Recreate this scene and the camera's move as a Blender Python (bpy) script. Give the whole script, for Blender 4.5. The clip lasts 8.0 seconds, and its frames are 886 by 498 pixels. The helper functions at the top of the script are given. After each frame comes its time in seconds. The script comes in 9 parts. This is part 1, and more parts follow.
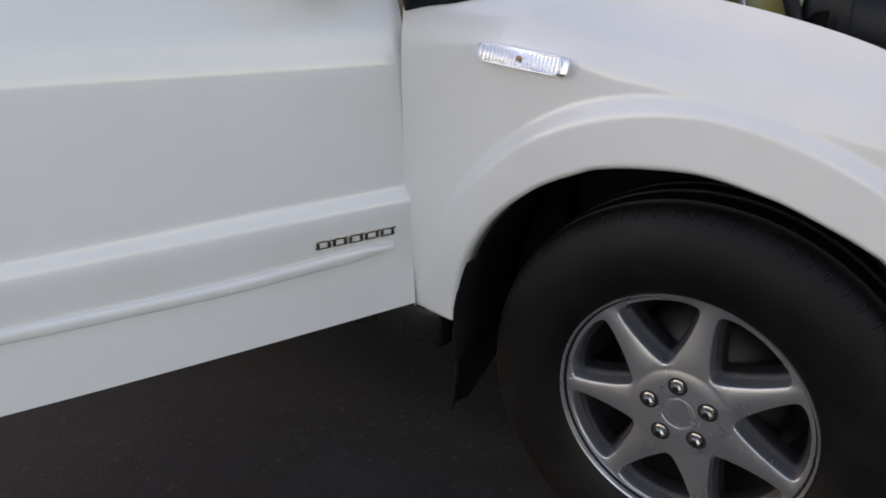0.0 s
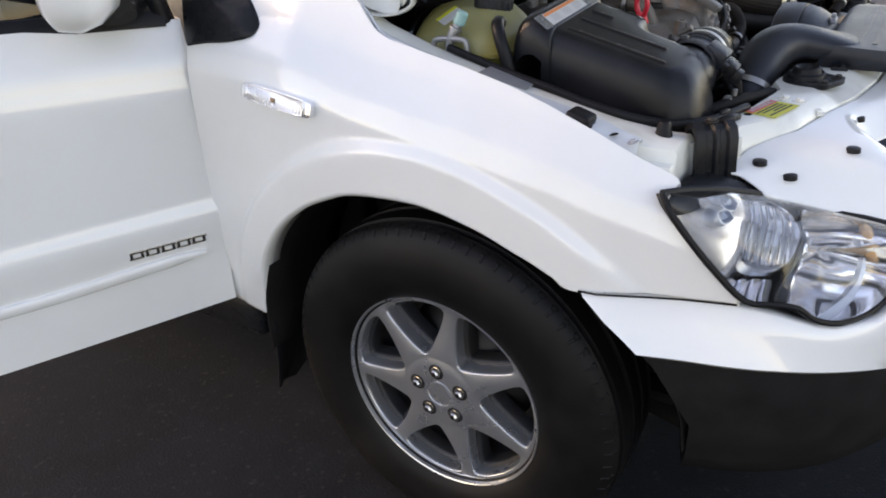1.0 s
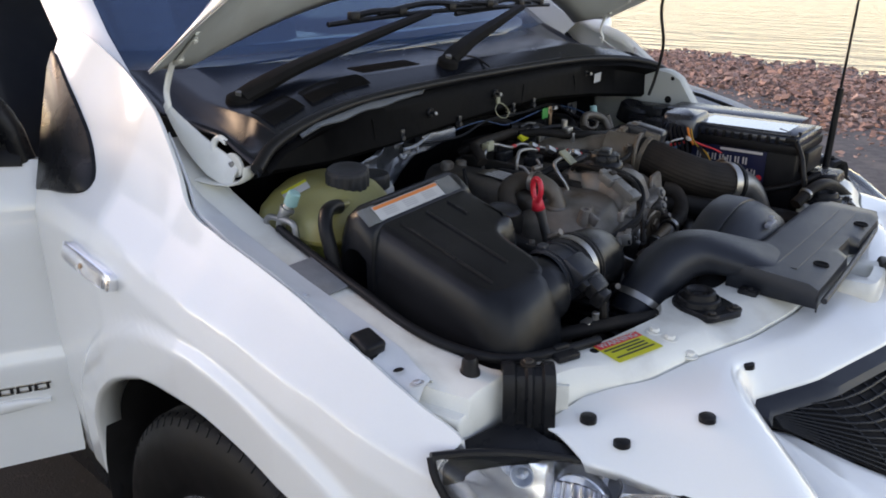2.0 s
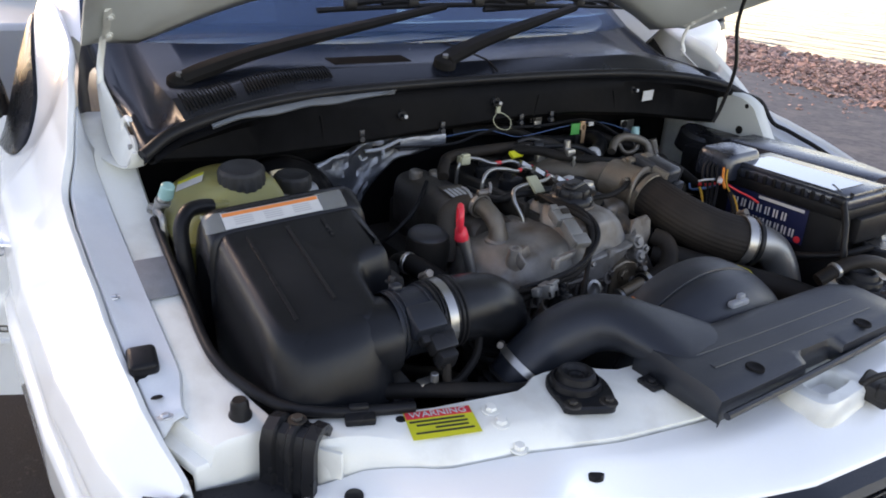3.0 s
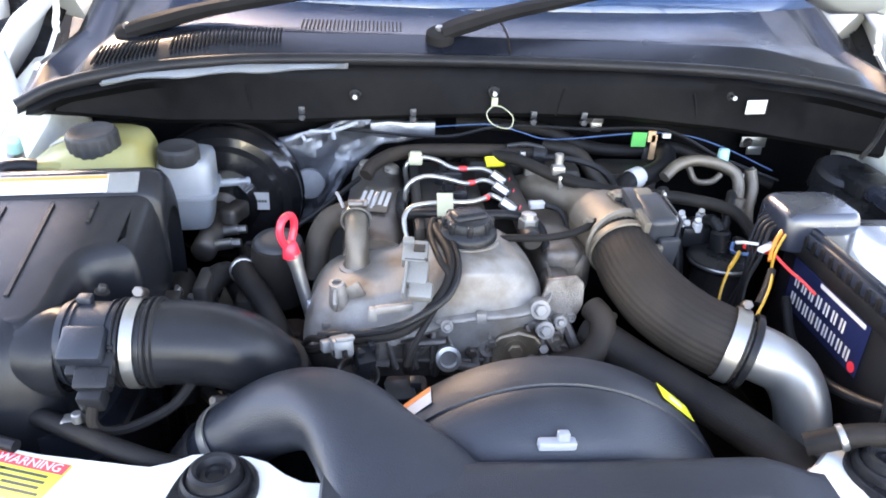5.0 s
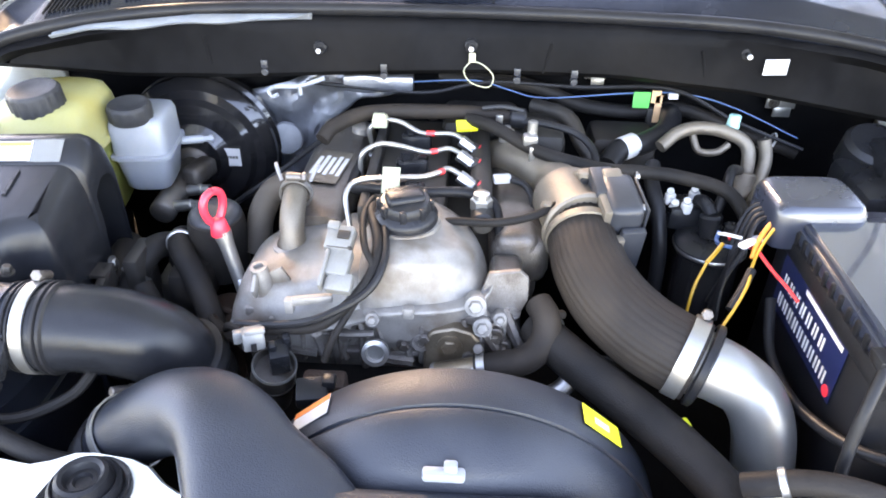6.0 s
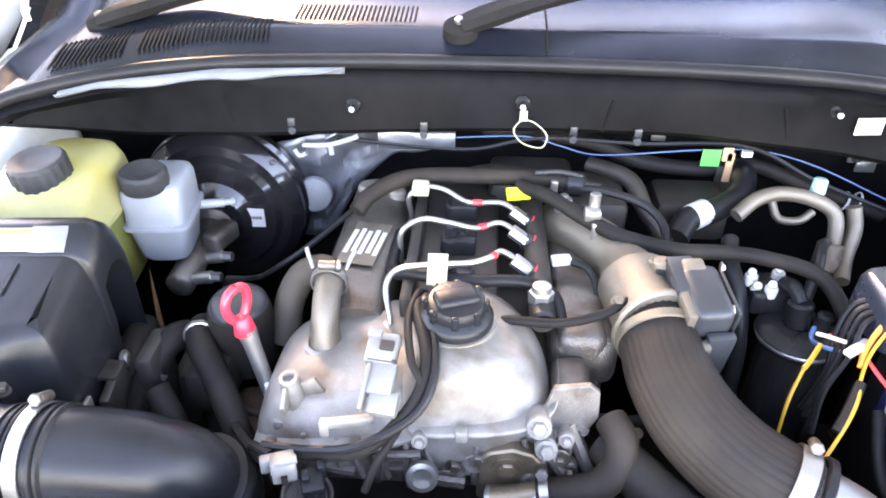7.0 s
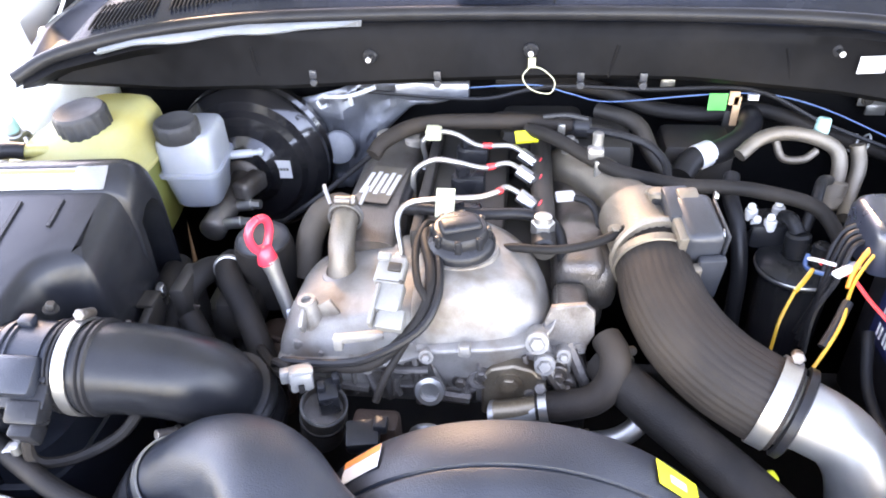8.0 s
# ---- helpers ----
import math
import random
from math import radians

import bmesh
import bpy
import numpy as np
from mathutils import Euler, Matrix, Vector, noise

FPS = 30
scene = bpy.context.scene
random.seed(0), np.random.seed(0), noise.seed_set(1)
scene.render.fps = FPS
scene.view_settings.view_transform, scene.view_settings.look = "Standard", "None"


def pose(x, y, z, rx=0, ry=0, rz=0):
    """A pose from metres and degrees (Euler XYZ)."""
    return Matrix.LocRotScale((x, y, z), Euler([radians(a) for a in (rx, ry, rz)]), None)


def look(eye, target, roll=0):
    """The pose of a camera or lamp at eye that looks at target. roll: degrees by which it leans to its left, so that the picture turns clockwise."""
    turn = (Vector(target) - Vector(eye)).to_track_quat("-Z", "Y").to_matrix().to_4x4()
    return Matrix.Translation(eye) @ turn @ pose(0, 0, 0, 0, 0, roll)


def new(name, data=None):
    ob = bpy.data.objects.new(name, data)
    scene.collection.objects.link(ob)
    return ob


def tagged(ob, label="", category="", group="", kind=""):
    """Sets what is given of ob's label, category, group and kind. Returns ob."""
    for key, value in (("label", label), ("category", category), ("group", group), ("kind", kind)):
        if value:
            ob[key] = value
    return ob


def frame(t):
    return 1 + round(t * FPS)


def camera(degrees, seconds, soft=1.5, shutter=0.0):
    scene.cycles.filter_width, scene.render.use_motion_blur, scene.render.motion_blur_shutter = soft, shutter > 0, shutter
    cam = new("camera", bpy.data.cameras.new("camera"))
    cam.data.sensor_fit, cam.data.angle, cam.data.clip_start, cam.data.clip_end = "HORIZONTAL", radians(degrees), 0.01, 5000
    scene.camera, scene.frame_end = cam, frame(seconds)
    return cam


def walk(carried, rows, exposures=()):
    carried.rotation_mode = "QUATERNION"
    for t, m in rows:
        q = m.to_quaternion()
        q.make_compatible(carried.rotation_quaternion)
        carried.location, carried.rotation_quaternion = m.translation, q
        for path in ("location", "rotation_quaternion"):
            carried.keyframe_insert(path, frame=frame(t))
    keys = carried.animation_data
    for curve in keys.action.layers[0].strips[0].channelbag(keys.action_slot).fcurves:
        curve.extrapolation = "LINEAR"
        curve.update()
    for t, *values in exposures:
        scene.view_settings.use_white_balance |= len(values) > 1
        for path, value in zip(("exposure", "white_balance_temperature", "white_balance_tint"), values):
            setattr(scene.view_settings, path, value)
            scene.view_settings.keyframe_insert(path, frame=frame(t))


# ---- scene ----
cam = camera(61.8, 8.0, 1.8)
PATH = [
    (0, (0.337, -1.919, 1.086), (-0.783, -0.441, 0.338), -3.3),
    (0.5, (0.467, -1.937, 1.191), (-0.585, -0.465, 0.339), -5.9),
    (1, (0.685, -1.804, 1.275), (-0.32, -0.348, 0.341), -4.4),
    (1.5, (0.781, -1.625, 1.314), (-0.277, -0.124, 0.522), -3.5),
    (1.7, (0.808, -1.523, 1.337), (-0.299, -0.027, 0.606), -2.4),
    (2.8, (1.065, -1.012, 1.391), (-0.425, 0.071, 0.613), 3.2),
    (3, (1.069, -0.937, 1.393), (-0.455, 0.1, 0.617), 3.2),
    (3.5, (1.046, -0.741, 1.4), (-0.573, 0.119, 0.602), 4.9),
    (4, (1.032, -0.547, 1.391), (-0.676, 0.006, 0.508), 4.1),
    (4.5, (1.054, -0.35, 1.395), (-0.674, -0.032, 0.439), 3.7),
    (5, (1.036, -0.179, 1.402), (-0.737, -0.016, 0.492), 2.7),
    (5.2, (1.021, -0.13, 1.411), (-0.751, -0.024, 0.489), 2.6),
    (6.3, (0.876, 0.011, 1.456), (-0.769, -0.061, 0.32), 1.0),
    (6.5, (0.838, -0.008, 1.468), (-0.824, -0.068, 0.356), 0.4),
    (7, (0.77, -0.049, 1.47), (-0.882, -0.147, 0.347), 0.4),
    (7.5, (0.768, -0.076, 1.466), (-0.852, -0.185, 0.297), 0.7),
    (8, (0.844, -0.003, 1.452), (-0.774, -0.215, 0.296), -2.4),
]
EXPOSURES = [(0.0, 1.6, 11100, 25), (0.5, 1.95, 11100, 25), (1.0, 2.05, 11000, 25), (1.7, 1.85, 10400, 24), (3.0, 2.35, 10200, 25), (3.5, 3.0, 9900, 24), (4.0, 3.55, 9700, 24), (4.5, 4.0, 9600, 24), (6.5, 5.0, 10300, 26), (7.0, 5.12, 10400, 28), (8.0, 5.12, 10500, 29)]
walk(cam, [(t, look(eye, target, roll)) for t, eye, target, roll in PATH], EXPOSURES)

# ---- world and light ----
SUN_EL, SUN_AZ = 26.0, -112.0
sun_dir = Vector((math.sin(radians(SUN_AZ)) * math.cos(radians(SUN_EL)), math.cos(radians(SUN_AZ)) * math.cos(radians(SUN_EL)), math.sin(radians(SUN_EL))))
world = bpy.data.worlds.new("sky")
scene.world = world
world.use_nodes = True
wn = world.node_tree.nodes
sky = wn.new("ShaderNodeTexSky")
sky.sky_type = "NISHITA"
sky.sun_disc = False
sky.sun_elevation = radians(SUN_EL)
sky.sun_rotation = radians(SUN_AZ)
sky.air_density = 0.75
sky.dust_density = 0.3
sky.ozone_density = 2.4
wn["Background"].inputs["Strength"].default_value = 0.15
world.node_tree.links.new(sky.outputs["Color"], wn["Background"].inputs["Color"])
sun = new("sun", bpy.data.lights.new("sun", "SUN"))
sun.data.energy, sun.data.angle, sun.data.color = 0.42, radians(14.0), (1.0, 0.88, 0.74)
sun.matrix_world = look(sun_dir * 50, (0, 0, 0))


# ---- materials ----
def mat(name, base, rough=0.5, metal=0.0, var=0.12, scale=14.0, bump=0.0, bscale=400.0, coat=0.0, dirt=None, dirt_amt=0.0, dirt_scale=9.0,
        trans=0.0, rvar=0.12, spec=0.5, sss=0.0, wave=None):
    m = bpy.data.materials.new(name)
    m.use_nodes = True
    nt, nodes, link = m.node_tree, m.node_tree.nodes, m.node_tree.links.new
    bsdf = nodes["Principled BSDF"]
    tc = nodes.new("ShaderNodeTexCoord")
    big = nodes.new("ShaderNodeTexNoise")
    big.inputs["Scale"].default_value, big.inputs["Detail"].default_value = scale, 6.0
    link(tc.outputs["Object"], big.inputs["Vector"])
    fine = nodes.new("ShaderNodeTexNoise")
    fine.inputs["Scale"].default_value, fine.inputs["Detail"].default_value = bscale, 3.0
    link(tc.outputs["Object"], fine.inputs["Vector"])
    ramp = nodes.new("ShaderNodeValToRGB")
    lo = [max(0.0, c * (1 - var)) for c in base]
    hi = [min(1.0, c * (1 + var)) for c in base]
    ramp.color_ramp.elements[0].color, ramp.color_ramp.elements[1].color = (*lo, 1), (*hi, 1)
    ramp.color_ramp.elements[0].position, ramp.color_ramp.elements[1].position = 0.3, 0.7
    mixn = nodes.new("ShaderNodeMix")
    mixn.inputs[0].default_value = 0.35
    link(big.outputs["Fac"], mixn.inputs[2])
    link(fine.outputs["Fac"], mixn.inputs[3])
    link(mixn.outputs[0], ramp.inputs["Fac"])
    colour = ramp.outputs["Color"]
    if dirt:
        stain = nodes.new("ShaderNodeTexNoise")
        stain.inputs["Scale"].default_value, stain.inputs["Detail"].default_value = dirt_scale, 8.0
        link(tc.outputs["Object"], stain.inputs["Vector"])
        cut = nodes.new("ShaderNodeMapRange")
        cut.inputs["From Min"].default_value, cut.inputs["From Max"].default_value = 0.48, 0.72
        cut.inputs["To Max"].default_value = dirt_amt
        link(stain.outputs["Fac"], cut.inputs["Value"])
        mixc = nodes.new("ShaderNodeMix")
        mixc.data_type = "RGBA"
        link(cut.outputs["Result"], mixc.inputs[0])
        link(colour, mixc.inputs[6])
        mixc.inputs[7].default_value = (*dirt, 1)
        colour = mixc.outputs[2]
    link(colour, bsdf.inputs["Base Color"])
    rr = nodes.new("ShaderNodeMapRange")
    rr.inputs["To Min"].default_value, rr.inputs["To Max"].default_value = max(0.0, rough - rvar), min(1.0, rough + rvar)
    link(big.outputs["Fac"], rr.inputs["Value"])
    link(rr.outputs["Result"], bsdf.inputs["Roughness"])
    bsdf.inputs["Metallic"].default_value = metal
    bsdf.inputs["Specular IOR Level"].default_value = spec
    bsdf.inputs["Coat Weight"].default_value, bsdf.inputs["Coat Roughness"].default_value = coat, 0.04
    bsdf.inputs["Transmission Weight"].default_value = trans
    if sss:
        bsdf.inputs["Subsurface Weight"].default_value = sss
        bsdf.inputs["Subsurface Radius"].default_value = (0.02, 0.015, 0.006)
    if bump:
        bn = nodes.new("ShaderNodeBump")
        bn.inputs["Strength"].default_value, bn.inputs["Distance"].default_value = bump, 0.002
        if wave:
            wv = nodes.new("ShaderNodeTexWave")
            wv.inputs["Scale"].default_value, wv.inputs["Distortion"].default_value = wave, 1.0
            link(tc.outputs["Object"], wv.inputs["Vector"])
            link(wv.outputs["Fac"], bn.inputs["Height"])
        else:
            link(fine.outputs["Fac"], bn.inputs["Height"])
        link(bn.outputs["Normal"], bsdf.inputs["Normal"])
    return m


DUST = (0.30, 0.25, 0.19)
GRIME = (0.05, 0.04, 0.03)
white_paint = mat("white_paint", (0.80, 0.80, 0.77), 0.35, var=0.02, scale=3, coat=1.0, dirt=(0.62, 0.58, 0.5), dirt_amt=0.12, dirt_scale=5)
bay_paint = mat("bay_paint", (0.76, 0.75, 0.68), 0.40, var=0.03, scale=6, coat=0.4, dirt=DUST, dirt_amt=0.35, dirt_scale=14)
# White paint lowered to grey: shade under the bonnet is in the base colour.
shaded_paint = mat("shaded_inner_paint", (0.52, 0.535, 0.5), 0.55, var=0.05, scale=8, dirt=DUST, dirt_amt=0.3)
galvanised = mat("galvanised_steel", (0.464, 0.488, 0.52), 0.38, 0.35, var=0.1, scale=40, dirt=(0.32, 0.32, 0.32), dirt_amt=0.3)
grey_pad = mat("grey_pad", (0.17, 0.18, 0.19), 0.6, var=0.15, scale=60, dirt=DUST, dirt_amt=0.3)
black_plastic = mat("black_plastic", (0.011, 0.0115, 0.013), 0.28, var=0.3, scale=18, bump=0.2, bscale=700, dirt=(0.022, 0.021, 0.021), spec=0.20, dirt_amt=0.4, dirt_scale=11)
satin_plastic = mat("satin_plastic", (0.0110, 0.0138, 0.0192), 0.38, var=0.25, scale=10, bump=0.3, bscale=650, spec=0.42, dirt=(0.022, 0.024, 0.028), dirt_amt=0.4, dirt_scale=16)
cowl_plastic = mat("cowl_plastic", (0.0085, 0.0105, 0.0155), 0.24, var=0.2, scale=9, bump=0.08, bscale=900, dirt=(0.017, 0.019, 0.024), dirt_amt=0.35, spec=0.24)
rubber = mat("rubber", (0.0105, 0.0105, 0.0115), 0.36, spec=0.16, var=0.3, scale=25, bump=0.2, bscale=500, dirt=(0.024, 0.022, 0.020), dirt_amt=0.45)
hose_rubber = mat("hose_rubber", (0.0125, 0.0115, 0.011), 0.48, spec=0.08, var=0.25, scale=20, bump=0.3, bscale=600, dirt=(0.038, 0.030, 0.024), dirt_amt=0.55)
dusty_rubber = mat("dusty_rubber", (0.018, 0.0145, 0.0125), 0.6, spec=0.13, var=0.25, scale=22, bump=0.3, bscale=700, dirt=(0.042, 0.031, 0.023), dirt_amt=0.6)
tyre_rubber = mat("tyre_rubber", (0.0048, 0.0045, 0.0045), 0.5, var=0.3, scale=30, bump=0.2, bscale=500, dirt=(0.014, 0.0125, 0.0115), dirt_amt=0.45, spec=0.2)
liner_black = mat("liner_black", (0.0115, 0.0106, 0.0104), 0.8, var=0.4, scale=20, spec=0.12)
felt_black = mat("felt_black", (0.0055, 0.0055, 0.0060), 0.55, spec=0.04, var=0.45, scale=7, bump=0.3, bscale=55, dirt=(0.013, 0.0115, 0.0105), dirt_amt=0.5, dirt_scale=5)
booster_black = mat("booster_paint", (0.008, 0.008, 0.009), 0.16, var=0.2, scale=20, coat=0.45, dirt=(0.05, 0.045, 0.04), dirt_amt=0.35)
cast_alu = mat("cast_aluminium", (0.225, 0.210, 0.194), 0.52, 0.50, var=0.32, scale=28, bump=0.4, bscale=900, dirt=(0.118, 0.088, 0.064), dirt_amt=0.9, dirt_scale=22)
grimy_alu = mat("grimy_aluminium", (0.152, 0.1368, 0.1254), 0.46, 0.8, var=0.2, scale=22, bump=0.5, bscale=450, dirt=(0.076, 0.0532, 0.038), dirt_amt=0.8, dirt_scale=24)
case_alu = mat("case_aluminium", (0.20, 0.182, 0.168), 0.50, 0.65, var=0.3, scale=30, bump=0.5, bscale=450, dirt=(0.075, 0.053, 0.038), dirt_amt=0.9, dirt_scale=34)
tan_alu = mat("dusty_aluminium", (0.165, 0.140, 0.112), 0.48, 0.6, var=0.2, scale=24, bump=0.4, bscale=500, dirt=(0.110, 0.082, 0.060), dirt_amt=0.7)
bright_alu = mat("bright_aluminium", (0.2944, 0.2912, 0.2816), 0.40, 0.8, var=0.06, scale=20, dirt=(0.36, 0.336, 0.304), dirt_amt=0.35, dirt_scale=25)
steel = mat("zinc_steel", (0.3344, 0.3268, 0.3116), 0.34, 0.85, var=0.1, scale=40, dirt=(0.228, 0.1824, 0.1292), dirt_amt=0.35, dirt_scale=40)
brass = mat("tan_plated_steel", (0.205, 0.165, 0.120), 0.42, 0.75, var=0.25, scale=40, dirt=(0.12, 0.075, 0.045), dirt_amt=0.6, dirt_scale=30)
rusty_iron = mat("rusty_iron", (0.035, 0.018, 0.012), 0.7, 0.2, var=0.35, scale=30, bump=0.4, bscale=300, dirt=(0.07, 0.035, 0.02), dirt_amt=0.7, dirt_scale=25)
dark_iron = mat("dark_iron", (0.026, 0.0235, 0.0215), 0.55, 0.4, var=0.35, scale=25, dirt=(0.052, 0.038, 0.028), dirt_amt=0.65)
foil = mat("foil", (0.20, 0.215, 0.245), 0.40, 0.85, var=0.25, scale=20, bump=1.0, bscale=45, dirt=(0.11, 0.11, 0.115), dirt_amt=0.5, dirt_scale=14)
wheel_silver = mat("wheel_silver", (0.56, 0.565, 0.575), 0.30, 0.82, var=0.04, scale=12, coat=0.3, dirt=(0.30, 0.28, 0.26), dirt_amt=0.25, dirt_scale=6)
# Grime plus the shade inside the wheel's recesses, put into one dark colour.
wheel_shade = mat("wheel_recess_shade", (0.036, 0.036, 0.038), 0.5, 0.5, var=0.25, scale=30, dirt=GRIME, dirt_amt=0.6)
chrome = mat("chrome", (0.85, 0.85, 0.86), 0.08, 1.0, var=0.03, scale=30, rvar=0.04)
amber = mat("amber_plastic", (0.72, 0.42, 0.20), 0.2, var=0.1, scale=60)
tank_yellow = mat("aged_tank_plastic", (0.275, 0.252, 0.110), 0.38, var=0.1, scale=12, sss=0.25, dirt=(0.2584, 0.1972, 0.0408), dirt_amt=0.85, dirt_scale=11, spec=0.35)
tank_white = mat("white_tank_plastic", (0.205, 0.222, 0.245), 0.36, var=0.05, scale=14, sss=0.2, dirt=(0.3108, 0.3108, 0.3108), dirt_amt=0.35, dirt_scale=20)
red_plastic = mat("red_plastic", (0.75, 0.03, 0.05), 0.35, var=0.08, scale=40)
paper_white = mat("paper_white", (0.4884, 0.481, 0.4662), 0.45, var=0.05, scale=60, dirt=(0.407, 0.3848, 0.3478), dirt_amt=0.35, dirt_scale=30)
paper_grey = mat("print_grey", (0.35, 0.34, 0.34), 0.5, var=0.08, scale=80)
sticker_red = mat("sticker_red", (0.72, 0.035, 0.05), 0.4, var=0.06, scale=60)
sticker_orange = mat("sticker_orange", (0.72, 0.20, 0.05), 0.4, var=0.08, scale=60)
sticker_yellow = mat("sticker_yellow", (0.576, 0.544, 0.032), 0.4, var=0.06, scale=60)
sticker_blue = mat("sticker_blue", (0.007, 0.012, 0.046), 0.35, var=0.1, scale=40)
ink_black = mat("ink_black", (0.03, 0.03, 0.02), 0.5, var=0.1, scale=60)
tag_cream = mat("cream_plastic", (0.3404, 0.333, 0.2294), 0.4, var=0.06, scale=50)
teal = mat("teal_plastic", (0.1875, 0.375, 0.3525), 0.4, var=0.08, scale=50)
green_tape = mat("green_tape", (0.0165, 0.3025, 0.066), 0.45, var=0.08, scale=50)
tan_tape = mat("tan_tape", (0.45, 0.26, 0.14), 0.6, var=0.1, scale=50)
wire_blue = mat("blue_wire", (0.030, 0.085, 0.19), 0.4, var=0.08, scale=50)
wire_yellow = mat("yellow_wire", (0.46, 0.23, 0.02), 0.4, var=0.08, scale=50)
wire_orange = mat("orange_wire", (0.80, 0.22, 0.03), 0.4, var=0.08, scale=50)
wire_red = mat("red_wire", (0.70, 0.03, 0.03), 0.4, var=0.08, scale=50)
grey_plastic = mat("grey_plastic", (0.15, 0.15, 0.1575), 0.45, var=0.15, scale=25, dirt=DUST, dirt_amt=0.3)
dark_grey_plastic = mat("dark_grey_plastic", (0.020, 0.022, 0.026), 0.38, var=0.15, scale=25, bump=0.2, bscale=600, dirt=(0.07, 0.065, 0.06), dirt_amt=0.25)
clear_plastic = mat("clear_plastic", (0.9, 0.92, 0.92), 0.08, var=0.02, trans=0.9, rvar=0.03)
bat_case = mat("battery_case", (0.0085, 0.0085, 0.0095), 0.40, var=0.2, scale=30, bump=0.2, bscale=500, dirt=(0.03, 0.027, 0.025), dirt_amt=0.35, spec=0.12)
bat_lid = mat("battery_lid", (0.012, 0.016, 0.026), 0.28, var=0.15, scale=14, dirt=(0.05, 0.05, 0.055), dirt_amt=0.25, spec=0.8)
mid_grey_plastic = mat("mid_grey_plastic", (0.02016, 0.02184, 0.0252), 0.36, var=0.15, scale=25, bump=0.2, bscale=600, dirt=(0.035, 0.0315, 0.0294), dirt_amt=0.4, spec=0.3)
flange_paint = mat("flange_paint", (0.60, 0.62, 0.63), 0.45, 0.0, var=0.05, scale=20, dirt=(0.42, 0.42, 0.42), dirt_amt=0.3, dirt_scale=18)
lid_plastic = mat("lid_plastic", (0.0090, 0.0098, 0.0115), 0.22, var=0.3, scale=12, bump=0.18, bscale=800, dirt=(0.024, 0.024, 0.025), dirt_amt=0.45, dirt_scale=9, spec=0.20)
silver_reflector = mat("reflector", (0.91, 0.92, 0.94), 0.26, 0.95, var=0.03, scale=30, rvar=0.04)
warm_reflector = mat("warm_reflector", (0.66, 0.63, 0.58), 0.24, 0.85, var=0.15, scale=50, rvar=0.08)
lamp_grey = mat("lamp_grey", (0.45, 0.50, 0.56), 0.22, 0.3, var=0.08, scale=60)
dull_chrome = mat("dull_chrome", (0.42, 0.39, 0.36), 0.16, 1.0, var=0.2, scale=60, rvar=0.06)
brown_hose = mat("brown_hose_rubber", (0.042, 0.035, 0.029), 0.6, var=0.25, scale=22, bump=0.3, bscale=700, dirt=(0.075, 0.058, 0.044), dirt_amt=0.6, spec=0.15)
dusty_cap = mat("dusty_cap_plastic", (0.024, 0.0245, 0.026), 0.5, var=0.3, scale=30, bump=0.3, bscale=500, dirt=(0.05, 0.047, 0.044), dirt_amt=0.6, dirt_scale=14, spec=0.2)
tank_green = mat("green_fluid_tank", (0.135, 0.150, 0.045), 0.38, var=0.12, scale=12, sss=0.2, dirt=(0.16, 0.135, 0.03), dirt_amt=0.6, dirt_scale=11, spec=0.35)
label_film = mat("glossy_label_film", (0.045, 0.050, 0.058), 0.13, var=0.08, scale=30, coat=1.0, dirt=(0.07, 0.07, 0.07), dirt_amt=0.3, spec=0.8)
clip_grey = mat("pale_clip_plastic", (0.185, 0.182, 0.172), 0.45, 0.3, var=0.15, scale=40, dirt=(0.12, 0.10, 0.075), dirt_amt=0.5, dirt_scale=40)
box_grey = mat("box_grey_plastic", (0.026, 0.028, 0.032), 0.34, var=0.15, scale=25, bump=0.2, bscale=600, dirt=(0.085, 0.078, 0.07), dirt_amt=0.4, spec=0.3)
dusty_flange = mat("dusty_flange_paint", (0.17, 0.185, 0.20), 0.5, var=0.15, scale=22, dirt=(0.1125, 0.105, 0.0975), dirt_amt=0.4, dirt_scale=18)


def glass_mat(name, tint, rough=0.02, shine=1.0):
    m = bpy.data.materials.new(name)
    m.use_nodes = True
    b = m.node_tree.nodes["Principled BSDF"]
    b.inputs["Base Color"].default_value = (*tint, 1)
    b.inputs["Roughness"].default_value = rough
    b.inputs["Transmission Weight"].default_value = shine
    b.inputs["IOR"].default_value = 1.45
    return m


lamp_glass = glass_mat("lamp_glass", (0.97, 0.98, 1.0))
# The partly diffuse blue stands in for reflections on the windscreen.
sky_blue_glass = glass_mat("sky_blue_glass", (0.055, 0.130, 0.26), shine=0.60)
dark_glass = glass_mat("dark_glass", (0.03, 0.035, 0.04))


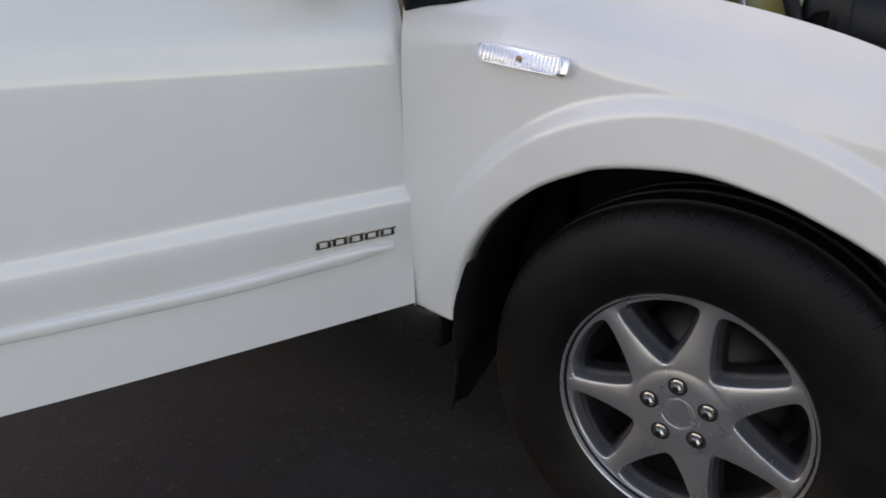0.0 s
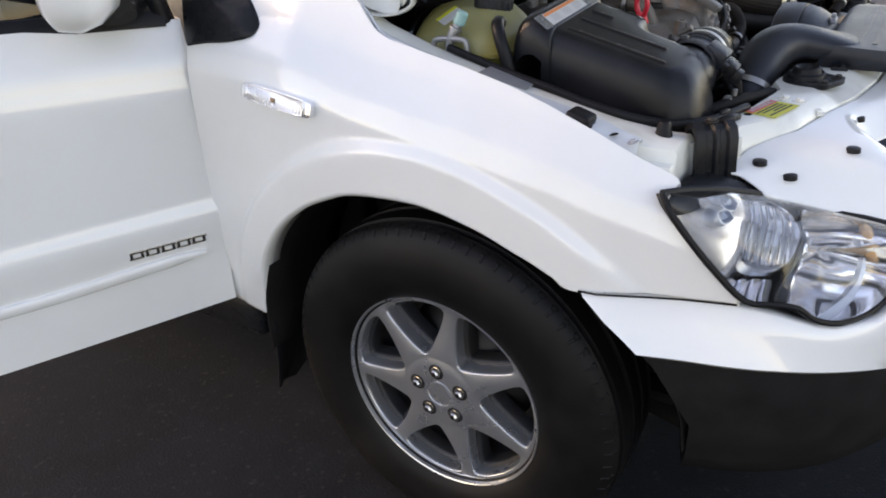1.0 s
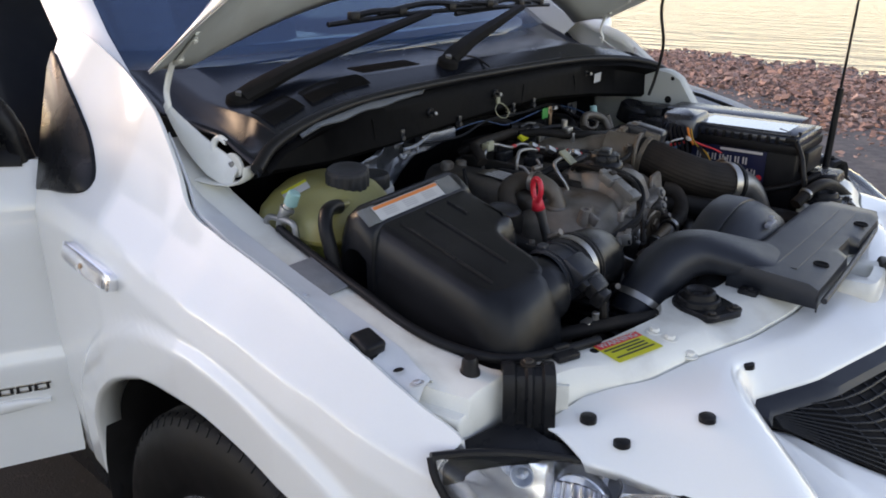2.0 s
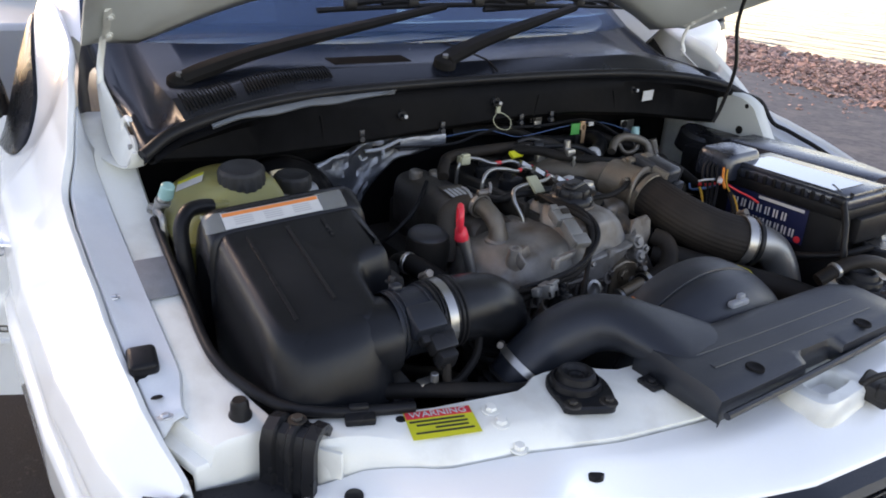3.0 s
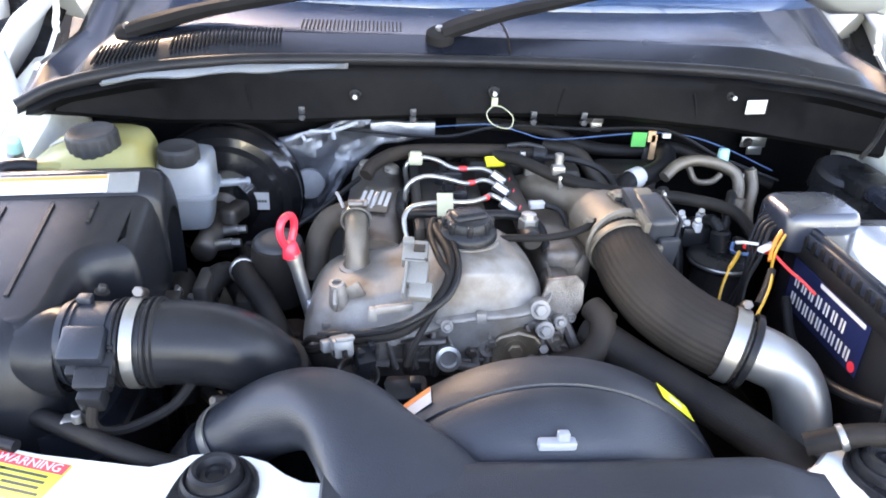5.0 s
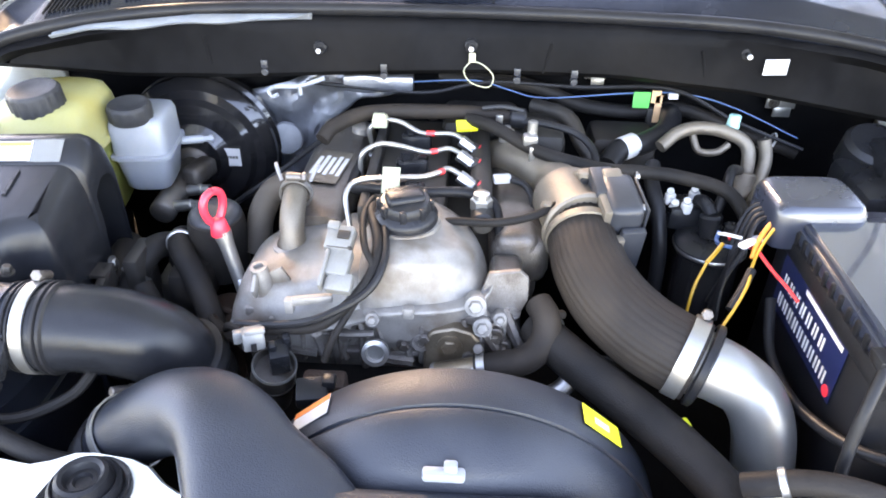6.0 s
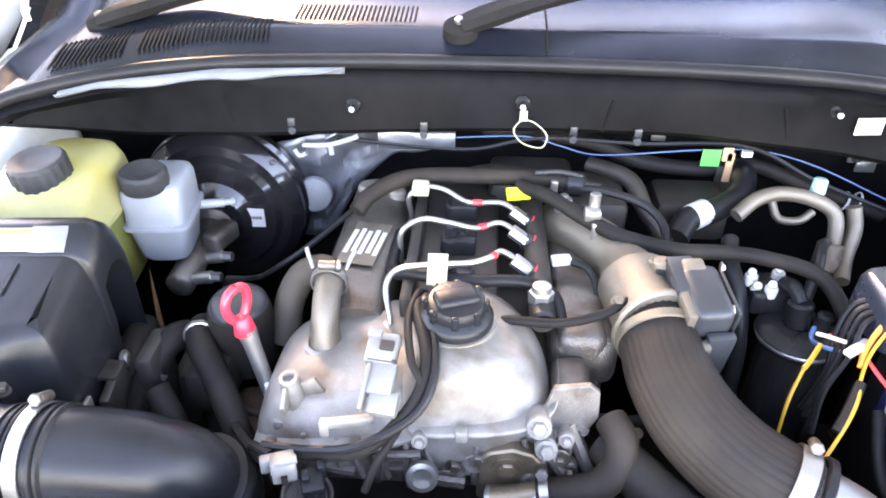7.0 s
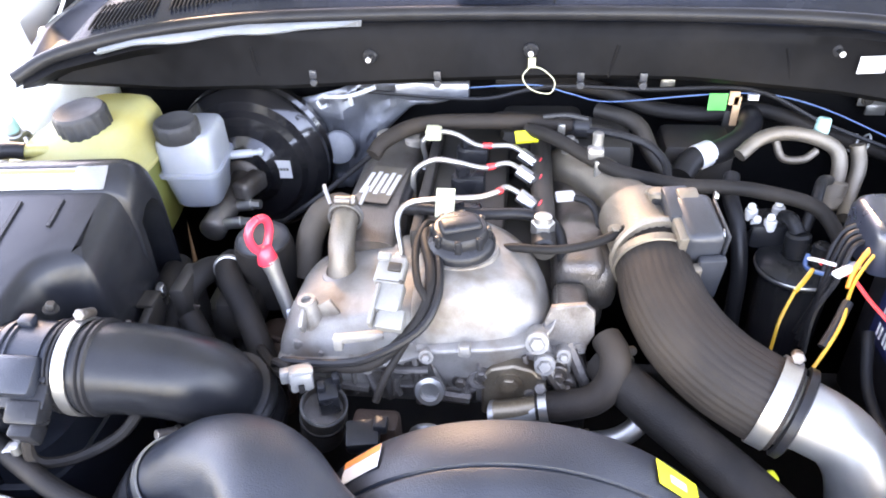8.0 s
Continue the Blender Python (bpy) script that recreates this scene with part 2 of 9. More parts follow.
def asphalt_mat():
    m = mat("asphalt", (0.0092, 0.0112, 0.0142), 0.85, var=0.45, scale=9, bump=1.0, bscale=150, dirt=(0.0158, 0.0184, 0.0222), dirt_amt=0.6, dirt_scale=2.0, spec=0.15)
    nt = m.node_tree
    b = nt.nodes["Principled BSDF"]
    tc = nt.nodes.new("ShaderNodeTexCoord")
    vor = nt.nodes.new("ShaderNodeTexVoronoi")
    vor.inputs["Scale"].default_value = 110
    nt.links.new(tc.outputs["Object"], vor.inputs["Vector"])
    cut = nt.nodes.new("ShaderNodeMapRange")
    cut.inputs["From Min"].default_value, cut.inputs["From Max"].default_value = 0.80, 0.97
    cut.inputs["To Max"].default_value = 0.55
    nt.links.new(vor.outputs["Color"], cut.inputs["Value"])
    mx = nt.nodes.new("ShaderNodeMix")
    mx.data_type = "RGBA"
    old = b.inputs["Base Color"].links[0].from_socket
    nt.links.new(cut.outputs["Result"], mx.inputs[0])
    nt.links.new(old, mx.inputs[6])
    mx.inputs[7].default_value = (0.04, 0.039, 0.04, 1)
    nt.links.new(mx.outputs[2], b.inputs["Base Color"])
    return m


def water_mat():
    m = bpy.data.materials.new("sea_water")
    m.use_nodes = True
    nt = m.node_tree
    b = nt.nodes["Principled BSDF"]
    b.inputs["Base Color"].default_value = (0.08, 0.11, 0.14, 1)
    b.inputs["Roughness"].default_value = 0.10
    b.inputs["IOR"].default_value = 1.33
    tc = nt.nodes.new("ShaderNodeTexCoord")
    mp = nt.nodes.new("ShaderNodeMapping")
    mp.inputs["Scale"].default_value = (0.45, 1.9, 1.0)
    mp.inputs["Rotation"].default_value = (0, 0, radians(18))
    nt.links.new(tc.outputs["Object"], mp.inputs["Vector"])
    n1 = nt.nodes.new("ShaderNodeTexNoise")
    n1.inputs["Scale"].default_value, n1.inputs["Detail"].default_value = 1.6, 5.0
    nt.links.new(mp.outputs["Vector"], n1.inputs["Vector"])
    bn = nt.nodes.new("ShaderNodeBump")
    bn.inputs["Strength"].default_value, bn.inputs["Distance"].default_value = 1.0, 1.1
    nt.links.new(n1.outputs["Fac"], bn.inputs["Height"])
    nt.links.new(bn.outputs["Normal"], b.inputs["Normal"])
    return m


def rock_mat():
    m = mat("shore_rock", (0.240, 0.140, 0.110), 0.85, var=0.3, scale=6, bump=0.8, bscale=60, dirt=(0.34, 0.25, 0.205), dirt_amt=0.6, dirt_scale=2)
    nt = m.node_tree
    b = nt.nodes["Principled BSDF"]
    geo = nt.nodes.new("ShaderNodeNewGeometry")
    hs = nt.nodes.new("ShaderNodeHueSaturation")
    mr = nt.nodes.new("ShaderNodeMapRange")
    mr.inputs["To Min"].default_value, mr.inputs["To Max"].default_value = 0.35, 1.9
    nt.links.new(geo.outputs["Random Per Island"], mr.inputs["Value"])
    nt.links.new(mr.outputs["Result"], hs.inputs["Value"])
    old = b.inputs["Base Color"].links[0].from_socket
    nt.links.new(old, hs.inputs["Color"])
    nt.links.new(hs.outputs["Color"], b.inputs["Base Color"])
    return m


asphalt = asphalt_mat()
gravel = mat("gravel", (0.085, 0.080, 0.078), 0.9, var=0.5, scale=14, bump=1.0, bscale=70, dirt=(0.155, 0.135, 0.120), dirt_amt=0.7, dirt_scale=3.5)
shore_earth = mat("shore_earth", (0.080, 0.050, 0.040), 0.9, var=0.45, scale=8, bump=1.0, bscale=40, dirt=(0.10, 0.065, 0.05), dirt_amt=0.6, dirt_scale=2.0)
water = water_mat()
rock = rock_mat()


# ---- shapes: each gives (points, faces) in world metres ----
def join(*shapes):
    v, f = [], []
    for sv, sf in shapes:
        k = len(v)
        v += [tuple(p) for p in sv]
        f += [tuple(i + k for i in face) for face in sf]
    return v, f


def moved(shape, m):
    return [tuple(m @ Vector(p)) for p in shape[0]], shape[1]


def flipped(shape):
    return [(p[0], -p[1], p[2]) for p in shape[0]], [tuple(reversed(f)) for f in shape[1]]


def axes(along, up=(0, 0, 1)):
    """A turn whose z runs along the given way."""
    z = Vector(along).normalized()
    u = Vector(up)
    if abs(z.dot(u.normalized())) > 0.98:
        u = Vector((1, 0, 0))
    x = u.cross(z).normalized()
    y = z.cross(x)
    return Matrix((x, y, z)).transposed()


def box(c, s, bevel=0.0, rot=(0, 0, 0), seg=2):
    bm = bmesh.new()
    bmesh.ops.create_cube(bm, size=1.0)
    bmesh.ops.scale(bm, vec=s, verts=bm.verts)
    if bevel:
        bmesh.ops.bevel(bm, geom=list(bm.edges), offset=min(bevel, 0.49 * min(s)), segments=seg, profile=0.5, affect="EDGES")
    bm.verts.index_update()
    v = [p.co.copy() for p in bm.verts]
    f = [tuple(q.index for q in face.verts) for face in bm.faces]
    bm.free()
    m = pose(*c, *rot)
    return [tuple(m @ p) for p in v], f


def lathe(profile, base, along, n=24, a0=0.0, a1=360.0, caps=False):
    """profile: (radius, height along) pairs, turned round the line from base."""
    m = axes(along)
    full = abs(a1 - a0) >= 359.9
    k = n if full else n + 1
    v, f = [], []
    for r, h in profile:
        for i in range(k):
            a = radians(a0 + (a1 - a0) * i / n)
            v.append(tuple(Vector(base) + m @ Vector((r * math.cos(a), r * math.sin(a), h))))
    for j in range(len(profile) - 1):
        for i in range(n):
            i2 = (i + 1) % k
            f.append((j * k + i, j * k + i2, (j + 1) * k + i2, (j + 1) * k + i))
    if caps and full:
        f.append(tuple(range(k)))
        f.append(tuple((len(profile) - 1) * k + i for i in range(k)))
    return v, f


def cyl(p0, p1, r0, r1=None, n=16, edge=0.0):
    p0, p1 = Vector(p0), Vector(p1)
    h = (p1 - p0).length
    r1 = r0 if r1 is None else r1
    e = min(edge, h * 0.4, r0 * 0.6, r1 * 0.6)
    prof = [(r0, 0), (r1, h)] if not e else [(r0 - e, 0), (r0, e), (r1, h - e), (r1 - e, h)]
    return lathe(prof, p0, p1 - p0, n, caps=True)


def bolt(p, along, r=0.007, h=0.007):
    a = Vector(along).normalized()
    p = Vector(p)
    return join(cyl(p, p + a * 0.002, r * 1.5, n=14), cyl(p + a * 0.002, p + a * (0.002 + h), r, r * 0.95, n=6, edge=0.001))


def smooth_line(pts, per=6):
    pts = [Vector(p) for p in pts]
    if len(pts) < 3:
        return [pts[0].lerp(pts[-1], i / per) for i in range(per + 1)]
    ext = [2 * pts[0] - pts[1], *pts, 2 * pts[-1] - pts[-2]]
    out = []
    for i in range(1, len(ext) - 2):
        a, b, c, d = ext[i - 1:i + 3]
        for k in range(per):
            t = k / per
            out.append(0.5 * (2 * b + (c - a) * t + (2 * a - 5 * b + 4 * c - d) * t * t + (3 * b - a - 3 * c + d) * t ** 3))
    out.append(pts[-1])
    return out


def tube(pts, r, n=10, per=6, ribs=None, flat=None, flute=0.0, flutes=0):
    """A pipe along pts. r: a number or one for each point; ribs: (depth, number); flat: (width, height) factors for each point."""
    line = smooth_line(pts, per)
    k = len(line)
    radii = [r] * len(pts) if isinstance(r, (int, float)) else list(r)
    flats = flat or [(1.0, 1.0)] * len(pts)
    rings = []
    x = None
    for i, p in enumerate(line):
        t = (line[min(i + 1, k - 1)] - line[max(i - 1, 0)]).normalized()
        if x is None:
            x = axes(t).col[0].copy()
        x = (x - t * x.dot(t)).normalized()
        y = t.cross(x)
        u = i / (k - 1) * (len(pts) - 1)
        j = min(int(u), len(pts) - 2)
        w = u - j
        w = w * w * (3 - 2 * w)
        rad = radii[j] * (1 - w) + radii[j + 1] * w
        fx = flats[j][0] * (1 - w) + flats[j + 1][0] * w
        fy = flats[j][1] * (1 - w) + flats[j + 1][1] * w
        if ribs:
            rad += ribs[0] * math.sin(2 * math.pi * ribs[1] * i / (k - 1))
        ring = []
        for q in range(n):
            a = 2 * math.pi * q / n
            rr = rad * (1 + flute * math.cos(a * flutes)) if flutes else rad
            ring.append(p + x * (rr * fx * math.cos(a)) + y * (rr * fy * math.sin(a)))
        rings.append(ring)
    return loft(rings)


def loft(rings, caps=True, closed=True):
    n = len(rings[0])
    v = [tuple(p) for ring in rings for p in ring]
    f = []
    for j in range(len(rings) - 1):
        for i in range(n if closed else n - 1):
            i2 = (i + 1) % n
            f.append((j * n + i, j * n + i2, (j + 1) * n + i2, (j + 1) * n + i))
    if caps and closed:
        f.append(tuple(reversed(range(n))))
        f.append(tuple((len(rings) - 1) * n + i for i in range(n)))
    return v, f


def grid(rows):
    return loft(rows, caps=False, closed=False)


def rounded(c, a, b, x_axis, y_axis, power=4.0, n=28):
    """A ring: a rounded rectangle (superellipse) of half sizes a and b about c."""
    c, x, y = Vector(c), Vector(x_axis), Vector(y_axis)
    out = []
    for i in range(n):
        t = 2 * math.pi * (i + 0.5) / n
        ct, st = math.cos(t), math.sin(t)
        out.append(c + x * (a * math.copysign(abs(ct) ** (2 / power), ct)) + y * (b * math.copysign(abs(st) ** (2 / power), st)))
    return out


def table(rows, x):
    """Straight interpolation in rows of (x, value)."""
    if x <= rows[0][0]:
        return rows[0][1]
    for (xa, ya), (xb, yb) in zip(rows, rows[1:]):
        if x <= xb:
            return ya + (yb - ya) * (x - xa) / (xb - xa)
    return rows[-1][1]


def smooth(t):
    t = min(1.0, max(0.0, t))
    return t * t * (3 - 2 * t)


def letters(text, m, size, thick=0.0003):
    cu = bpy.data.curves.new("letters", "FONT")
    cu.body, cu.size, cu.extrude, cu.align_x, cu.align_y = text, size, thick, "CENTER", "CENTER"
    ob = bpy.data.objects.new("letters", cu)
    scene.collection.objects.link(ob)
    me = bpy.data.meshes.new_from_object(ob.evaluated_get(bpy.context.evaluated_depsgraph_get()))
    v = [tuple(m @ p.co) for p in me.vertices]
    f = [tuple(p.vertices) for p in me.polygons]
    bpy.data.objects.remove(ob)
    bpy.data.curves.remove(cu)
    bpy.data.meshes.remove(me)
    return v, f


def surface_frame(origin, right, up):
    """A pose whose x runs right and y up on a flat surface."""
    x = Vector(right).normalized()
    y = (Vector(up) - x * Vector(up).dot(x)).normalized()
    z = x.cross(y)
    m = Matrix((x, y, z)).transposed().to_4x4()
    m.translation = Vector(origin)
    return m


def plate(m, w, h, thick=0.0006, dx=0.0, dy=0.0, dz=0.0):
    v, f = box((dx, dy, dz), (w, h, thick))
    return [tuple(m @ Vector(p)) for p in v], f


# ---- things and parts ----
def thing(name, base, label, category, group="", kind=""):
    ob = new(name)
    ob.location = base
    ob.empty_display_size = 0.05
    return tagged(ob, label, category, group, kind)


def part(name, shape, material, parent=None, label="", angle=40, sub=0, solid=0.0, bevel=0.0, kind=""):
    me = bpy.data.meshes.new(name)
    me.from_pydata([tuple(p) for p in shape[0]], [], shape[1])
    bm = bmesh.new()
    bm.from_mesh(me)
    bmesh.ops.remove_doubles(bm, verts=bm.verts, dist=1e-6)
    bmesh.ops.recalc_face_normals(bm, faces=bm.faces)
    bm.to_mesh(me)
    bm.free()
    me.materials.append(material)
    me.shade_smooth()
    me.set_sharp_from_angle(angle=radians(angle))
    ob = new(name, me)
    if parent is not None:
        ob.parent = parent
        if parent.type == "EMPTY":
            ob.matrix_parent_inverse = Matrix.Translation(-Vector(parent.location))
    if solid:
        md = ob.modifiers.new("thickness", "SOLIDIFY")
        md.thickness, md.offset = solid, 0.0
    if bevel:
        md = ob.modifiers.new("edges", "BEVEL")
        md.width, md.segments, md.limit_method = bevel, 2, "ANGLE"
    if sub:
        md = ob.modifiers.new("round", "SUBSURF")
        md.levels = md.render_levels = sub
    return tagged(ob, label, kind=kind)


def single(name, shape, material, label, category, group="", kind="", **more):
    return tagged(part(name, shape, material, None, label, **more), label, category, group, kind)


# ---- the setting ----
SHORE = [(-60, 24.0), (-30, 18.0), (-14, 14.0), (-9, 12.4), (-6.7, 11.6), (-4.3, 11.9), (-2.0, 11.1), (-0.4, 9.95), (3.0, 9.0), (12, 7.6), (60, 6.0)]


def shore_y(x):
    return table(SHORE, max(-60.0, min(60.0, x))) + 0.18 * math.sin(x * 2.3) + 0.10 * math.sin(x * 5.1 + 1.0)


def bank_z(x, y):
    """The hardstand is level; below its edge the bank falls to the water."""
    return -0.19 * smooth((y - shore_y(x) + 4.4) / 4.4)


across = [-400, -120, -60, -40] + [-30 + 0.5 * i for i in range(85)] + [20, 40, 120, 400]
rows = []
for y0 in (-300.0, -20.0, -3.0, 0.0):
    rows.append([(x, y0, 0.0) for x in across])
for k in range(9):
    rows.append([(x, shore_y(x) - 4.4 + 0.55 * k, bank_z(x, shore_y(x) - 4.4 + 0.55 * k) - (0.012 if k else 0.0)) for x in across])
rows.append([(x, shore_y(x) + 1.5, -0.5) for x in across])
rows.append([(x, 60.0, -1.5) for x in across])
single("ground", grid(rows), asphalt, "dark worn asphalt hardstand sloping to the shore", "ground", kind="structure")
verge = []
for k in range(11):
    verge.append([(x, 1.25 + (0.18 * math.sin(1.7 * x) + 0.12 * math.sin(4.3 * x + 1.0)) * (1 - k / 10) + (shore_y(x) - 4.1 - 1.25) * k / 10, 0.008 - (0.03 if k == 0 else 0.0)) for x in [-24 + 0.75 * i for i in range(44)]])
single("gravel_verge", grid(verge), gravel, "grey brown gravel between the hardstand and the shore", "gravel", kind="structure")
bank = []
for k in range(9):
    bank.append([(x, shore_y(x) - 4.5 + 0.58 * k, bank_z(x, shore_y(x) - 4.5 + 0.58 * k) + (0.004 if k else -0.03)) for x in [-24 + 0.5 * i for i in range(66)]])
single("shore_bank", grid(bank), shore_earth, "dark reddish earth bank under the stones", "ground", kind="structure")
rows = []
for y0 in (5.5, 30.0, 200.0, 2500.0):
    rows.append([(x, y0, -0.16) for x in (-2500, -200, 0, 200, 2500)])
single("water", grid(rows), water, "rippled pale sea water reflecting a sunset sky", "water", kind="structure")


def rubble():
    """Broken stones, thickest near the water and thinning out on to the gravel."""
    rnd = random.Random(4)
    kinds = []
    for i in range(14):
        bm = bmesh.new()
        for p in ((1, 0, 0), (-1, 0, 0), (0, 1, 0), (0, -1, 0), (0, 0, 1), (0, 0, -1), (.7, .7, .3), (-.7, .6, -.4), (.5, -.7, .5), (-.6, -.6, .4)):
            k = rnd.uniform(0.7, 1.15)
            bm.verts.new((p[0] * k, p[1] * k * 0.8, p[2] * k * 0.6))
        bmesh.ops.convex_hull(bm, input=list(bm.verts))
        bm.verts.index_update()
        kinds.append(([v.co.copy() for v in bm.verts], [tuple(v.index for v in fc.verts) for fc in bm.faces]))
        bm.free()
    shapes = []
    for i in range(21000):
        x = rnd.uniform(-17, 4.5)
        u = rnd.random() if i % 14 else -0.22 * rnd.random() ** 2
        y = shore_y(x) - 4.4 + u * 4.5
        s = rnd.uniform(0.022, 0.060) * (1.7 if rnd.random() < 0.10 else 1.0) * (0.5 if u < 0 else 0.85 + 0.25 * u)
        m = pose(x, y, bank_z(x, y) + 0.25 * s, rnd.uniform(-35, 35), rnd.uniform(-35, 35), rnd.uniform(0, 360))
        pts, faces = kinds[i % 14]
        shapes.append(([tuple(m @ (p * s)) for p in pts], faces))
    return join(*shapes)


single("shore_rubble", rubble(), rock, "reddish brown broken stones along the water's edge", "rocks", kind="stuff", angle=20)

# ---- the vehicle's body ----
car = thing("utility_vehicle", (0.0, 0.0, 0.0), "white utility vehicle with open bonnet and open front door", "vehicle")
HUB = (0.017, 0.361)
YBASE = [(-0.6, -0.88), (-0.45, -0.893), (-0.25, -0.91), (0.0, -0.915), (0.2, -0.905), (0.32, -0.885), (0.42, -0.853), (0.52, -0.82), (0.64, -0.76)]
ZSHOULDER = [(-0.6, 0.955), (-0.25, 0.945), (-0.1, 0.905), (0.1, 0.87), (0.25, 0.83), (0.35, 0.79), (0.45, 0.75)]
INWARD = [(0.0, 0.0), (0.04, 0.012), (0.09, 0.062), (0.15, 0.10), (0.25, 0.145), (0.35, 0.18)]


REAR_INWARD = [(0.0, 0.0), (0.04, 0.012), (0.09, 0.035), (0.17, 0.06), (0.27, 0.10), (0.36, 0.135)]


FLARE_R = [(55, 0.497), (63, 0.502), (75, 0.510), (88, 0.520), (100, 0.526), (112, 0.530), (130, 0.532), (165, 0.536)]


def side_y(x, z):
    """The outer skin of the fender."""
    up = z - table(ZSHOULDER, x)
    w = smooth((-0.30 - x) / 0.26)
    y = table(YBASE, x) + table(INWARD, up) * (1 - w) + table(REAR_INWARD, up) * w
    if z < 0.6:
        y += 0.015 * (0.6 - z) / 0.2
    r = math.hypot(x - HUB[0], z - HUB[1])
    a = math.degrees(math.atan2(z - HUB[1], x - HUB[0]))
    keep = min(1.0, max(0.25, (175 - a) / 40)) * min(1.0, max(0.0, (a - 25) / 30))
    return y - 0.013 * keep * smooth((table(FLARE_R, a) - r) / 0.024)


ARCH_R = [(45, 0.420), (50, 0.418), (64, 0.414), (78, 0.417), (88, 0.424), (98, 0.427), (108, 0.435), (120, 0.441), (133, 0.447), (145, 0.453), (156, 0.457), (166, 0.461), (173, 0.454)]


def arch(a):
    k = table(ARCH_R, a)
    return HUB[0] + k * math.cos(radians(a)), HUB[1] + k * math.sin(radians(a))


FENDER = [((-0.438, 0.414), (-0.542, 0.422)), (arch(168), (-0.541, 0.50)), (arch(155), (-0.535, 0.62)), (arch(140), (-0.523, 0.75)),
          (arch(125), (-0.514, 0.88)), (arch(112), (-0.508, 0.985)), (arch(107), (-0.540, 1.09)), (arch(103), (-0.553, 1.19)), (arch(100), (-0.525, 1.265)), (arch(97), (-0.46, 1.252)),
          (arch(94), (-0.39, 1.221)), (arch(91), (-0.315, 1.186)), (arch(87), (-0.235, 1.155)), (arch(82), (-0.152, 1.088)), (arch(77), (-0.086, 1.03)),
          (arch(72), (0.0, 1.006)), (arch(66), (0.10, 0.981)), (arch(60), (0.20, 0.949)), (arch(54), (0.29, 0.908)),
          (arch(49), (0.36, 0.871)), ((0.36, 0.680), (0.415, 0.842)), ((0.43, 0.677), (0.402, 0.828)), ((0.48, 0.674), (0.45, 0.760)),
          ((0.521, 0.672), (0.522, 0.674))]


def fender_shape():
    inner = smooth_line([(a[0], 0, a[1]) for a, b in FENDER], 9)
    outer = smooth_line([(b[0], 0, b[1]) for a, b in FENDER], 9)
    cols = []
    for i, o in zip(inner, outer):
        col = []
        for k in range(49):
            t = k / 48
            p = i.lerp(o, t ** 1.15)
            col.append((p.x, side_y(p.x, p.z), p.z))
        # the lip that turns in round the arch, and the flange that turns down in the bonnet gap
        first, last = col[0], col[-1]
        d = Vector((first[0] - HUB[0], 0, first[2] - HUB[1])).normalized() * -0.006
        col = [(first[0] + d.x, first[1] + 0.045, first[2] + d.z), (first[0] + d.x, first[1] + 0.006, first[2] + d.z)] + col
        col += [(last[0], last[1] + 0.006, last[2] - 0.004), (last[0], last[1] + 0.010, last[2] - 0.03)]
        cols.append(col)
    return grid(cols)


right_fender = part("fender", fender_shape(), white_paint, car, "glossy white front fender with a soft wheel arch flare", solid=0.002, angle=50)
left_fender = part("fender", flipped(fender_shape()), white_paint, car, solid=0.002, angle=50)


def marker_lamp(parent, turn):
    """The side repeater: a long clear lens in a slim frame."""
    a, b = Vector((-0.328, -0.917, 0.936)), Vector((-0.168, -0.921, 0.915))
    out = Vector((0.02, -0.97, 0.22)).normalized()
    mid, way = (a + b) / 2 + out * 0.0030, (b - a).normalized()
    up = out.cross(way).normalized()
    ring = lambda k, h, grow: [mid + out * h + way * (q.x * (k + grow)) + up * (q.y * (k + grow)) for q in rounded((0, 0, 0), 0.081, 0.0155, (1, 0, 0), (0, 1, 0), 6.0, 40)]
    base = loft([ring(1.0, -0.012, 0.0), ring(1.0, 0.003, 0.0), ring(0.93, 0.005, 0.0)])
    lens = loft([ring(0.93, 0.004, -0.03), ring(0.9, 0.008, -0.05), ring(0.72, 0.0105, -0.1)])
    rib = box((0, 0, 0), (0.0022, 0.021, 0.003), 0.0008)
    m = surface_frame(mid + out * 0.0065, way, up)
    flutes = [moved(rib, m @ pose(-0.068 + 0.0068 * i, 0, 0)) for i in range(21) if i != 10]
    fl = (lambda s: flipped(s)) if turn else (lambda s: s)
    lamp = part("side_repeater", fl(base), silver_reflector, parent, "slim clear side repeater lamp")
    part("lens", fl(lens), lamp_glass, lamp).visible_shadow = False
    for flute in flutes:
        part("reflector_flute", fl(flute), silver_reflector, lamp)
    part("bulb", fl(moved(lathe([(0.0, 0.002), (0.004, 0.0015), (0.0055, 0), (0.0055, -0.004)], (0, 0, 0), (0, 0, 1), 14), m @ pose(0, 0, 0.004) @ Matrix.Scale(0.8, 4))), tan_tape, lamp)


marker_lamp(right_fender, False)
marker_lamp(left_fender, True)


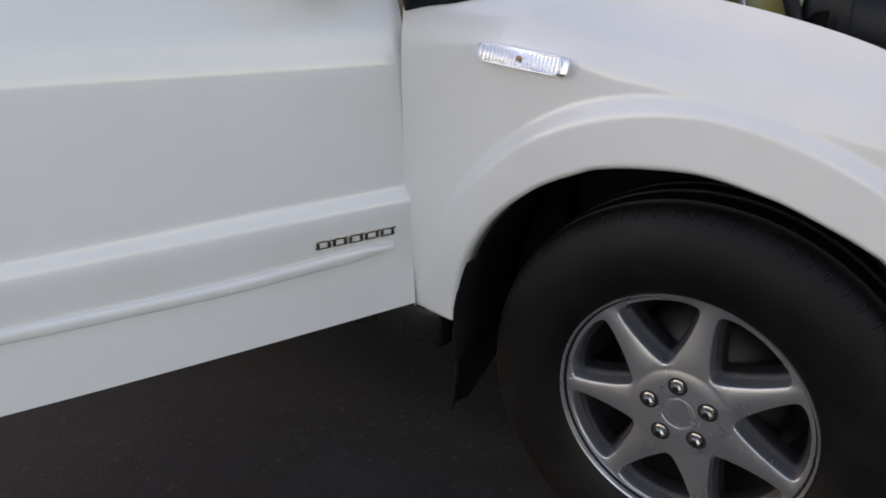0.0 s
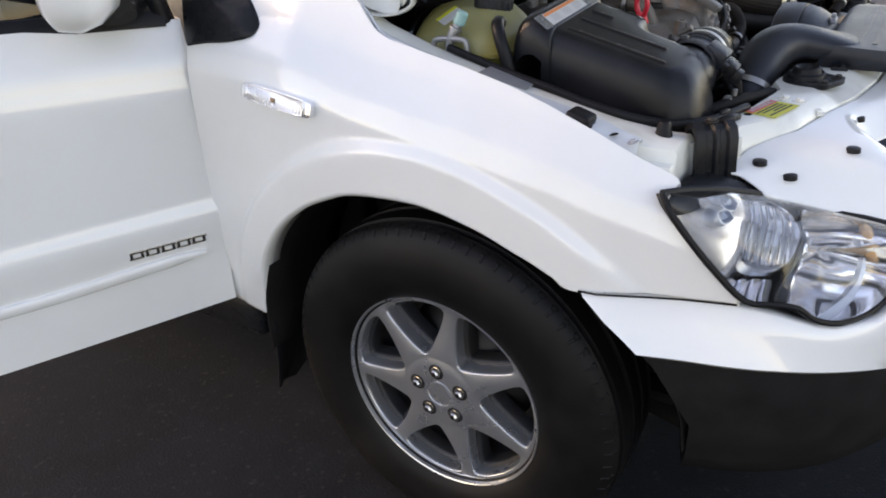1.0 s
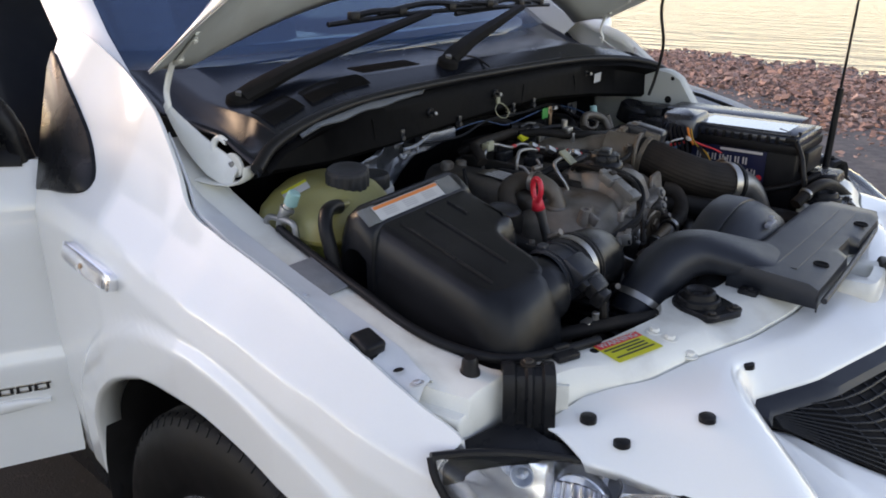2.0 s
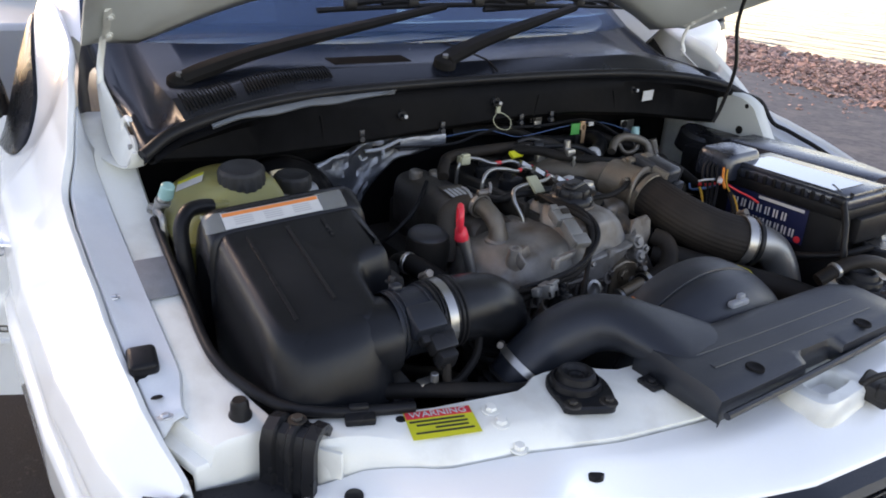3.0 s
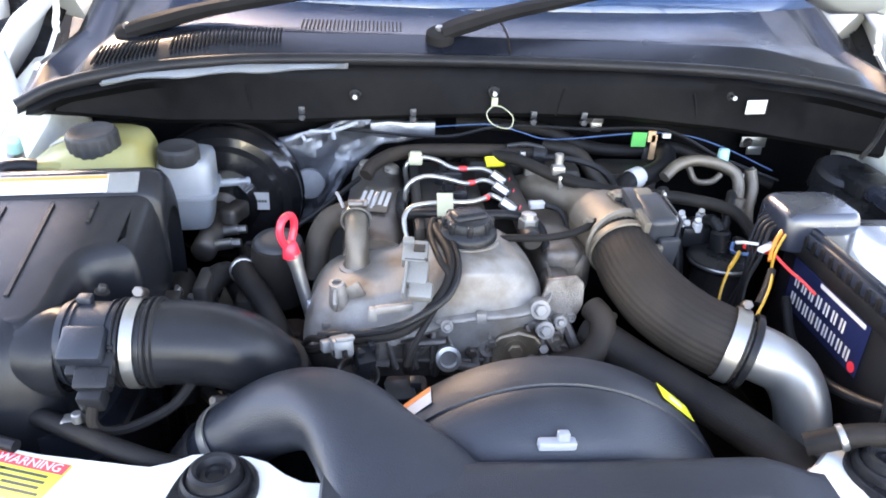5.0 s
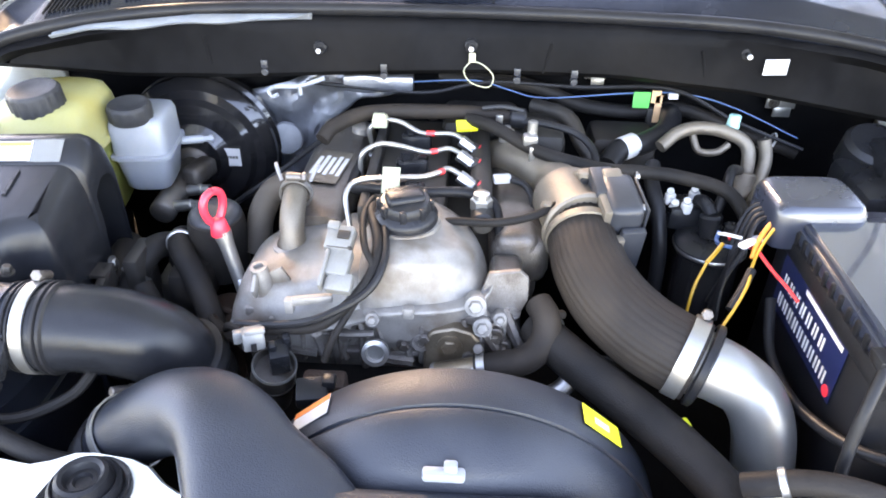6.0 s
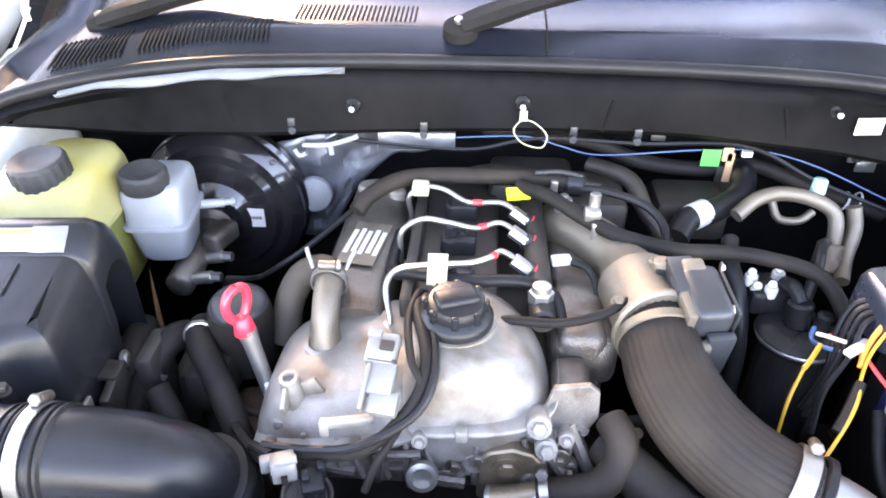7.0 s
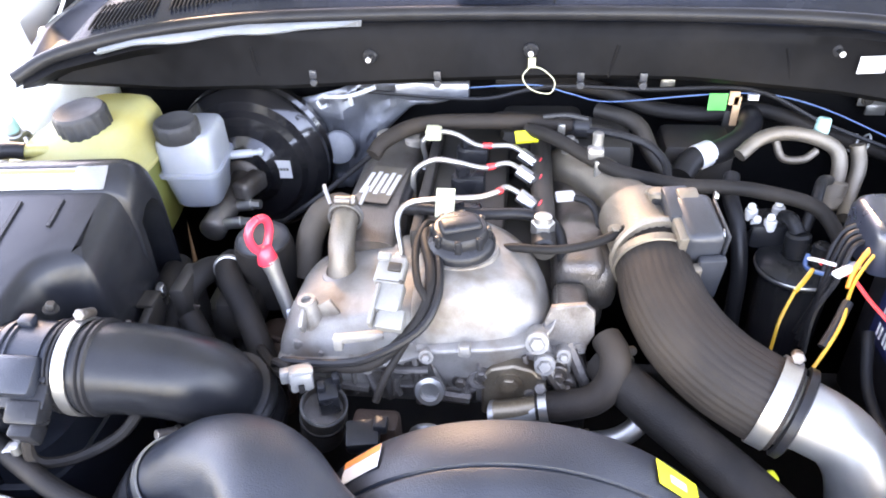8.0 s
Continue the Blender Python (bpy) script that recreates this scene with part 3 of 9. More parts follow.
def corner_trim(turn):
    """The black sail-shaped trim between fender, door and pillar."""
    pts = [(-0.503, -0.862, 0.992), (-0.525, -0.855, 1.03), (-0.538, -0.828, 1.12), (-0.552, -0.785, 1.222), (-0.47, -0.802, 1.165), (-0.40, -0.817, 1.10), (-0.350, -0.830, 1.052), (-0.334, -0.838, 1.030), (-0.345, -0.845, 1.014), (-0.40, -0.855, 1.004), (-0.45, -0.860, 1.000)]
    pts = [(x, side_y(x, z) - 0.001, z) for x, y, z in pts]
    ring = smooth_line(pts + pts[:1], 3)[:-1]
    c = sum(ring, Vector()) / len(ring)
    out = Vector((0.06, -0.93, 0.34)).normalized()
    place = lambda k, h: [c + (p - c) * k + out * h for p in ring]
    s = loft([place(1.0, -0.03), place(1.0, 0.003), place(0.96, 0.006), place(0.5, 0.006), place(0.05, 0.006)])
    part("corner_trim", flipped(s) if turn else s, black_plastic, car, "black plastic sail trim at the pillar base")


corner_trim(False)
corner_trim(True)


# wheel housings, mud flaps
def housing():
    rows = []
    for k in range(25):
        a = 185 - 183 * k / 24
        x, z = HUB[0] + 0.452 * math.cos(radians(a)), HUB[1] + 0.452 * math.sin(radians(a))
        rows.append([(x, -0.885 + 0.045 * smooth((40 - a) / 30), z), (x, -0.8, z), (x, -0.70, z), (x, -0.645, z)])
    side = [[(HUB[0] + rr * math.cos(radians(185 - 200 * k / 24)), -0.645, HUB[1] + rr * math.sin(radians(185 - 200 * k / 24))) for rr in (0.02, 0.452)] for k in range(25)]
    return join(grid(rows), grid(side))


part("wheel_housing", housing(), liner_black, car, "black wheel arch liner", solid=0.003)
part("wheel_housing", flipped(housing()), liner_black, car, solid=0.003)


def mud_flap():
    rows = []
    for k in range(9):
        z = 0.47 - 0.0345 * k
        tip = max(0.0, (k - 4) / 4)
        y0 = -0.875 + 0.0 * tip
        y1 = -0.67 - 0.15 * tip ** 2.0
        x = -0.43 + 0.012 * math.sin(k * 0.5)
        rows.append([(x - 0.03 * (1 - abs(u - 0.5)), y0 + (y1 - y0) * u, z) for u in (0, 0.1, 0.3, 0.5, 0.7, 0.9, 1)])
    return grid(rows)


part("mud_flap", mud_flap(), rubber, car, "black rubber mud flap behind the wheel", solid=0.005)
part("mud_flap", flipped(mud_flap()), rubber, car, solid=0.005)


# ---- wheels ----
WINDOW = [(0.0865, 0.0), (0.0880, 3.8), (0.0945, 7.9), (0.107, 12.6), (0.122, 16.2), (0.1412, 19.1), (0.1626, 21.0), (0.1797, 21.8), (0.191, 21.4), (0.1972, 18.6), (0.2005, 11.6), (0.2010, 0.0)]


def window_ring(i, inset=0.0):
    """The rounded outline of wheel window i in the plane of the wheel, swept a little."""
    pts = [(k, v) for k, v in WINDOW] + [(k, -v) for k, v in reversed(WINDOW[1:-1])]
    flat = []
    for k, v in pts:
        t = radians(83 + 360 / 7 * (i + 0.5) + v) - 0.10 * (k - 0.07) / k
        flat.append(Vector((k * math.cos(t), k * math.sin(t), 0)))
    line = smooth_line(flat + flat[:2], 3)[:len(flat) * 3]
    n = len(line)
    c = sum(line, Vector()) / n
    out = []
    for j, p in enumerate(line):
        w = (line[(j + 1) % n] - line[j - 1]).normalized()
        q = Vector((-w.y, w.x, 0))
        out.append(p + q * (inset if q.dot(c - p) > 0 else -inset))
    return out


def face_height(k):
    return 0.0912 - 0.0030 * smooth((k - 0.07) / 0.12)


def wheel_face():
    """A dished disc pierced by seven windows, with rounded edges that run in."""
    bm = bmesh.new()
    loops = [[Vector((k * math.cos(2 * math.pi * j / n), k * math.sin(2 * math.pi * j / n), 0)) for j in range(n)] for k, n in ((0.2090, 140), (0.0795, 84))]
    loops += [window_ring(i) for i in range(7)]
    edges = []
    for loop in loops:
        vs = [bm.verts.new(p) for p in loop]
        edges += [bm.edges.new((vs[j], vs[(j + 1) % len(vs)])) for j in range(len(vs))]
    bmesh.ops.triangle_fill(bm, use_beauty=True, use_dissolve=False, edges=edges, normal=(0, 0, 1))
    bm.verts.index_update()
    shape = ([(p.co.x, -face_height(p.co.length), p.co.y) for p in bm.verts], [tuple(q.index for q in f.verts) for f in bm.faces])
    bm.free()
    walls = []
    for i in range(7):
        rings = []
        for inset, drop in ((0.0, 0.0), (0.0010, 0.0006), (0.0020, 0.0022), (0.0026, 0.007), (0.0032, 0.034)):
            rings.append([(p.x, drop - face_height(p.length), p.y) for p in window_ring(i, inset)])
        walls.append(loft(rings, caps=False))
    return join(shape, *walls)


def window_lip(i):
    rings = []
    for inset, h in ((0.0015, 0.030), (0.0015, 0.062), (0.009, 0.060), (0.012, 0.055), (0.013, 0.030)):
        rings.append([(p.x, -h, p.y) for p in window_ring(i, inset)])
    return loft(rings, caps=False)


def wheel_parts(m, parent):
    """One wheel, its outer face to -y, its hub at the pose m."""
    fit_to = lambda s: moved(s, m)
    tyre = [(0.205, -0.088), (0.218, -0.102), (0.245, -0.112), (0.285, -0.1145), (0.315, -0.110), (0.338, -0.101), (0.350, -0.092), (0.3535, -0.082),
            (0.3565, -0.078), (0.346, -0.072), (0.346, -0.066), (0.3575, -0.063), (0.3595, -0.030), (0.349, -0.027), (0.349, -0.019), (0.360, -0.016), (0.361, 0.0)]
    profile = tyre + [(r, -h) for r, h in reversed(tyre[:-1])]
    body = lathe([(r, -h) for r, h in profile], (0, 0, 0), (0, -1, 0), 96)
    lugs = []
    for i in range(76):
        a = 360 / 76 * i
        for sgn in (-1, 1):
            s = box((0.3470, sgn * 0.0860, 0), (0.011, 0.014, 0.0140), 0.002, (0, 0, sgn * 30), 1)
            lugs.append(moved(s, pose(0, 0, 0, 0, a, 0)))
            s = box((0.3440, sgn * 0.0962, 0), (0.015, 0.0034, 0.0055), 0.001, (0, 0, -sgn * 37), 1)
            lugs.append(moved(s, pose(0, 0, 0, 0, a, 0)))
    hubm = part("wheel", fit_to(lathe([(0.0, 0.03), (0.10, 0.03), (0.14, 0.0), (0.15, -0.02), (0.15, -0.045), (0.0, -0.045)], (0, 0, 0), (0, -1, 0), 48)), dark_iron, parent, "silver seven-spoke alloy wheel with a dark tyre")
    part("tyre", fit_to(join(body, *lugs)), tyre_rubber, hubm, "worn black road tyre")
    barrel = lathe([(0.2085, 0.0885), (0.2100, 0.0985), (0.2128, 0.1000), (0.2142, 0.0970), (0.213, 0.090), (0.207, 0.080), (0.203, 0.07), (0.202, 0.03), (0.192, 0.0), (0.189, -0.085), (0.21, -0.10)], (0, 0, 0), (0, -1, 0), 84)
    part("rim", fit_to(barrel), wheel_silver, hubm, angle=30)
    part("rim_well", fit_to(lathe([(0.2015, 0.05), (0.1985, 0.03), (0.185, 0.0), (0.183, -0.08), (0.12, -0.085)], (0, 0, 0), (0, -1, 0), 60)), wheel_shade, hubm)
    part("hub_cover", fit_to(lathe([(0.0, 0.094), (0.026, 0.0935), (0.0275, 0.0915), (0.029, 0.0935), (0.040, 0.094), (0.056, 0.0938), (0.071, 0.0930), (0.0745, 0.0918), (0.0805, 0.0908)], (0, 0, 0), (0, -1, 0), 84)), wheel_silver, hubm, angle=30)
    part("spoke_disc", fit_to(wheel_face()), wheel_silver, hubm, "smooth silver disc with seven swept windows", angle=32)
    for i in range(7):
        part("window_lip", fit_to(window_lip(i)), wheel_shade, hubm, "recessed wheel window lip, coloured dark for shade", angle=45)
    for i in range(5):
        a = radians(94 + 72 * i)
        c = Vector((0.0509 * math.cos(a), 0, 0.0509 * math.sin(a)))
        nut = join(lathe([(0.0125, 0.0925), (0.0125, 0.0955), (0.0108, 0.0962)], c, (0, -1, 0), 20), lathe([(0.0085, 0.09), (0.0085, 0.1005), (0.006, 0.104), (0.0, 0.105)], c, (0, -1, 0), 6))
        part("wheel_nut", fit_to(nut), dull_chrome, hubm, "chrome wheel nut", angle=30)
    # Dark rings that colour in the shade round each nut.
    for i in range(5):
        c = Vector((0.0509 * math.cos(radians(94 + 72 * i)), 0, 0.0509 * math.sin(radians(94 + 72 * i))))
        part("nut_well", fit_to(lathe([(0.0135, 0.0938), (0.0165, 0.0945), (0.0125, 0.0948)], c, (0, -1, 0), 20)), wheel_shade, hubm)


WHEEL_Y = -0.792
wheel_parts(pose(HUB[0], WHEEL_Y, HUB[1]), car)
wheel_parts(pose(HUB[0], -WHEEL_Y, HUB[1], 0, 0, 180), car)
wheel_parts(pose(-3.06, WHEEL_Y, HUB[1]), car)
wheel_parts(pose(-3.06, -WHEEL_Y, HUB[1], 0, 0, 180), car)


# ---- open front door ----
DOOR_ANGLE = radians(60)
DOOR_ALONG = Vector((-math.cos(DOOR_ANGLE), -math.sin(DOOR_ANGLE), 0))
DOOR_OUT = Vector((math.sin(DOOR_ANGLE), -math.cos(DOOR_ANGLE), 0))
DOOR_BASE = Vector((-0.533, -0.890, 0))


def door_at(s, z, out=0.0):
    return DOOR_BASE + DOOR_ALONG * s + DOOR_OUT * out + Vector((0, 0, z))


def door_relief(s, z):
    o = 0.012 * math.sin(math.pi * min(1.0, max(0.0, s / 1.1)))
    o += 0.010 * smooth((0.667 - z) / 0.012) - 0.012 * smooth((0.652 - z) / 0.12)
    crease = 0.948 + 0.055 * s
    o += 0.006 * smooth((crease - z) / 0.05) - 0.035 * smooth((z - crease) / 0.10)
    return o


def door_panel():
    rows = []
    for k in range(41):
        u = k / 40
        row = []
        for i in range(25):
            s = -0.016 + 1.116 * i / 24
            zt = 1.035 + 0.062 * s
            zb = 0.431 - 0.026 * s
            z = zb + (zt - zb) * u
            row.append(door_at(s - 0.02 * (u - 0.4) * (1 - i / 24), z, door_relief(s, z)))
        rows.append(row)
    edge = []
    for r in rows:
        e = [r[0] - DOOR_OUT * 0.03 + DOOR_ALONG * 0.004, r[0] - DOOR_OUT * 0.006] + r + [r[-1] - DOOR_OUT * 0.03]
        edge.append(e)
    low = [p - DOOR_OUT * 0.03 for p in edge[0]]
    high = [p - DOOR_OUT * 0.02 for p in edge[-1]]
    return grid([low] + edge + [high])


def front_door(fl):
    """One open front door; fl turns it over for the other side of the vehicle."""
    hang = lambda name, shape, *rest, **more: part(name, fl(shape), *rest, **more)
    door = hang("front_door", door_panel(), white_paint, car, "white front door swung wide open", solid=0.002, angle=50)
    mould = []
    for i in range(30):
        s = 0.030 + 1.05 * i / 29
        end = min(1.0, 0.35 + i * 0.4)
        z0 = 0.5655 - 0.013 * smooth(s / 0.4)
        o = door_relief(s, z0)
        mould.append([door_at(s, z0 + h * end, o + d) for h, d in ((-0.0125, -0.004), (-0.0125, 0.006), (-0.009, 0.0095), (0.009, 0.0095), (0.0125, 0.006), (0.0125, -0.004))])
    hang("side_moulding", loft(mould), white_paint, door, "white protective strip along the door", angle=50)
    for i in range(5):
        s0 = 0.040 + 0.0315 * (4 - i)
        mm = surface_frame(door_at(s0, 0.598 + 0.004 * s0, door_relief(s0, 0.598) + 0.003), -DOOR_ALONG, Vector((0, 0, 1)) - DOOR_ALONG * 0.45)
        slant = lambda w, h, dy: moved(box((0, 0, 0), (w, h, 0.003), 0.0008), mm @ pose(0.45 * dy, dy, 0))
        hang("badge_bar", join(slant(0.028, 0.0045, 0.0062), slant(0.026, 0.0045, -0.0062), moved(box((0, 0, 0), (0.006, 0.016, 0.003), 0.0008), mm @ pose(-0.011, 0, 0)), moved(box((0, 0, 0), (0.006, 0.016, 0.003), 0.0008), mm @ pose(0.010, 0, 0))), dull_chrome, door, "small chrome badge block")
    frame_line = [door_at(0.0, 1.03, -0.05), door_at(0.03, 1.13, -0.05), door_at(0.16, 1.27, -0.07), door_at(0.42, 1.47, -0.10), door_at(0.66, 1.575, -0.12), door_at(0.9, 1.60, -0.13), door_at(1.06, 1.56, -0.12), door_at(1.10, 1.30, -0.08), door_at(1.10, 1.10, -0.05)]
    hang("window_frame", tube(frame_line, 0.022, 10, 6), black_plastic, door, "black window frame")
    line = smooth_line(frame_line, 6)
    cen = door_at(0.6, 1.2, -0.08)
    hang("window_glass", loft([[p for p in line], [cen + (p - cen) * 0.5 for p in line], [cen + (p - cen) * 0.02 for p in line]], caps=False), dark_glass, door, "dark tinted window glass")
    hang("belt_seal", loft([[door_at(s, 1.034 + 0.062 * s + h, -0.036 + d) for h, d in ((-0.008, 0.012), (0.008, 0.010), (0.022, 0.0), (0.022, -0.02), (-0.008, -0.02))] for s in [1.1 * i / 20 for i in range(21)]]), rubber, door, "black belt line seal")
    hang("inner_panel", loft([[door_at(s, z, o) for z, o in ((0.43, -0.028), (0.43, -0.09), (0.75, -0.11), (1.02 + 0.06 * s, -0.09), (1.02 + 0.06 * s, -0.03))] for s in (0.01, 0.3, 0.7, 1.09)]), dark_grey_plastic, door, "dark inner door lining", bevel=0.01)
    mirror_c = door_at(0.135, 1.135, 0.055)
    mirror_rings = []
    for k, (h, a, b) in enumerate(((-0.045, 0.085, 0.062), (-0.03, 0.105, 0.078), (0.0, 0.108, 0.082), (0.03, 0.098, 0.072), (0.055, 0.07, 0.05), (0.066, 0.03, 0.02))):
        fwd = (DOOR_OUT * 0.35 - DOOR_ALONG).normalized()
        mirror_rings.append(rounded(mirror_c + fwd * h, a, b, DOOR_OUT.lerp(DOOR_ALONG, 0.25).normalized(), (0, 0, 1), 3.2, 28))
    mirror = hang("door_mirror", loft(mirror_rings), white_paint, door, "white door mirror housing", angle=60)
    hang("mirror_foot", loft([rounded(door_at(0.09, 1.075, o), a, 0.022, DOOR_ALONG, (0, 0, 1), 3, 16) for o, a in ((-0.04, 0.07), (0.0, 0.05), (0.06, 0.035))]), black_plastic, mirror)
    hang("sail", loft([[door_at(s, z, o) for s, z in ((0.0, 1.03), (0.02, 1.10), (0.10, 1.21), (0.16, 1.255), (0.17, 1.04))] for o in (-0.06, -0.035)]), black_plastic, door, "black mirror sail panel", bevel=0.004)


front_door(lambda shape: shape)
far_hinge = pose(DOOR_BASE.x, -DOOR_BASE.y, 0)
front_door(lambda shape: moved(flipped(shape), far_hinge @ pose(0, 0, 0, 0, 0, -5) @ far_hinge.inverted()))

# ---- nose: bumper, grille, headlamps ----
PLAN = [(-0.902, 0.362), (-0.886, 0.366), (-0.868, 0.402), (-0.847, 0.45), (-0.818, 0.53), (-0.758, 0.64), (-0.68, 0.722), (-0.56, 0.80), (-0.42, 0.85), (-0.25, 0.882), (0.0, 0.895)]
TOPZ = [(-0.902, 0.678), (-0.886, 0.677), (-0.847, 0.672), (-0.818, 0.667), (-0.79, 0.655), (-0.758, 0.622), (-0.70, 0.625), (-0.63, 0.665), (-0.56, 0.69), (-0.42, 0.675), (-0.25, 0.655), (0.0, 0.65)]
LOWZ = [(-0.902, 0.592), (-0.886, 0.588), (-0.818, 0.566), (-0.72, 0.528), (-0.62, 0.555), (-0.55, 0.60), (-0.42, 0.61), (0.0, 0.60)]


def plan_x(y):
    return table([(a, b) for a, b in PLAN], -abs(y))


def bumper_shape(white):
    """Columns that follow the nose in plan from the raked edge behind the wheel arch to the middle, then mirrored."""
    plan = [Vector((0.28, -0.905, 0)), Vector((0.33, -0.904, 0))] + [Vector((x, y, 0)) for y, x in PLAN[1:]]
    plan = smooth_line(plan, 4)
    dist = [0.0]
    for p, q in zip(plan, plan[1:]):
        dist.append(dist[-1] + (q - p).length)
    spot = lambda d: Vector((table(list(zip(dist, [p.x for p in plan])), d), table(list(zip(dist, [p.y for p in plan])), d), 0))
    cols = []
    for j in range(49):
        u = (j / 48) ** 1.1
        mid = spot(0.09 + (dist[-1] - 0.09) * u)
        q = mid.y
        zt, zl = table(TOPZ, q), table(LOWZ, q)
        flare = 0.038 * (1 - smooth(u / 0.4))
        if white:
            prof = [(zt - 0.002, 0.03), (zt, 0.004), (zt - 0.003, 0.0005), (zt * 0.6 + zl * 0.4, -0.4 * flare), (zt * 0.3 + zl * 0.7, -0.72 * flare), (zl + 0.006, -flare), (zl + 0.001, 0.004 - flare), (zl, 0.02 - flare)]
        else:
            prof = [(zl - 0.001, 0.020 - flare), (zl - 0.004, 0.007 - flare), (zl - 0.02, 0.004 - flare), (0.44, 0.012 - 0.7 * flare), (0.36, 0.02 - 0.4 * flare), (0.30, 0.045), (0.285, 0.09), (0.285, 0.2)]
        col = []
        for z, o in prof:
            start = max(0.0, 0.304 + 1.0 * (0.685 - max(z, 0.50)) - 0.28)
            d = start + (dist[-1] - start) * u
            p, ahead = spot(d), spot(min(dist[-1], d + 0.01)) - spot(max(0.0, d - 0.01))
            inw = Vector((-ahead.y, ahead.x, 0)).normalized()
            flush = 0.007 * smooth((p.y + 0.895) / 0.02) * smooth((-0.80 - p.y) / 0.04)
            p = p + inw * (flush + o)
            col.append(Vector((p.x, min(p.y, 0.0), z)))
        cols.append(col)
    first = [p + Vector((0.004, 0.03, 0)) for p in cols[0]]
    half = grid([first] + cols)
    return join(half, flipped(half))


bumper = part("front_bumper", bumper_shape(True), white_paint, car, "white painted front bumper", solid=0.003, angle=50)
part("bumper_gap", tube([(0.306, -0.9038, 0.6805), (0.334, -0.9005, 0.680)] + [(plan_x(y) + 0.0005, y - 0.0005, table(TOPZ, y) + 0.0015) for y in [-0.884 + 0.062 * k / 12 for k in range(13)]], 0.0016, 6, 1), liner_black, bumper, "thin dark gap above the bumper")
part("lower_valance", bumper_shape(False), liner_black, bumper, "black plastic lower bumper", angle=50)

XFRONT = [(0.0, 0.625), (0.22, 0.613), (0.34, 0.592), (0.454, 0.552), (0.55, 0.530), (0.62, 0.472), (0.694, 0.448)]


def nose_front(y):
    """The front edge of the painted top panel and its height."""
    a = abs(y)
    return table([(0.0, 0.745), (0.15, 0.73), (0.315, 0.675), (0.40, 0.612), (0.43, 0.64), (0.50, 0.775), (0.545, 0.768), (0.60, 0.66), (0.66, 0.535), (0.70, 0.50)], a), \
        table([(0.0, 0.815), (0.15, 0.813), (0.315, 0.803), (0.40, 0.785), (0.43, 0.765), (0.50, 0.705), (0.545, 0.703), (0.60, 0.738), (0.66, 0.778), (0.70, 0.80)], a)


def nose_panel():
    rows = []
    for i in range(85):
        y = -0.688 + 1.376 * i / 84
        xr, zr = table(XFRONT, abs(y)), 0.846 - 0.03 * smooth((abs(y) - 0.55) / 0.15)
        xf, zf = nose_front(y)
        row = [(xr - 0.012, y, zr - 0.03), (xr, y, zr)]
        for k in range(1, 9):
            t = k / 8
            row.append((xr + (xf - xr) * t, y, zr + (zf - zr) * (0.10 * t / 0.375 if t <= 0.375 else 0.10 + 0.90 * ((t - 0.375) / 0.625) ** 1.25)))
        row += [(xf + 0.004, y, zf - 0.006), (xf + 0.002, y, zf - 0.03)]
        rows.append(row)
    return grid(rows)


nose = part("nose_panel", nose_panel(), white_paint, car, "white bonnet slam panel cover above the grille", solid=0.003, angle=50)
for x, y, z in ((0.494, -0.645, 0.826), (0.539, -0.638, 0.8065), (0.600, -0.386, 0.8285), (0.612, -0.558, 0.833), (0.644, -0.141, 0.8405), (0.664, 0.0, 0.842), (0.644, 0.141, 0.8405), (0.600, 0.386, 0.8285), (0.612, 0.558, 0.833), (0.539, 0.638, 0.8065), (0.494, 0.645, 0.826)):
    part("push_clip", moved(lathe([(0.0, 0.0022), (0.0065, 0.0020), (0.0105, 0.0008), (0.0115, -0.006)], (0, 0, 0), (0, 0, 1), 18), pose(x, y, z)), black_plastic, nose, "black push-in clip")

grille_rows = []
for i in range(61):
    y = -0.415 + 0.83 * i / 60
    xf, zf = nose_front(y)
    xb, zb = plan_x(y) - 0.035, table(TOPZ, -abs(y)) + 0.012
    edge = smooth((abs(y) - 0.30) / 0.115)
    xb, zb = xb * (1 - edge) + (xf + 0.01) * edge, zb * (1 - edge) + (zf - 0.035) * edge
    row = []
    for k in range(15):
        t = k / 14
        row.append((xf - 0.012 + (xb - xf + 0.012) * t + 0.02 * math.sin(math.pi * t) * (1 - edge), y, zf - 0.014 + (zb - zf + 0.014) * (t ** 1.3)))
    grille_rows.append(row)
grille = part("grille", grid(grille_rows), liner_black, car, "black mesh radiator grille", solid=0.004)
part("grille_lip", loft([[(nose_front(y)[0] + dx, y, nose_front(y)[1] + dz) for dx, dz in ((0.002, -0.004), (0.026, -0.012), (0.032, -0.022), (0.004, -0.028))] for y in [-0.41 + 0.82 * i / 50 for i in range(51)]]), satin_plastic, grille, "black plastic lip above the grille")
bars = []
for k in range(2, 14):
    bars.append(tube([Vector(r[k]) + Vector((0.004, 0, 0.003)) for r in grille_rows[2:-2:4]], 0.0022, 6, 2))
for i in range(2, 59, 2):
    bars.append(tube([Vector(grille_rows[i][k]) + Vector((0.003, 0, 0.002)) for k in (2, 5, 8, 11, 13)], 0.0022, 5, 2))
part("grille_mesh", join(*bars), black_plastic, grille)
surround = []
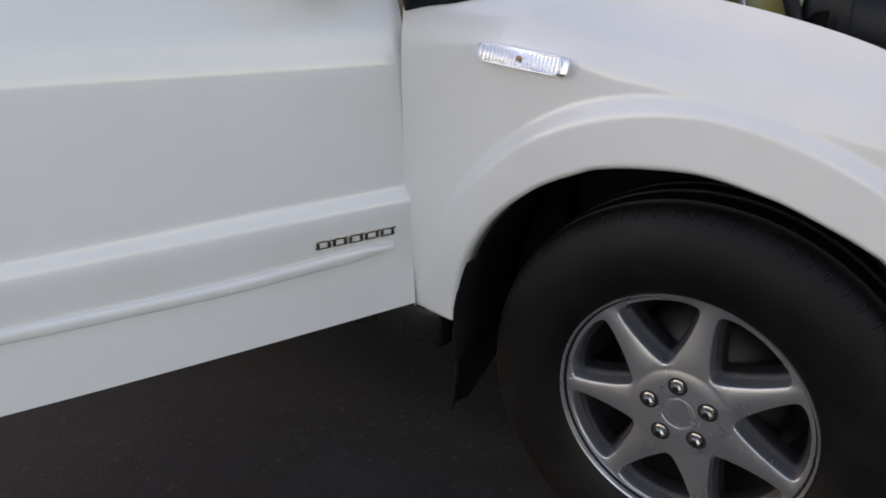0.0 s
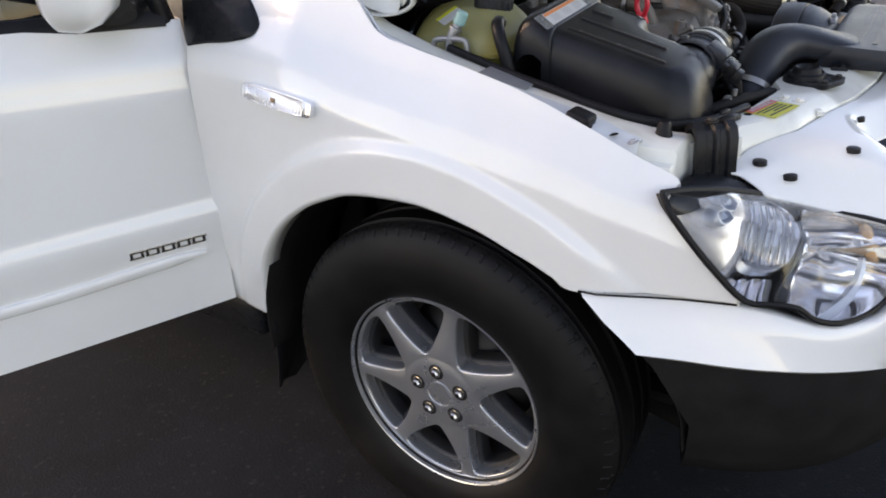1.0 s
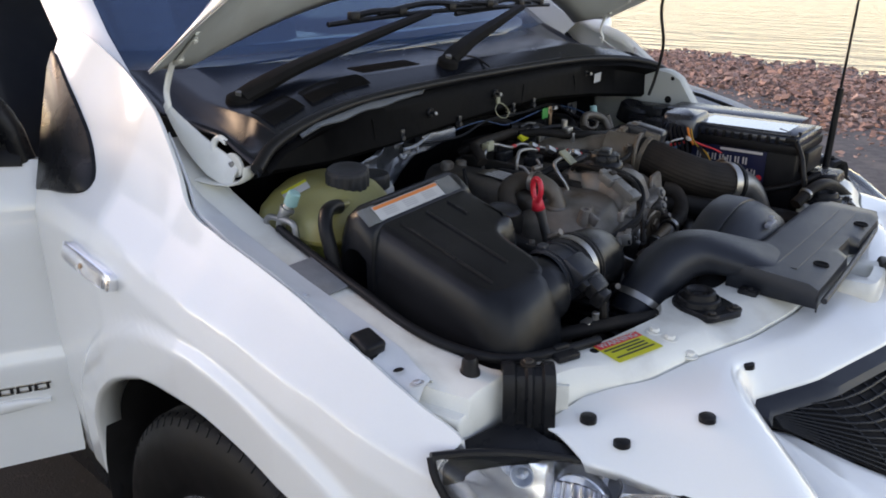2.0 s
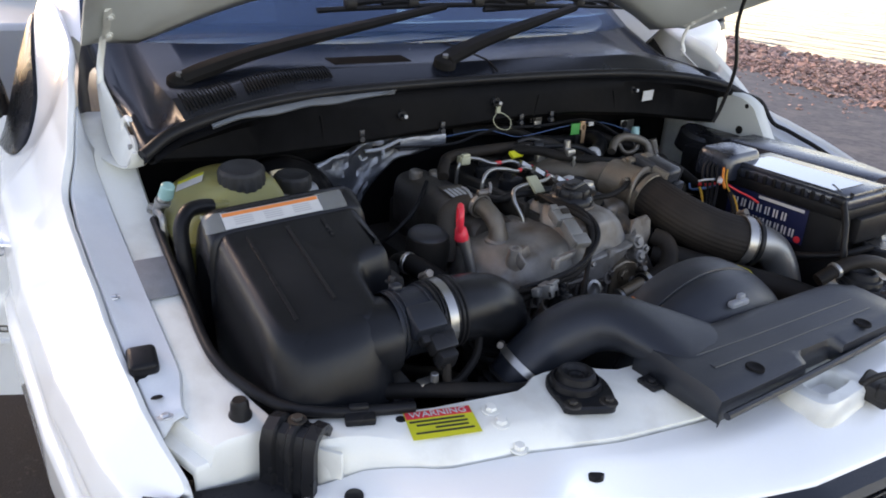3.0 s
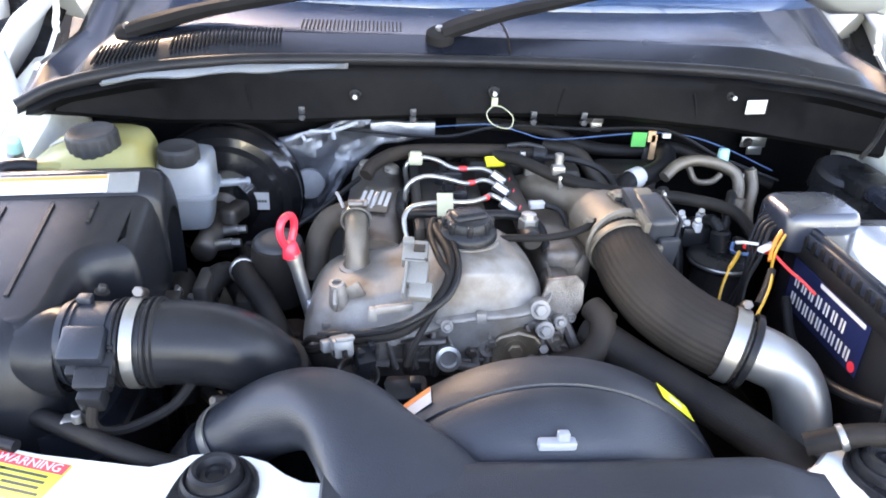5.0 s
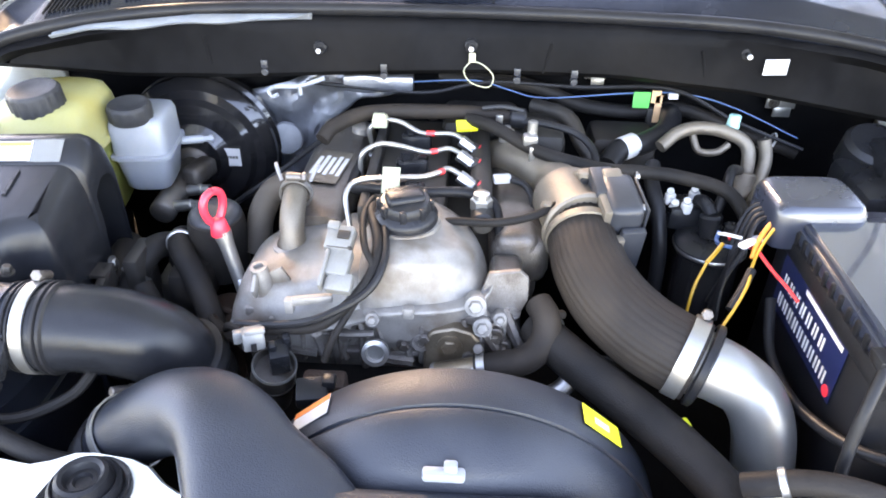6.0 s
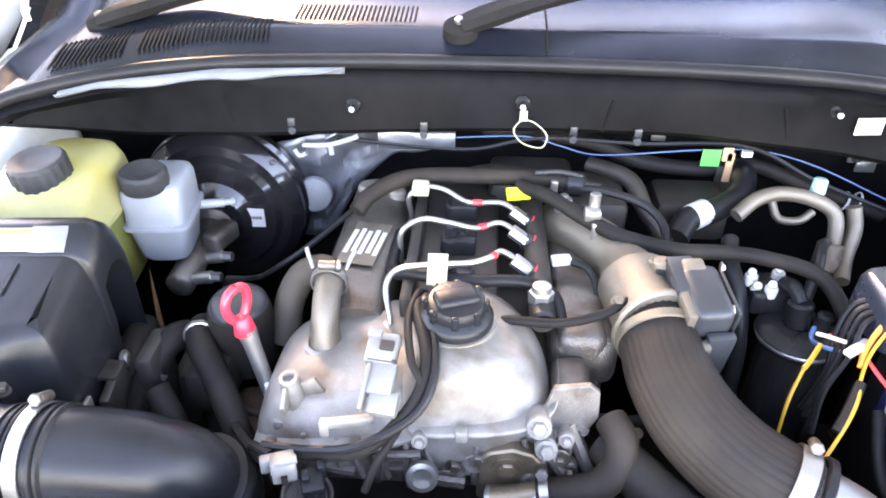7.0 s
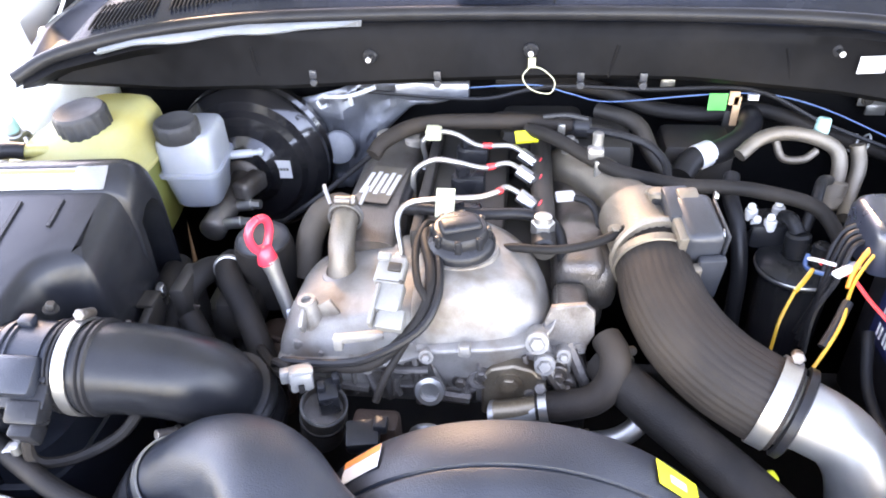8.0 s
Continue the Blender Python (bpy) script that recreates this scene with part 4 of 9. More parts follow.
for i in range(61):
    y = -0.545 + 1.09 * i / 60
    a = abs(y)
    x0, z0 = plan_x(y) - 0.012, table(TOPZ, -a) - 0.002
    g = min(60, max(0, round((y + 0.415) / 0.83 * 60)))
    if a < 0.41:
        q = Vector(grille_rows[g][-1])
        x1, z1 = q.x, q.z - 0.004
    else:
        x1, z1 = nose_front(y)[0], nose_front(y)[1] - 0.012
    surround.append([(x0 + (x1 - x0) * t, y, z0 + (z1 - z0) * t + 0.012 * math.sin(math.pi * t)) for t in (0, 0.15, 0.4, 0.6, 0.85, 1.0)])
part("grille_surround", grid(surround), white_paint, bumper, solid=0.003, angle=60)

# headlamp: outline on the curved corner of the nose, from the rear corner along the top
LAMP = [(0.398, -0.846, 0.833), (0.43, -0.792, 0.823), (0.475, -0.722, 0.800), (0.525, -0.660, 0.772), (0.60, -0.622, 0.748), (0.68, -0.592, 0.727), (0.764, -0.562, 0.704),
        (0.735, -0.592, 0.688), (0.705, -0.622, 0.668), (0.700, -0.650, 0.645), (0.680, -0.700, 0.632), (0.645, -0.745, 0.627), (0.612, -0.772, 0.640), (0.590, -0.788, 0.662),
        (0.556, -0.805, 0.669), (0.523, -0.821, 0.674), (0.485, -0.836, 0.715), (0.445, -0.847, 0.765), (0.412, -0.852, 0.810)]


def headlamp(turn):
    fl = flipped if turn else (lambda s: s)
    ring = smooth_line([(x + 0.006, y, z + 0.004) for x, y, z in LAMP + LAMP[:1]], 3)[:-1]
    c = Vector((0.581, -0.725, 0.729))
    out = Vector((0.62, -0.62, 0.45)).normalized()
    lamp_at = lambda k, h: [c + (p - c) * k + out * h for p in ring]
    lamp = part("headlamp", fl(loft([lamp_at(1.0, -0.09), lamp_at(1.0, -0.03), lamp_at(0.99, -0.006)], caps=False)), black_plastic, car, "clear headlamp with chrome reflectors inside", solid=0.003)
    part("seal", fl(tube([*lamp_at(0.995, 0.0), lamp_at(0.995, 0.0)[0]], 0.0055, 8, 1)), rubber, lamp)
    part("lens", fl(loft([lamp_at(0.985, 0.0), lamp_at(0.93, 0.012), lamp_at(0.75, 0.026), lamp_at(0.45, 0.036), lamp_at(0.12, 0.040), lamp_at(0.01, 0.040)], caps=False)), lamp_glass, lamp, "clear moulded headlamp lens", angle=60).visible_shadow = False
    part("bezel", fl(loft([lamp_at(0.985, -0.008), lamp_at(0.95, -0.014), lamp_at(0.91, -0.022), lamp_at(0.90, -0.088), lamp_at(0.5, -0.094), lamp_at(0.02, -0.096)], caps=False)), silver_reflector, lamp, "bright chrome headlamp bezel", angle=25)
    along = Vector((0.771, 0.581, -0.261))
    up = out.cross(along)
    at = lambda u, v, h: c + along * u + up * v + out * h
    # main reflector: a hollow cut into level bands
    bands = []
    for k in range(5):
        v0 = 0.010 - 0.0225 * k
        strip_rows = []
        for i in range(17):
            u = 0.004 + 0.180 * i / 16
            hollow = -0.070 + 0.050 * ((u - 0.085) / 0.10) ** 2
            strip_rows.append([at(u, v0 - 0.0225 * q, hollow + 0.010 * ((v0 - 0.011 + 0.045) / 0.055) ** 2 + (0.0055 if k % 2 else 0.0035) * math.sin(math.pi * q) + (0.004 * q if k % 2 else -0.003 * q)) for q in (0.0, 0.25, 0.5, 0.75, 1.0)])
        bands.append(grid(strip_rows))
    part("reflector", fl(join(*bands)), silver_reflector, lamp, "hollow chrome reflector cut into level bands", solid=0.001, angle=35)
    part("indicator_reflector", fl(grid([[at(-0.002 + 0.212 * i / 14, 0.014 + 0.045 * q, -0.062 + 0.040 * ((i / 14 - 0.5) * 2) ** 2 + 0.018 * q) for q in (0.0, 0.3, 0.6, 1.0)] for i in range(15)])), warm_reflector, lamp, "dull amber-tinted indicator reflector", solid=0.001, angle=40)
    part("indicator_bulb", fl(lathe([(0.0, 0.020), (0.008, 0.016), (0.0105, 0.0), (0.0105, -0.02)], at(0.118, 0.018, -0.035), (out - along * 0.5).normalized(), 16)), amber, lamp, "amber indicator bulb")
    part("divider", fl(loft([[at(u + o, v, -0.085), at(u + o, v, -0.022 - 0.20 * abs(v + 0.005)), at(u + o + 0.004, v, -0.024 - 0.20 * abs(v + 0.005)), at(u + o + 0.004, v, -0.085)] for u, v, o in ((0.004, 0.058, 0), (-0.002, 0.03, 0), (-0.006, 0.0, 0), (-0.010, -0.03, 0), (-0.018, -0.055, 0), (-0.028, -0.080, 0))])), dark_grey_plastic, lamp, angle=50)
    part("lens_blade", fl(loft([[at(u, v, -0.034), at(u + 0.003, v, -0.018), at(u + 0.003 + w, v - w * 0.5, -0.018), at(u + w, v - w * 0.5, -0.034)] for u, v, w in ((0.094, 0.008, 0.005), (0.093, -0.012, 0.006), (0.086, -0.035, 0.007), (0.072, -0.055, 0.010), (0.052, -0.072, 0.012), (0.034, -0.084, 0.012))])), lamp_grey, lamp, "pale curved blade across the reflector", angle=50)
    # small reflector, with a bulb shield in it
    low = (out - along * 0.35 + up * 0.05).normalized()
    cc = at(-0.040, 0.008, -0.050)
    part("small_reflector", fl(lathe([(0.0, -0.030), (0.016, -0.028), (0.028, -0.016), (0.036, 0.002), (0.0385, 0.008), (0.0405, 0.006), (0.0405, -0.02)], cc, low, 32)), silver_reflector, lamp, "chrome reflector bowl", angle=40)
    part("fluted_lens", fl(join(*[loft([rounded(cc + low * (0.020 + 0.004 * math.cos(i - 2.5)) + along * (-0.030 + 0.012 * i) + up * v, 0.0055, 0.004, along, low, 2.4, 10) for v in (-0.036 + 0.003 * abs(i - 2.5), 0.0, 0.036 - 0.003 * abs(i - 2.5))]) for i in range(6)])), lamp_glass, lamp, "clear upright lens flutes", angle=60).visible_shadow = False
    part("bulb_shield", fl(join(lathe([(0.0, 0.016), (0.009, 0.013), (0.013, 0.004), (0.012, -0.012)], cc, low, 16), lathe([(0.006, -0.01), (0.006, -0.03)], cc, low, 10))), lamp_grey, lamp)
    part("rear_reflector", fl(grid([[at(-0.200 + 0.120 * i / 10, 0.056 - 0.105 * q * (0.30 + 0.070 * i), -0.046 + 0.014 * math.sin(math.pi * q) + 0.010 * math.cos(i * 0.32)) for q in (0.0, 0.2, 0.4, 0.6, 0.8, 1.0)] for i in range(11)])), silver_reflector, lamp, "smooth chrome panel", solid=0.001, angle=50)
    facets = []
    for i in range(6):
        u0, u1 = -0.118 + 0.0155 * i, -0.1035 + 0.0155 * i
        low_v = lambda u: table([(-0.118, -0.050), (-0.09, -0.072), (-0.055, -0.078), (-0.025, -0.078)], u)
        facets.append(loft([[at(u0, -0.042, -0.052), at(u0, -0.042, -0.036), at(u0, low_v(u0), -0.026), at(u0, low_v(u0), -0.052)], [at(u1, -0.042, -0.052), at(u1, -0.042, -0.044), at(u1, low_v(u1), -0.037), at(u1, low_v(u1), -0.052)]]))
    part("lower_facet", fl(join(*facets)), silver_reflector, lamp, "chrome facets along the lower edge", angle=20)
    for du, dv, r in ((-0.122, 0.036, 0.013),):
        part("side_lamp", fl(join(lathe([(0.0, -0.008), (r * 0.7, -0.005), (r, 0.006), (r * 1.12, 0.006), (r * 1.12, -0.01)], at(du, dv, -0.026), out, 20), lathe([(0.0, 0.012), (r * 0.28, 0.008), (r * 0.3, -0.01)], at(du, dv, -0.026), out, 12))), lamp_grey, lamp)
    part("upper_shroud", fl(loft([[(0.36, -0.80, 0.812), (0.40, -0.80, 0.824), (0.42, -0.70, 0.822), (0.40, -0.69, 0.80)], [(0.40, -0.83, 0.806), (0.44, -0.79, 0.816), (0.47, -0.70, 0.812), (0.43, -0.69, 0.785)], [(0.42, -0.83, 0.80), (0.50, -0.70, 0.795), (0.53, -0.65, 0.78), (0.45, -0.66, 0.78)]])), black_plastic, lamp, "black plastic lamp shroud")


headlamp(False)
headlamp(True)

# ---- engine bay sheet metal ----
APRON_Z = [(-0.30, 1.10), (-0.22, 1.06), (-0.15, 1.02), (-0.05, 0.985), (0.106, 0.942), (0.25, 0.908), (0.36, 0.878), (0.45, 0.860)]


def apron_shape():
    rows = []
    for i in range(36):
        x = -0.28 + 0.675 * i / 35
        z = table(APRON_Z, x)
        ye = table([(-0.3, -0.70), (-0.05, -0.712), (0.1, -0.720), (0.3, -0.718), (0.38, -0.690), (0.46, -0.62)], x)
        yo = side_y(x, z - 0.005 + 0.025 * smooth((0.2 - x) / 0.2)) + 0.007
        yo = max(yo, -0.838)
        wall = max(0.42, HUB[1] + math.sqrt(max(0.0, 0.46 ** 2 - x * x)))
        wall = min(wall, z - 0.07)
        rows.append([(x, yo, z - 0.03), (x, yo + 0.004, z - 0.022), (x, yo + 0.018, z - 0.020), (x, yo + 0.024, z - 0.002), (x, yo + 0.040, z + 0.002), (x, ye - 0.015, z),
                     (x, ye - 0.004, z - 0.002), (x, ye, z - 0.010), (x, ye + 0.004, z - 0.06), (x, ye + 0.012, max(0.74, wall) + 0.0), (x, ye + 0.030, wall)])
    rows.append([(x + 0.003, y, z - 0.006) for x, y, z in rows[-1]])
    rows.append([(x + 0.006, y, max(0.70, z - 0.11)) for x, y, z in rows[-1]])
    return grid(rows)


right_apron = part("inner_fender", apron_shape(), bay_paint, car, "white painted inner fender panel", solid=0.002, angle=45)
left_apron = part("inner_fender", flipped(apron_shape()), bay_paint, car, solid=0.002, angle=45)


FENDER_EDGE = [(-0.235, 1.155), (-0.152, 1.088), (-0.086, 1.03), (0.0, 1.006), (0.10, 0.981), (0.20, 0.949), (0.29, 0.908), (0.36, 0.871)]


def fender_strip():
    """The bolted flange that runs along the inner edge of the fender."""
    rows = []
    for i in range(36):
        x = -0.20 + 0.55 * i / 35
        ze = table(FENDER_EDGE, x) - 0.007
        yo = side_y(x, ze + 0.007) + 0.010
        zi = table(APRON_Z, x) + 0.006
        yi = max(yo + 0.018, -0.768 - 0.012 * smooth((x - 0.28) / 0.06))
        rows.append([(x, yo, ze - 0.004), (x, yo + 0.003, ze), (x, yo + (yi - yo) * 0.45, ze + (zi - ze) * 0.7 + 0.002), (x, yi - 0.003, zi + 0.001), (x, yi, zi - 0.004)])
    return grid(rows)


strip = part("fender_flange", fender_strip(), flange_paint, right_apron, "pale grey painted fender flange", solid=0.0025)
part("fender_flange", flipped(fender_strip()), flange_paint, left_apron, solid=0.0025)
for sg, ap in ((-1, right_apron), (1, left_apron)):
    part("sound_pad", box((0.106, sg * 0.752, 0.9475), (0.085, 0.056, 0.004), 0.0015, (0, 15.5, 0)), grey_pad, ap, "grey foam pad")
    part("buffer", moved(join(box((0, 0, 0), (0.040, 0.034, 0.022), 0.007, seg=3), box((0, 0, -0.008), (0.046, 0.040, 0.008), 0.003)), pose(0.263, sg * 0.805, 0.917, 0, 15, sg * 6)), rubber, ap, "black rubber bonnet buffer")
    part("bump_stop", lathe([(0.0, 0.026), (0.008, 0.0255), (0.0105, 0.021), (0.0112, 0.010), (0.0132, 0.007), (0.0138, 0.0)], (0.365, sg * 0.725, 0.874), (0, 0, 1), 22), rubber, ap, "black rubber bump stop")
    part("flange_hole", join(lathe([(0.0, 0.0015), (0.0058, 0.001), (0.007, 0.0)], (0.315, sg * 0.803, 0.8975), (-0.25, 0, 1), 14)), liner_black, ap)
    part("flange_bolt", bolt((0.345, sg * 0.802, 0.8885), (-0.25, 0, 1), 0.006, 0.003), galvanised, ap)
    part("flange_bolt", bolt((0.15, sg * 0.812, 0.9500), (-0.25, 0, 1), 0.006, 0.003), galvanised, ap)
    # lamp bracket
    wide, face = Vector((0.77, sg * -0.64, 0)), Vector((0.64, sg * 0.77, 0))
    top = Vector((0.431, sg * 0.689, 0.884))
    path = [top + face * d + Vector((0, 0, h)) for d, h in ((-0.030, -0.012), (-0.022, 0.0), (-0.008, 0.004), (0.004, -0.001), (0.010, -0.014), (0.012, -0.05), (0.016, -0.098))]
    brk = []
    for k, p in enumerate(path):
        t = (path[min(k + 1, 6)] - path[max(k - 1, 0)]).normalized()
        nrm = wide.cross(t) * sg
        w = 0.033
        brk.append([p + wide * (w * (2 * q - 1)) + nrm * h for q, h in ((0.0, -0.005), (0.0, 0.005), (0.22, 0.006), (0.27, 0.001), (0.42, 0.001), (0.47, 0.006), (0.55, 0.006), (0.60, 0.001), (0.74, 0.001), (0.79, 0.006), (1.0, 0.005), (1.0, -0.005))])
    part("lamp_bracket", loft(brk), black_plastic, ap, "black ribbed plastic lamp bracket", angle=30)
    part("lamp_panel", moved(box((0, 0, 0), (0.100, 0.085, 0.006), 0.002), surface_frame(top + face * -0.014 + wide * 0.004 + Vector((0, 0, -0.066)), wide, (0, 0, 1))), bay_paint, ap, "white painted panel behind the lamp bracket")
    part("bracket_bolt", bolt(top + face * -0.012 + Vector((0, 0, 0.008)), (0, 0, 1), 0.007, 0.004), dark_iron, ap)


def hinge(sg):
    """The bonnet hinge: a curved cream bracket with hook and pressed ears."""
    sheet = []
    for x, zh, zl, yh, yl in ((-0.292, 1.150, 1.143, 0.726, 0.732), (-0.265, 1.134, 1.117, 0.724, 0.737), (-0.235, 1.119, 1.092, 0.722, 0.741), (-0.20, 1.103, 1.068, 0.720, 0.743), (-0.165, 1.090, 1.048, 0.719, 0.743), (-0.135, 1.080, 1.040, 0.718, 0.740), (-0.112, 1.064, 1.040, 0.718, 0.734)):
        sheet.append([(x, sg * yh, zh), (x, sg * (yh * 0.5 + yl * 0.5), (zh + zl) / 2 + 0.003), (x, sg * yl, zl), (x, sg * (yl - 0.004), zl - 0.002), (x, sg * (yh * 0.5 + yl * 0.5 - 0.003), (zh + zl) / 2), (x, sg * (yh - 0.004), zh - 0.001)])
    s = [loft(sheet),
         tube([(-0.185, sg * 0.742, 1.040), (-0.150, sg * 0.732, 1.037), (-0.115, sg * 0.722, 1.040), (-0.092, sg * 0.716, 1.052), (-0.086, sg * 0.714, 1.070)], 0.016, 8, 4, flat=[(1.0, 0.22)] * 5),
         tube([(-0.170, sg * 0.720, 1.078), (-0.172, sg * 0.718, 1.096), (-0.160, sg * 0.714, 1.105), (-0.146, sg * 0.711, 1.098)], 0.0055, 8, 4),
         loft([[(-0.125 + 0.024 * math.cos(t), sg * (0.716 + dy), 1.066 + 0.020 * math.sin(t)) for t in [2 * math.pi * k / 14 for k in range(14)]] for dy in (-0.0025, 0.0025)])]
    hg = part("bonnet_hinge", join(*s), bay_paint, car, "cream painted bonnet hinge bracket", bevel=0.001)
    part("hinge_arm", tube([(-0.284, sg * 0.728, 1.132), (-0.282, sg * 0.727, 1.148), (-0.288, sg * 0.724, 1.166), (-0.282, sg * 0.720, 1.19), (-0.268, sg * 0.717, 1.215), (-0.258, sg * 0.712, 1.235)], 0.0055, 10, 4, flat=[(1.0, 0.7)] * 6), bay_paint, hg)
    part("hinge_pin", cyl((-0.125, sg * 0.724, 1.068), (-0.125, sg * 0.708, 1.068), 0.005, n=12, edge=0.001), steel, hg)


hinge(-1)
hinge(1)
part("fender_seal", tube([(-0.070, 0.722, 1.070), (-0.055, 0.775, 1.052)] + [(x, -side_y(x, table(FENDER_EDGE, x)) - 0.042, table(FENDER_EDGE, x) - 0.008) for x in [-0.02 + 0.04 * k for k in range(10)]], 0.0055, 8, 4), rubber, left_apron, "black rubber seal along the fender edge")

XREAR = [(0.0, 0.500), (0.25, 0.492), (0.34, 0.480), (0.43, 0.462), (0.52, 0.445), (0.60, 0.420), (0.66, 0.390), (0.71, 0.355)]


def crossmember():
    rows = []
    for i in range(72):
        y = -0.668 + 1.336 * i / 71
        a = abs(y)
        xr, xf = table(XREAR, a), table(XFRONT, a) - 0.004
        xr -= 0.03 * math.exp(-((a - 0.33) / 0.055) ** 4)
        mid = min(xr + 0.075, xf - 0.02)
        top = 0.870 - 0.004 * smooth((a - 0.6) / 0.1)
        rows.append([(xr + 0.004, y, 0.74), (xr, y, top - 0.008), (xr + 0.006, y, top), (mid - 0.012, y, top), (mid, y, top - 0.003), (xf - 0.004, y, 0.850 - 0.02 * smooth((a - 0.55) / 0.15)), (xf, y, 0.825 - 0.02 * smooth((a - 0.55) / 0.15)), (xf - 0.006, y, 0.79)])
    return grid(rows)


cross = part("radiator_support", crossmember(), bay_paint, car, "white painted radiator support crossmember", solid=0.002, angle=40)
for x, y, z in ((0.489, -0.460, 0.871), (0.514, -0.463, 0.869), (0.543, -0.457, 0.850)):
    part("panel_bolt", bolt((x, y, z), (0.1, 0, 1), 0.0075, 0.005), bay_paint, cross)
part("panel_hole", lathe([(0.0, 0.0012), (0.006, 0.001), (0.0072, 0.0)], (0.452, -0.563, 0.8705), (0, 0, 1), 14), liner_black, cross)
warn = surface_frame((0.482, -0.525, 0.8722), (0.29, 0.957, 0), (-0.957, 0.29, 0))
wl = part("warning_label", plate(warn, 0.082, 0.052), sticker_yellow, cross, "yellow and red warning label")
part("label_header", plate(warn, 0.080, 0.0135, 0.0006, dy=0.0185, dz=0.0004), sticker_red, wl)
part("label_word", letters("WARNING", warn @ pose(0, 0.0185, 0.0009), 0.0145), paper_white, wl)
part("label_text", join(*[plate(warn, w, 0.0032, 0.0004, dx=dx, dy=dy, dz=0.0005) for w, dx, dy in ((0.050, 0.004, 0.0062), (0.020, -0.028, 0.0062), (0.062, 0.0, -0.0010), (0.040, 0.01, -0.0080), (0.070, 0.0, -0.0155))]), ink_black, wl)
for sg in (-1, 1):
    part("support_clip", join(box((0.431, sg * 0.606, 0.876), (0.026, 0.036, 0.010), 0.003, (0, 0, sg * 22)), box((0.424, sg * 0.604, 0.884), (0.010, 0.024, 0.008), 0.003, (0, 0, sg * 22))), black_plastic, cross, "small black seal clip")
    c = Vector((0.504, sg * 0.335, 0.873))
    MOUNT = [(0.031, 0.048), (0.020, 0.044), (-0.015, 0.036), (-0.036, 0.020), (-0.042, -0.002), (-0.036, -0.022), (-0.018, -0.037), (0.006, -0.040), (0.030, -0.032), (0.052, -0.018), (0.060, -0.008), (0.056, 0.006), (0.046, 0.026), (0.038, 0.042)]
    outline = smooth_line([Vector((a, b, 0)) for a, b in MOUNT + MOUNT[:1]], 3)[:-1]
    base = [[c + Vector((p.x * k, sg * p.y * k, h)) for p in outline] for h, k in ((-0.004, 1.0), (0.003, 1.0), (0.0055, 0.96), (0.0055, 0.90), (0.0045, 0.86), (0.0045, 0.5))]
    mt = part("radiator_mount", loft(base), black_plastic, cross, "black radiator mount with rubber bush", angle=40)
    part("bush", lathe([(0.034, 0.0), (0.032, 0.008), (0.029, 0.0105), (0.0265, 0.008), (0.025, 0.012), (0.0235, 0.018), (0.020, 0.020), (0.0165, 0.018), (0.0135, 0.012), (0.009, 0.0125), (0.007, 0.009), (0.0, 0.009)], c + Vector((-0.003, 0, 0.004)), (0, 0, 1), 40), rubber, mt, angle=30)
    for a, b in ((0.032, 0.036), (0.049, -0.008)):
        part("mount_bolt", join(lathe([(0.0115, 0.0), (0.0105, 0.002), (0.0085, 0.002)], c + Vector((a, sg * b, 0.0045)), (0, 0, 1), 20), bolt(c + Vector((a, sg * b, 0.005)), (0, 0, 1), 0.0060, 0.004)), dark_iron, mt)
lp = part("latch_plate", loft([rounded((0.652, -0.018, z), a, b, (1, 0.08, 0), (-0.08, 1, 0), 4.0, 28) for z, a, b in ((0.835, 0.042, 0.066), (0.862, 0.040, 0.063), (0.868, 0.036, 0.060), (0.869, 0.020, 0.038), (0.865, 0.017, 0.034), (0.842, 0.016, 0.033))], caps=False), bay_paint, cross, "white painted latch housing with a slot", angle=50)
part("slot_floor", box((0.652, -0.018, 0.838), (0.05, 0.09, 0.006), 0.001), liner_black, lp)
part("bonnet_latch", join(box((0.690, 0.045, 0.858), (0.045, 0.050, 0.026), 0.006, (0, 12, 15)), box((0.706, 0.030, 0.866), (0.018, 0.022, 0.020), 0.004, (0, 0, 20)), tube([(0.682, 0.02, 0.868), (0.694, 0.03, 0.886), (0.700, 0.055, 0.884), (0.692, 0.07, 0.866)], 0.0042, 8, 4)), dark_iron, cross, "dark greasy bonnet latch", bevel=0.001)
part("front_seal", tube([(-0.02, -0.718, 0.984), (0.10, -0.722, 0.950), (0.18, -0.725, 0.931), (0.236, -0.727, 0.916), (0.278, -0.725, 0.906), (0.316, -0.713, 0.895), (0.367, -0.684, 0.882), (0.402, -0.646, 0.879), (0.425, -0.60, 0.878), (0.445, -0.54, 0.876)], 0.0068, 10, 6), rubber, cross, "black rubber edge seal")

# floor and walls of the bay
part("bay_floor", box((0.12, 0, 0.36), (0.95, 1.40, 0.02)), liner_black, car, "dark underbody tray")
part("radiator", join(box((0.545, 0, 0.62), (0.045, 0.66, 0.46), 0.006), box((0.535, 0, 0.838), (0.05, 0.62, 0.035), 0.008)), liner_black, car, "black radiator core")

# firewall with its cowl
SEAL = [(-0.715, -0.067, 1.068), (-0.66, -0.092, 1.093), (-0.55, -0.126, 1.112), (-0.40, -0.158, 1.122), (-0.20, -0.172, 1.125), (0.0, -0.174, 1.126)]


def seal_at(y):
    q = -abs(y)
    return table([(a, b) for a, b, c in SEAL], q), table([(a, c) for a, b, c in SEAL], q)


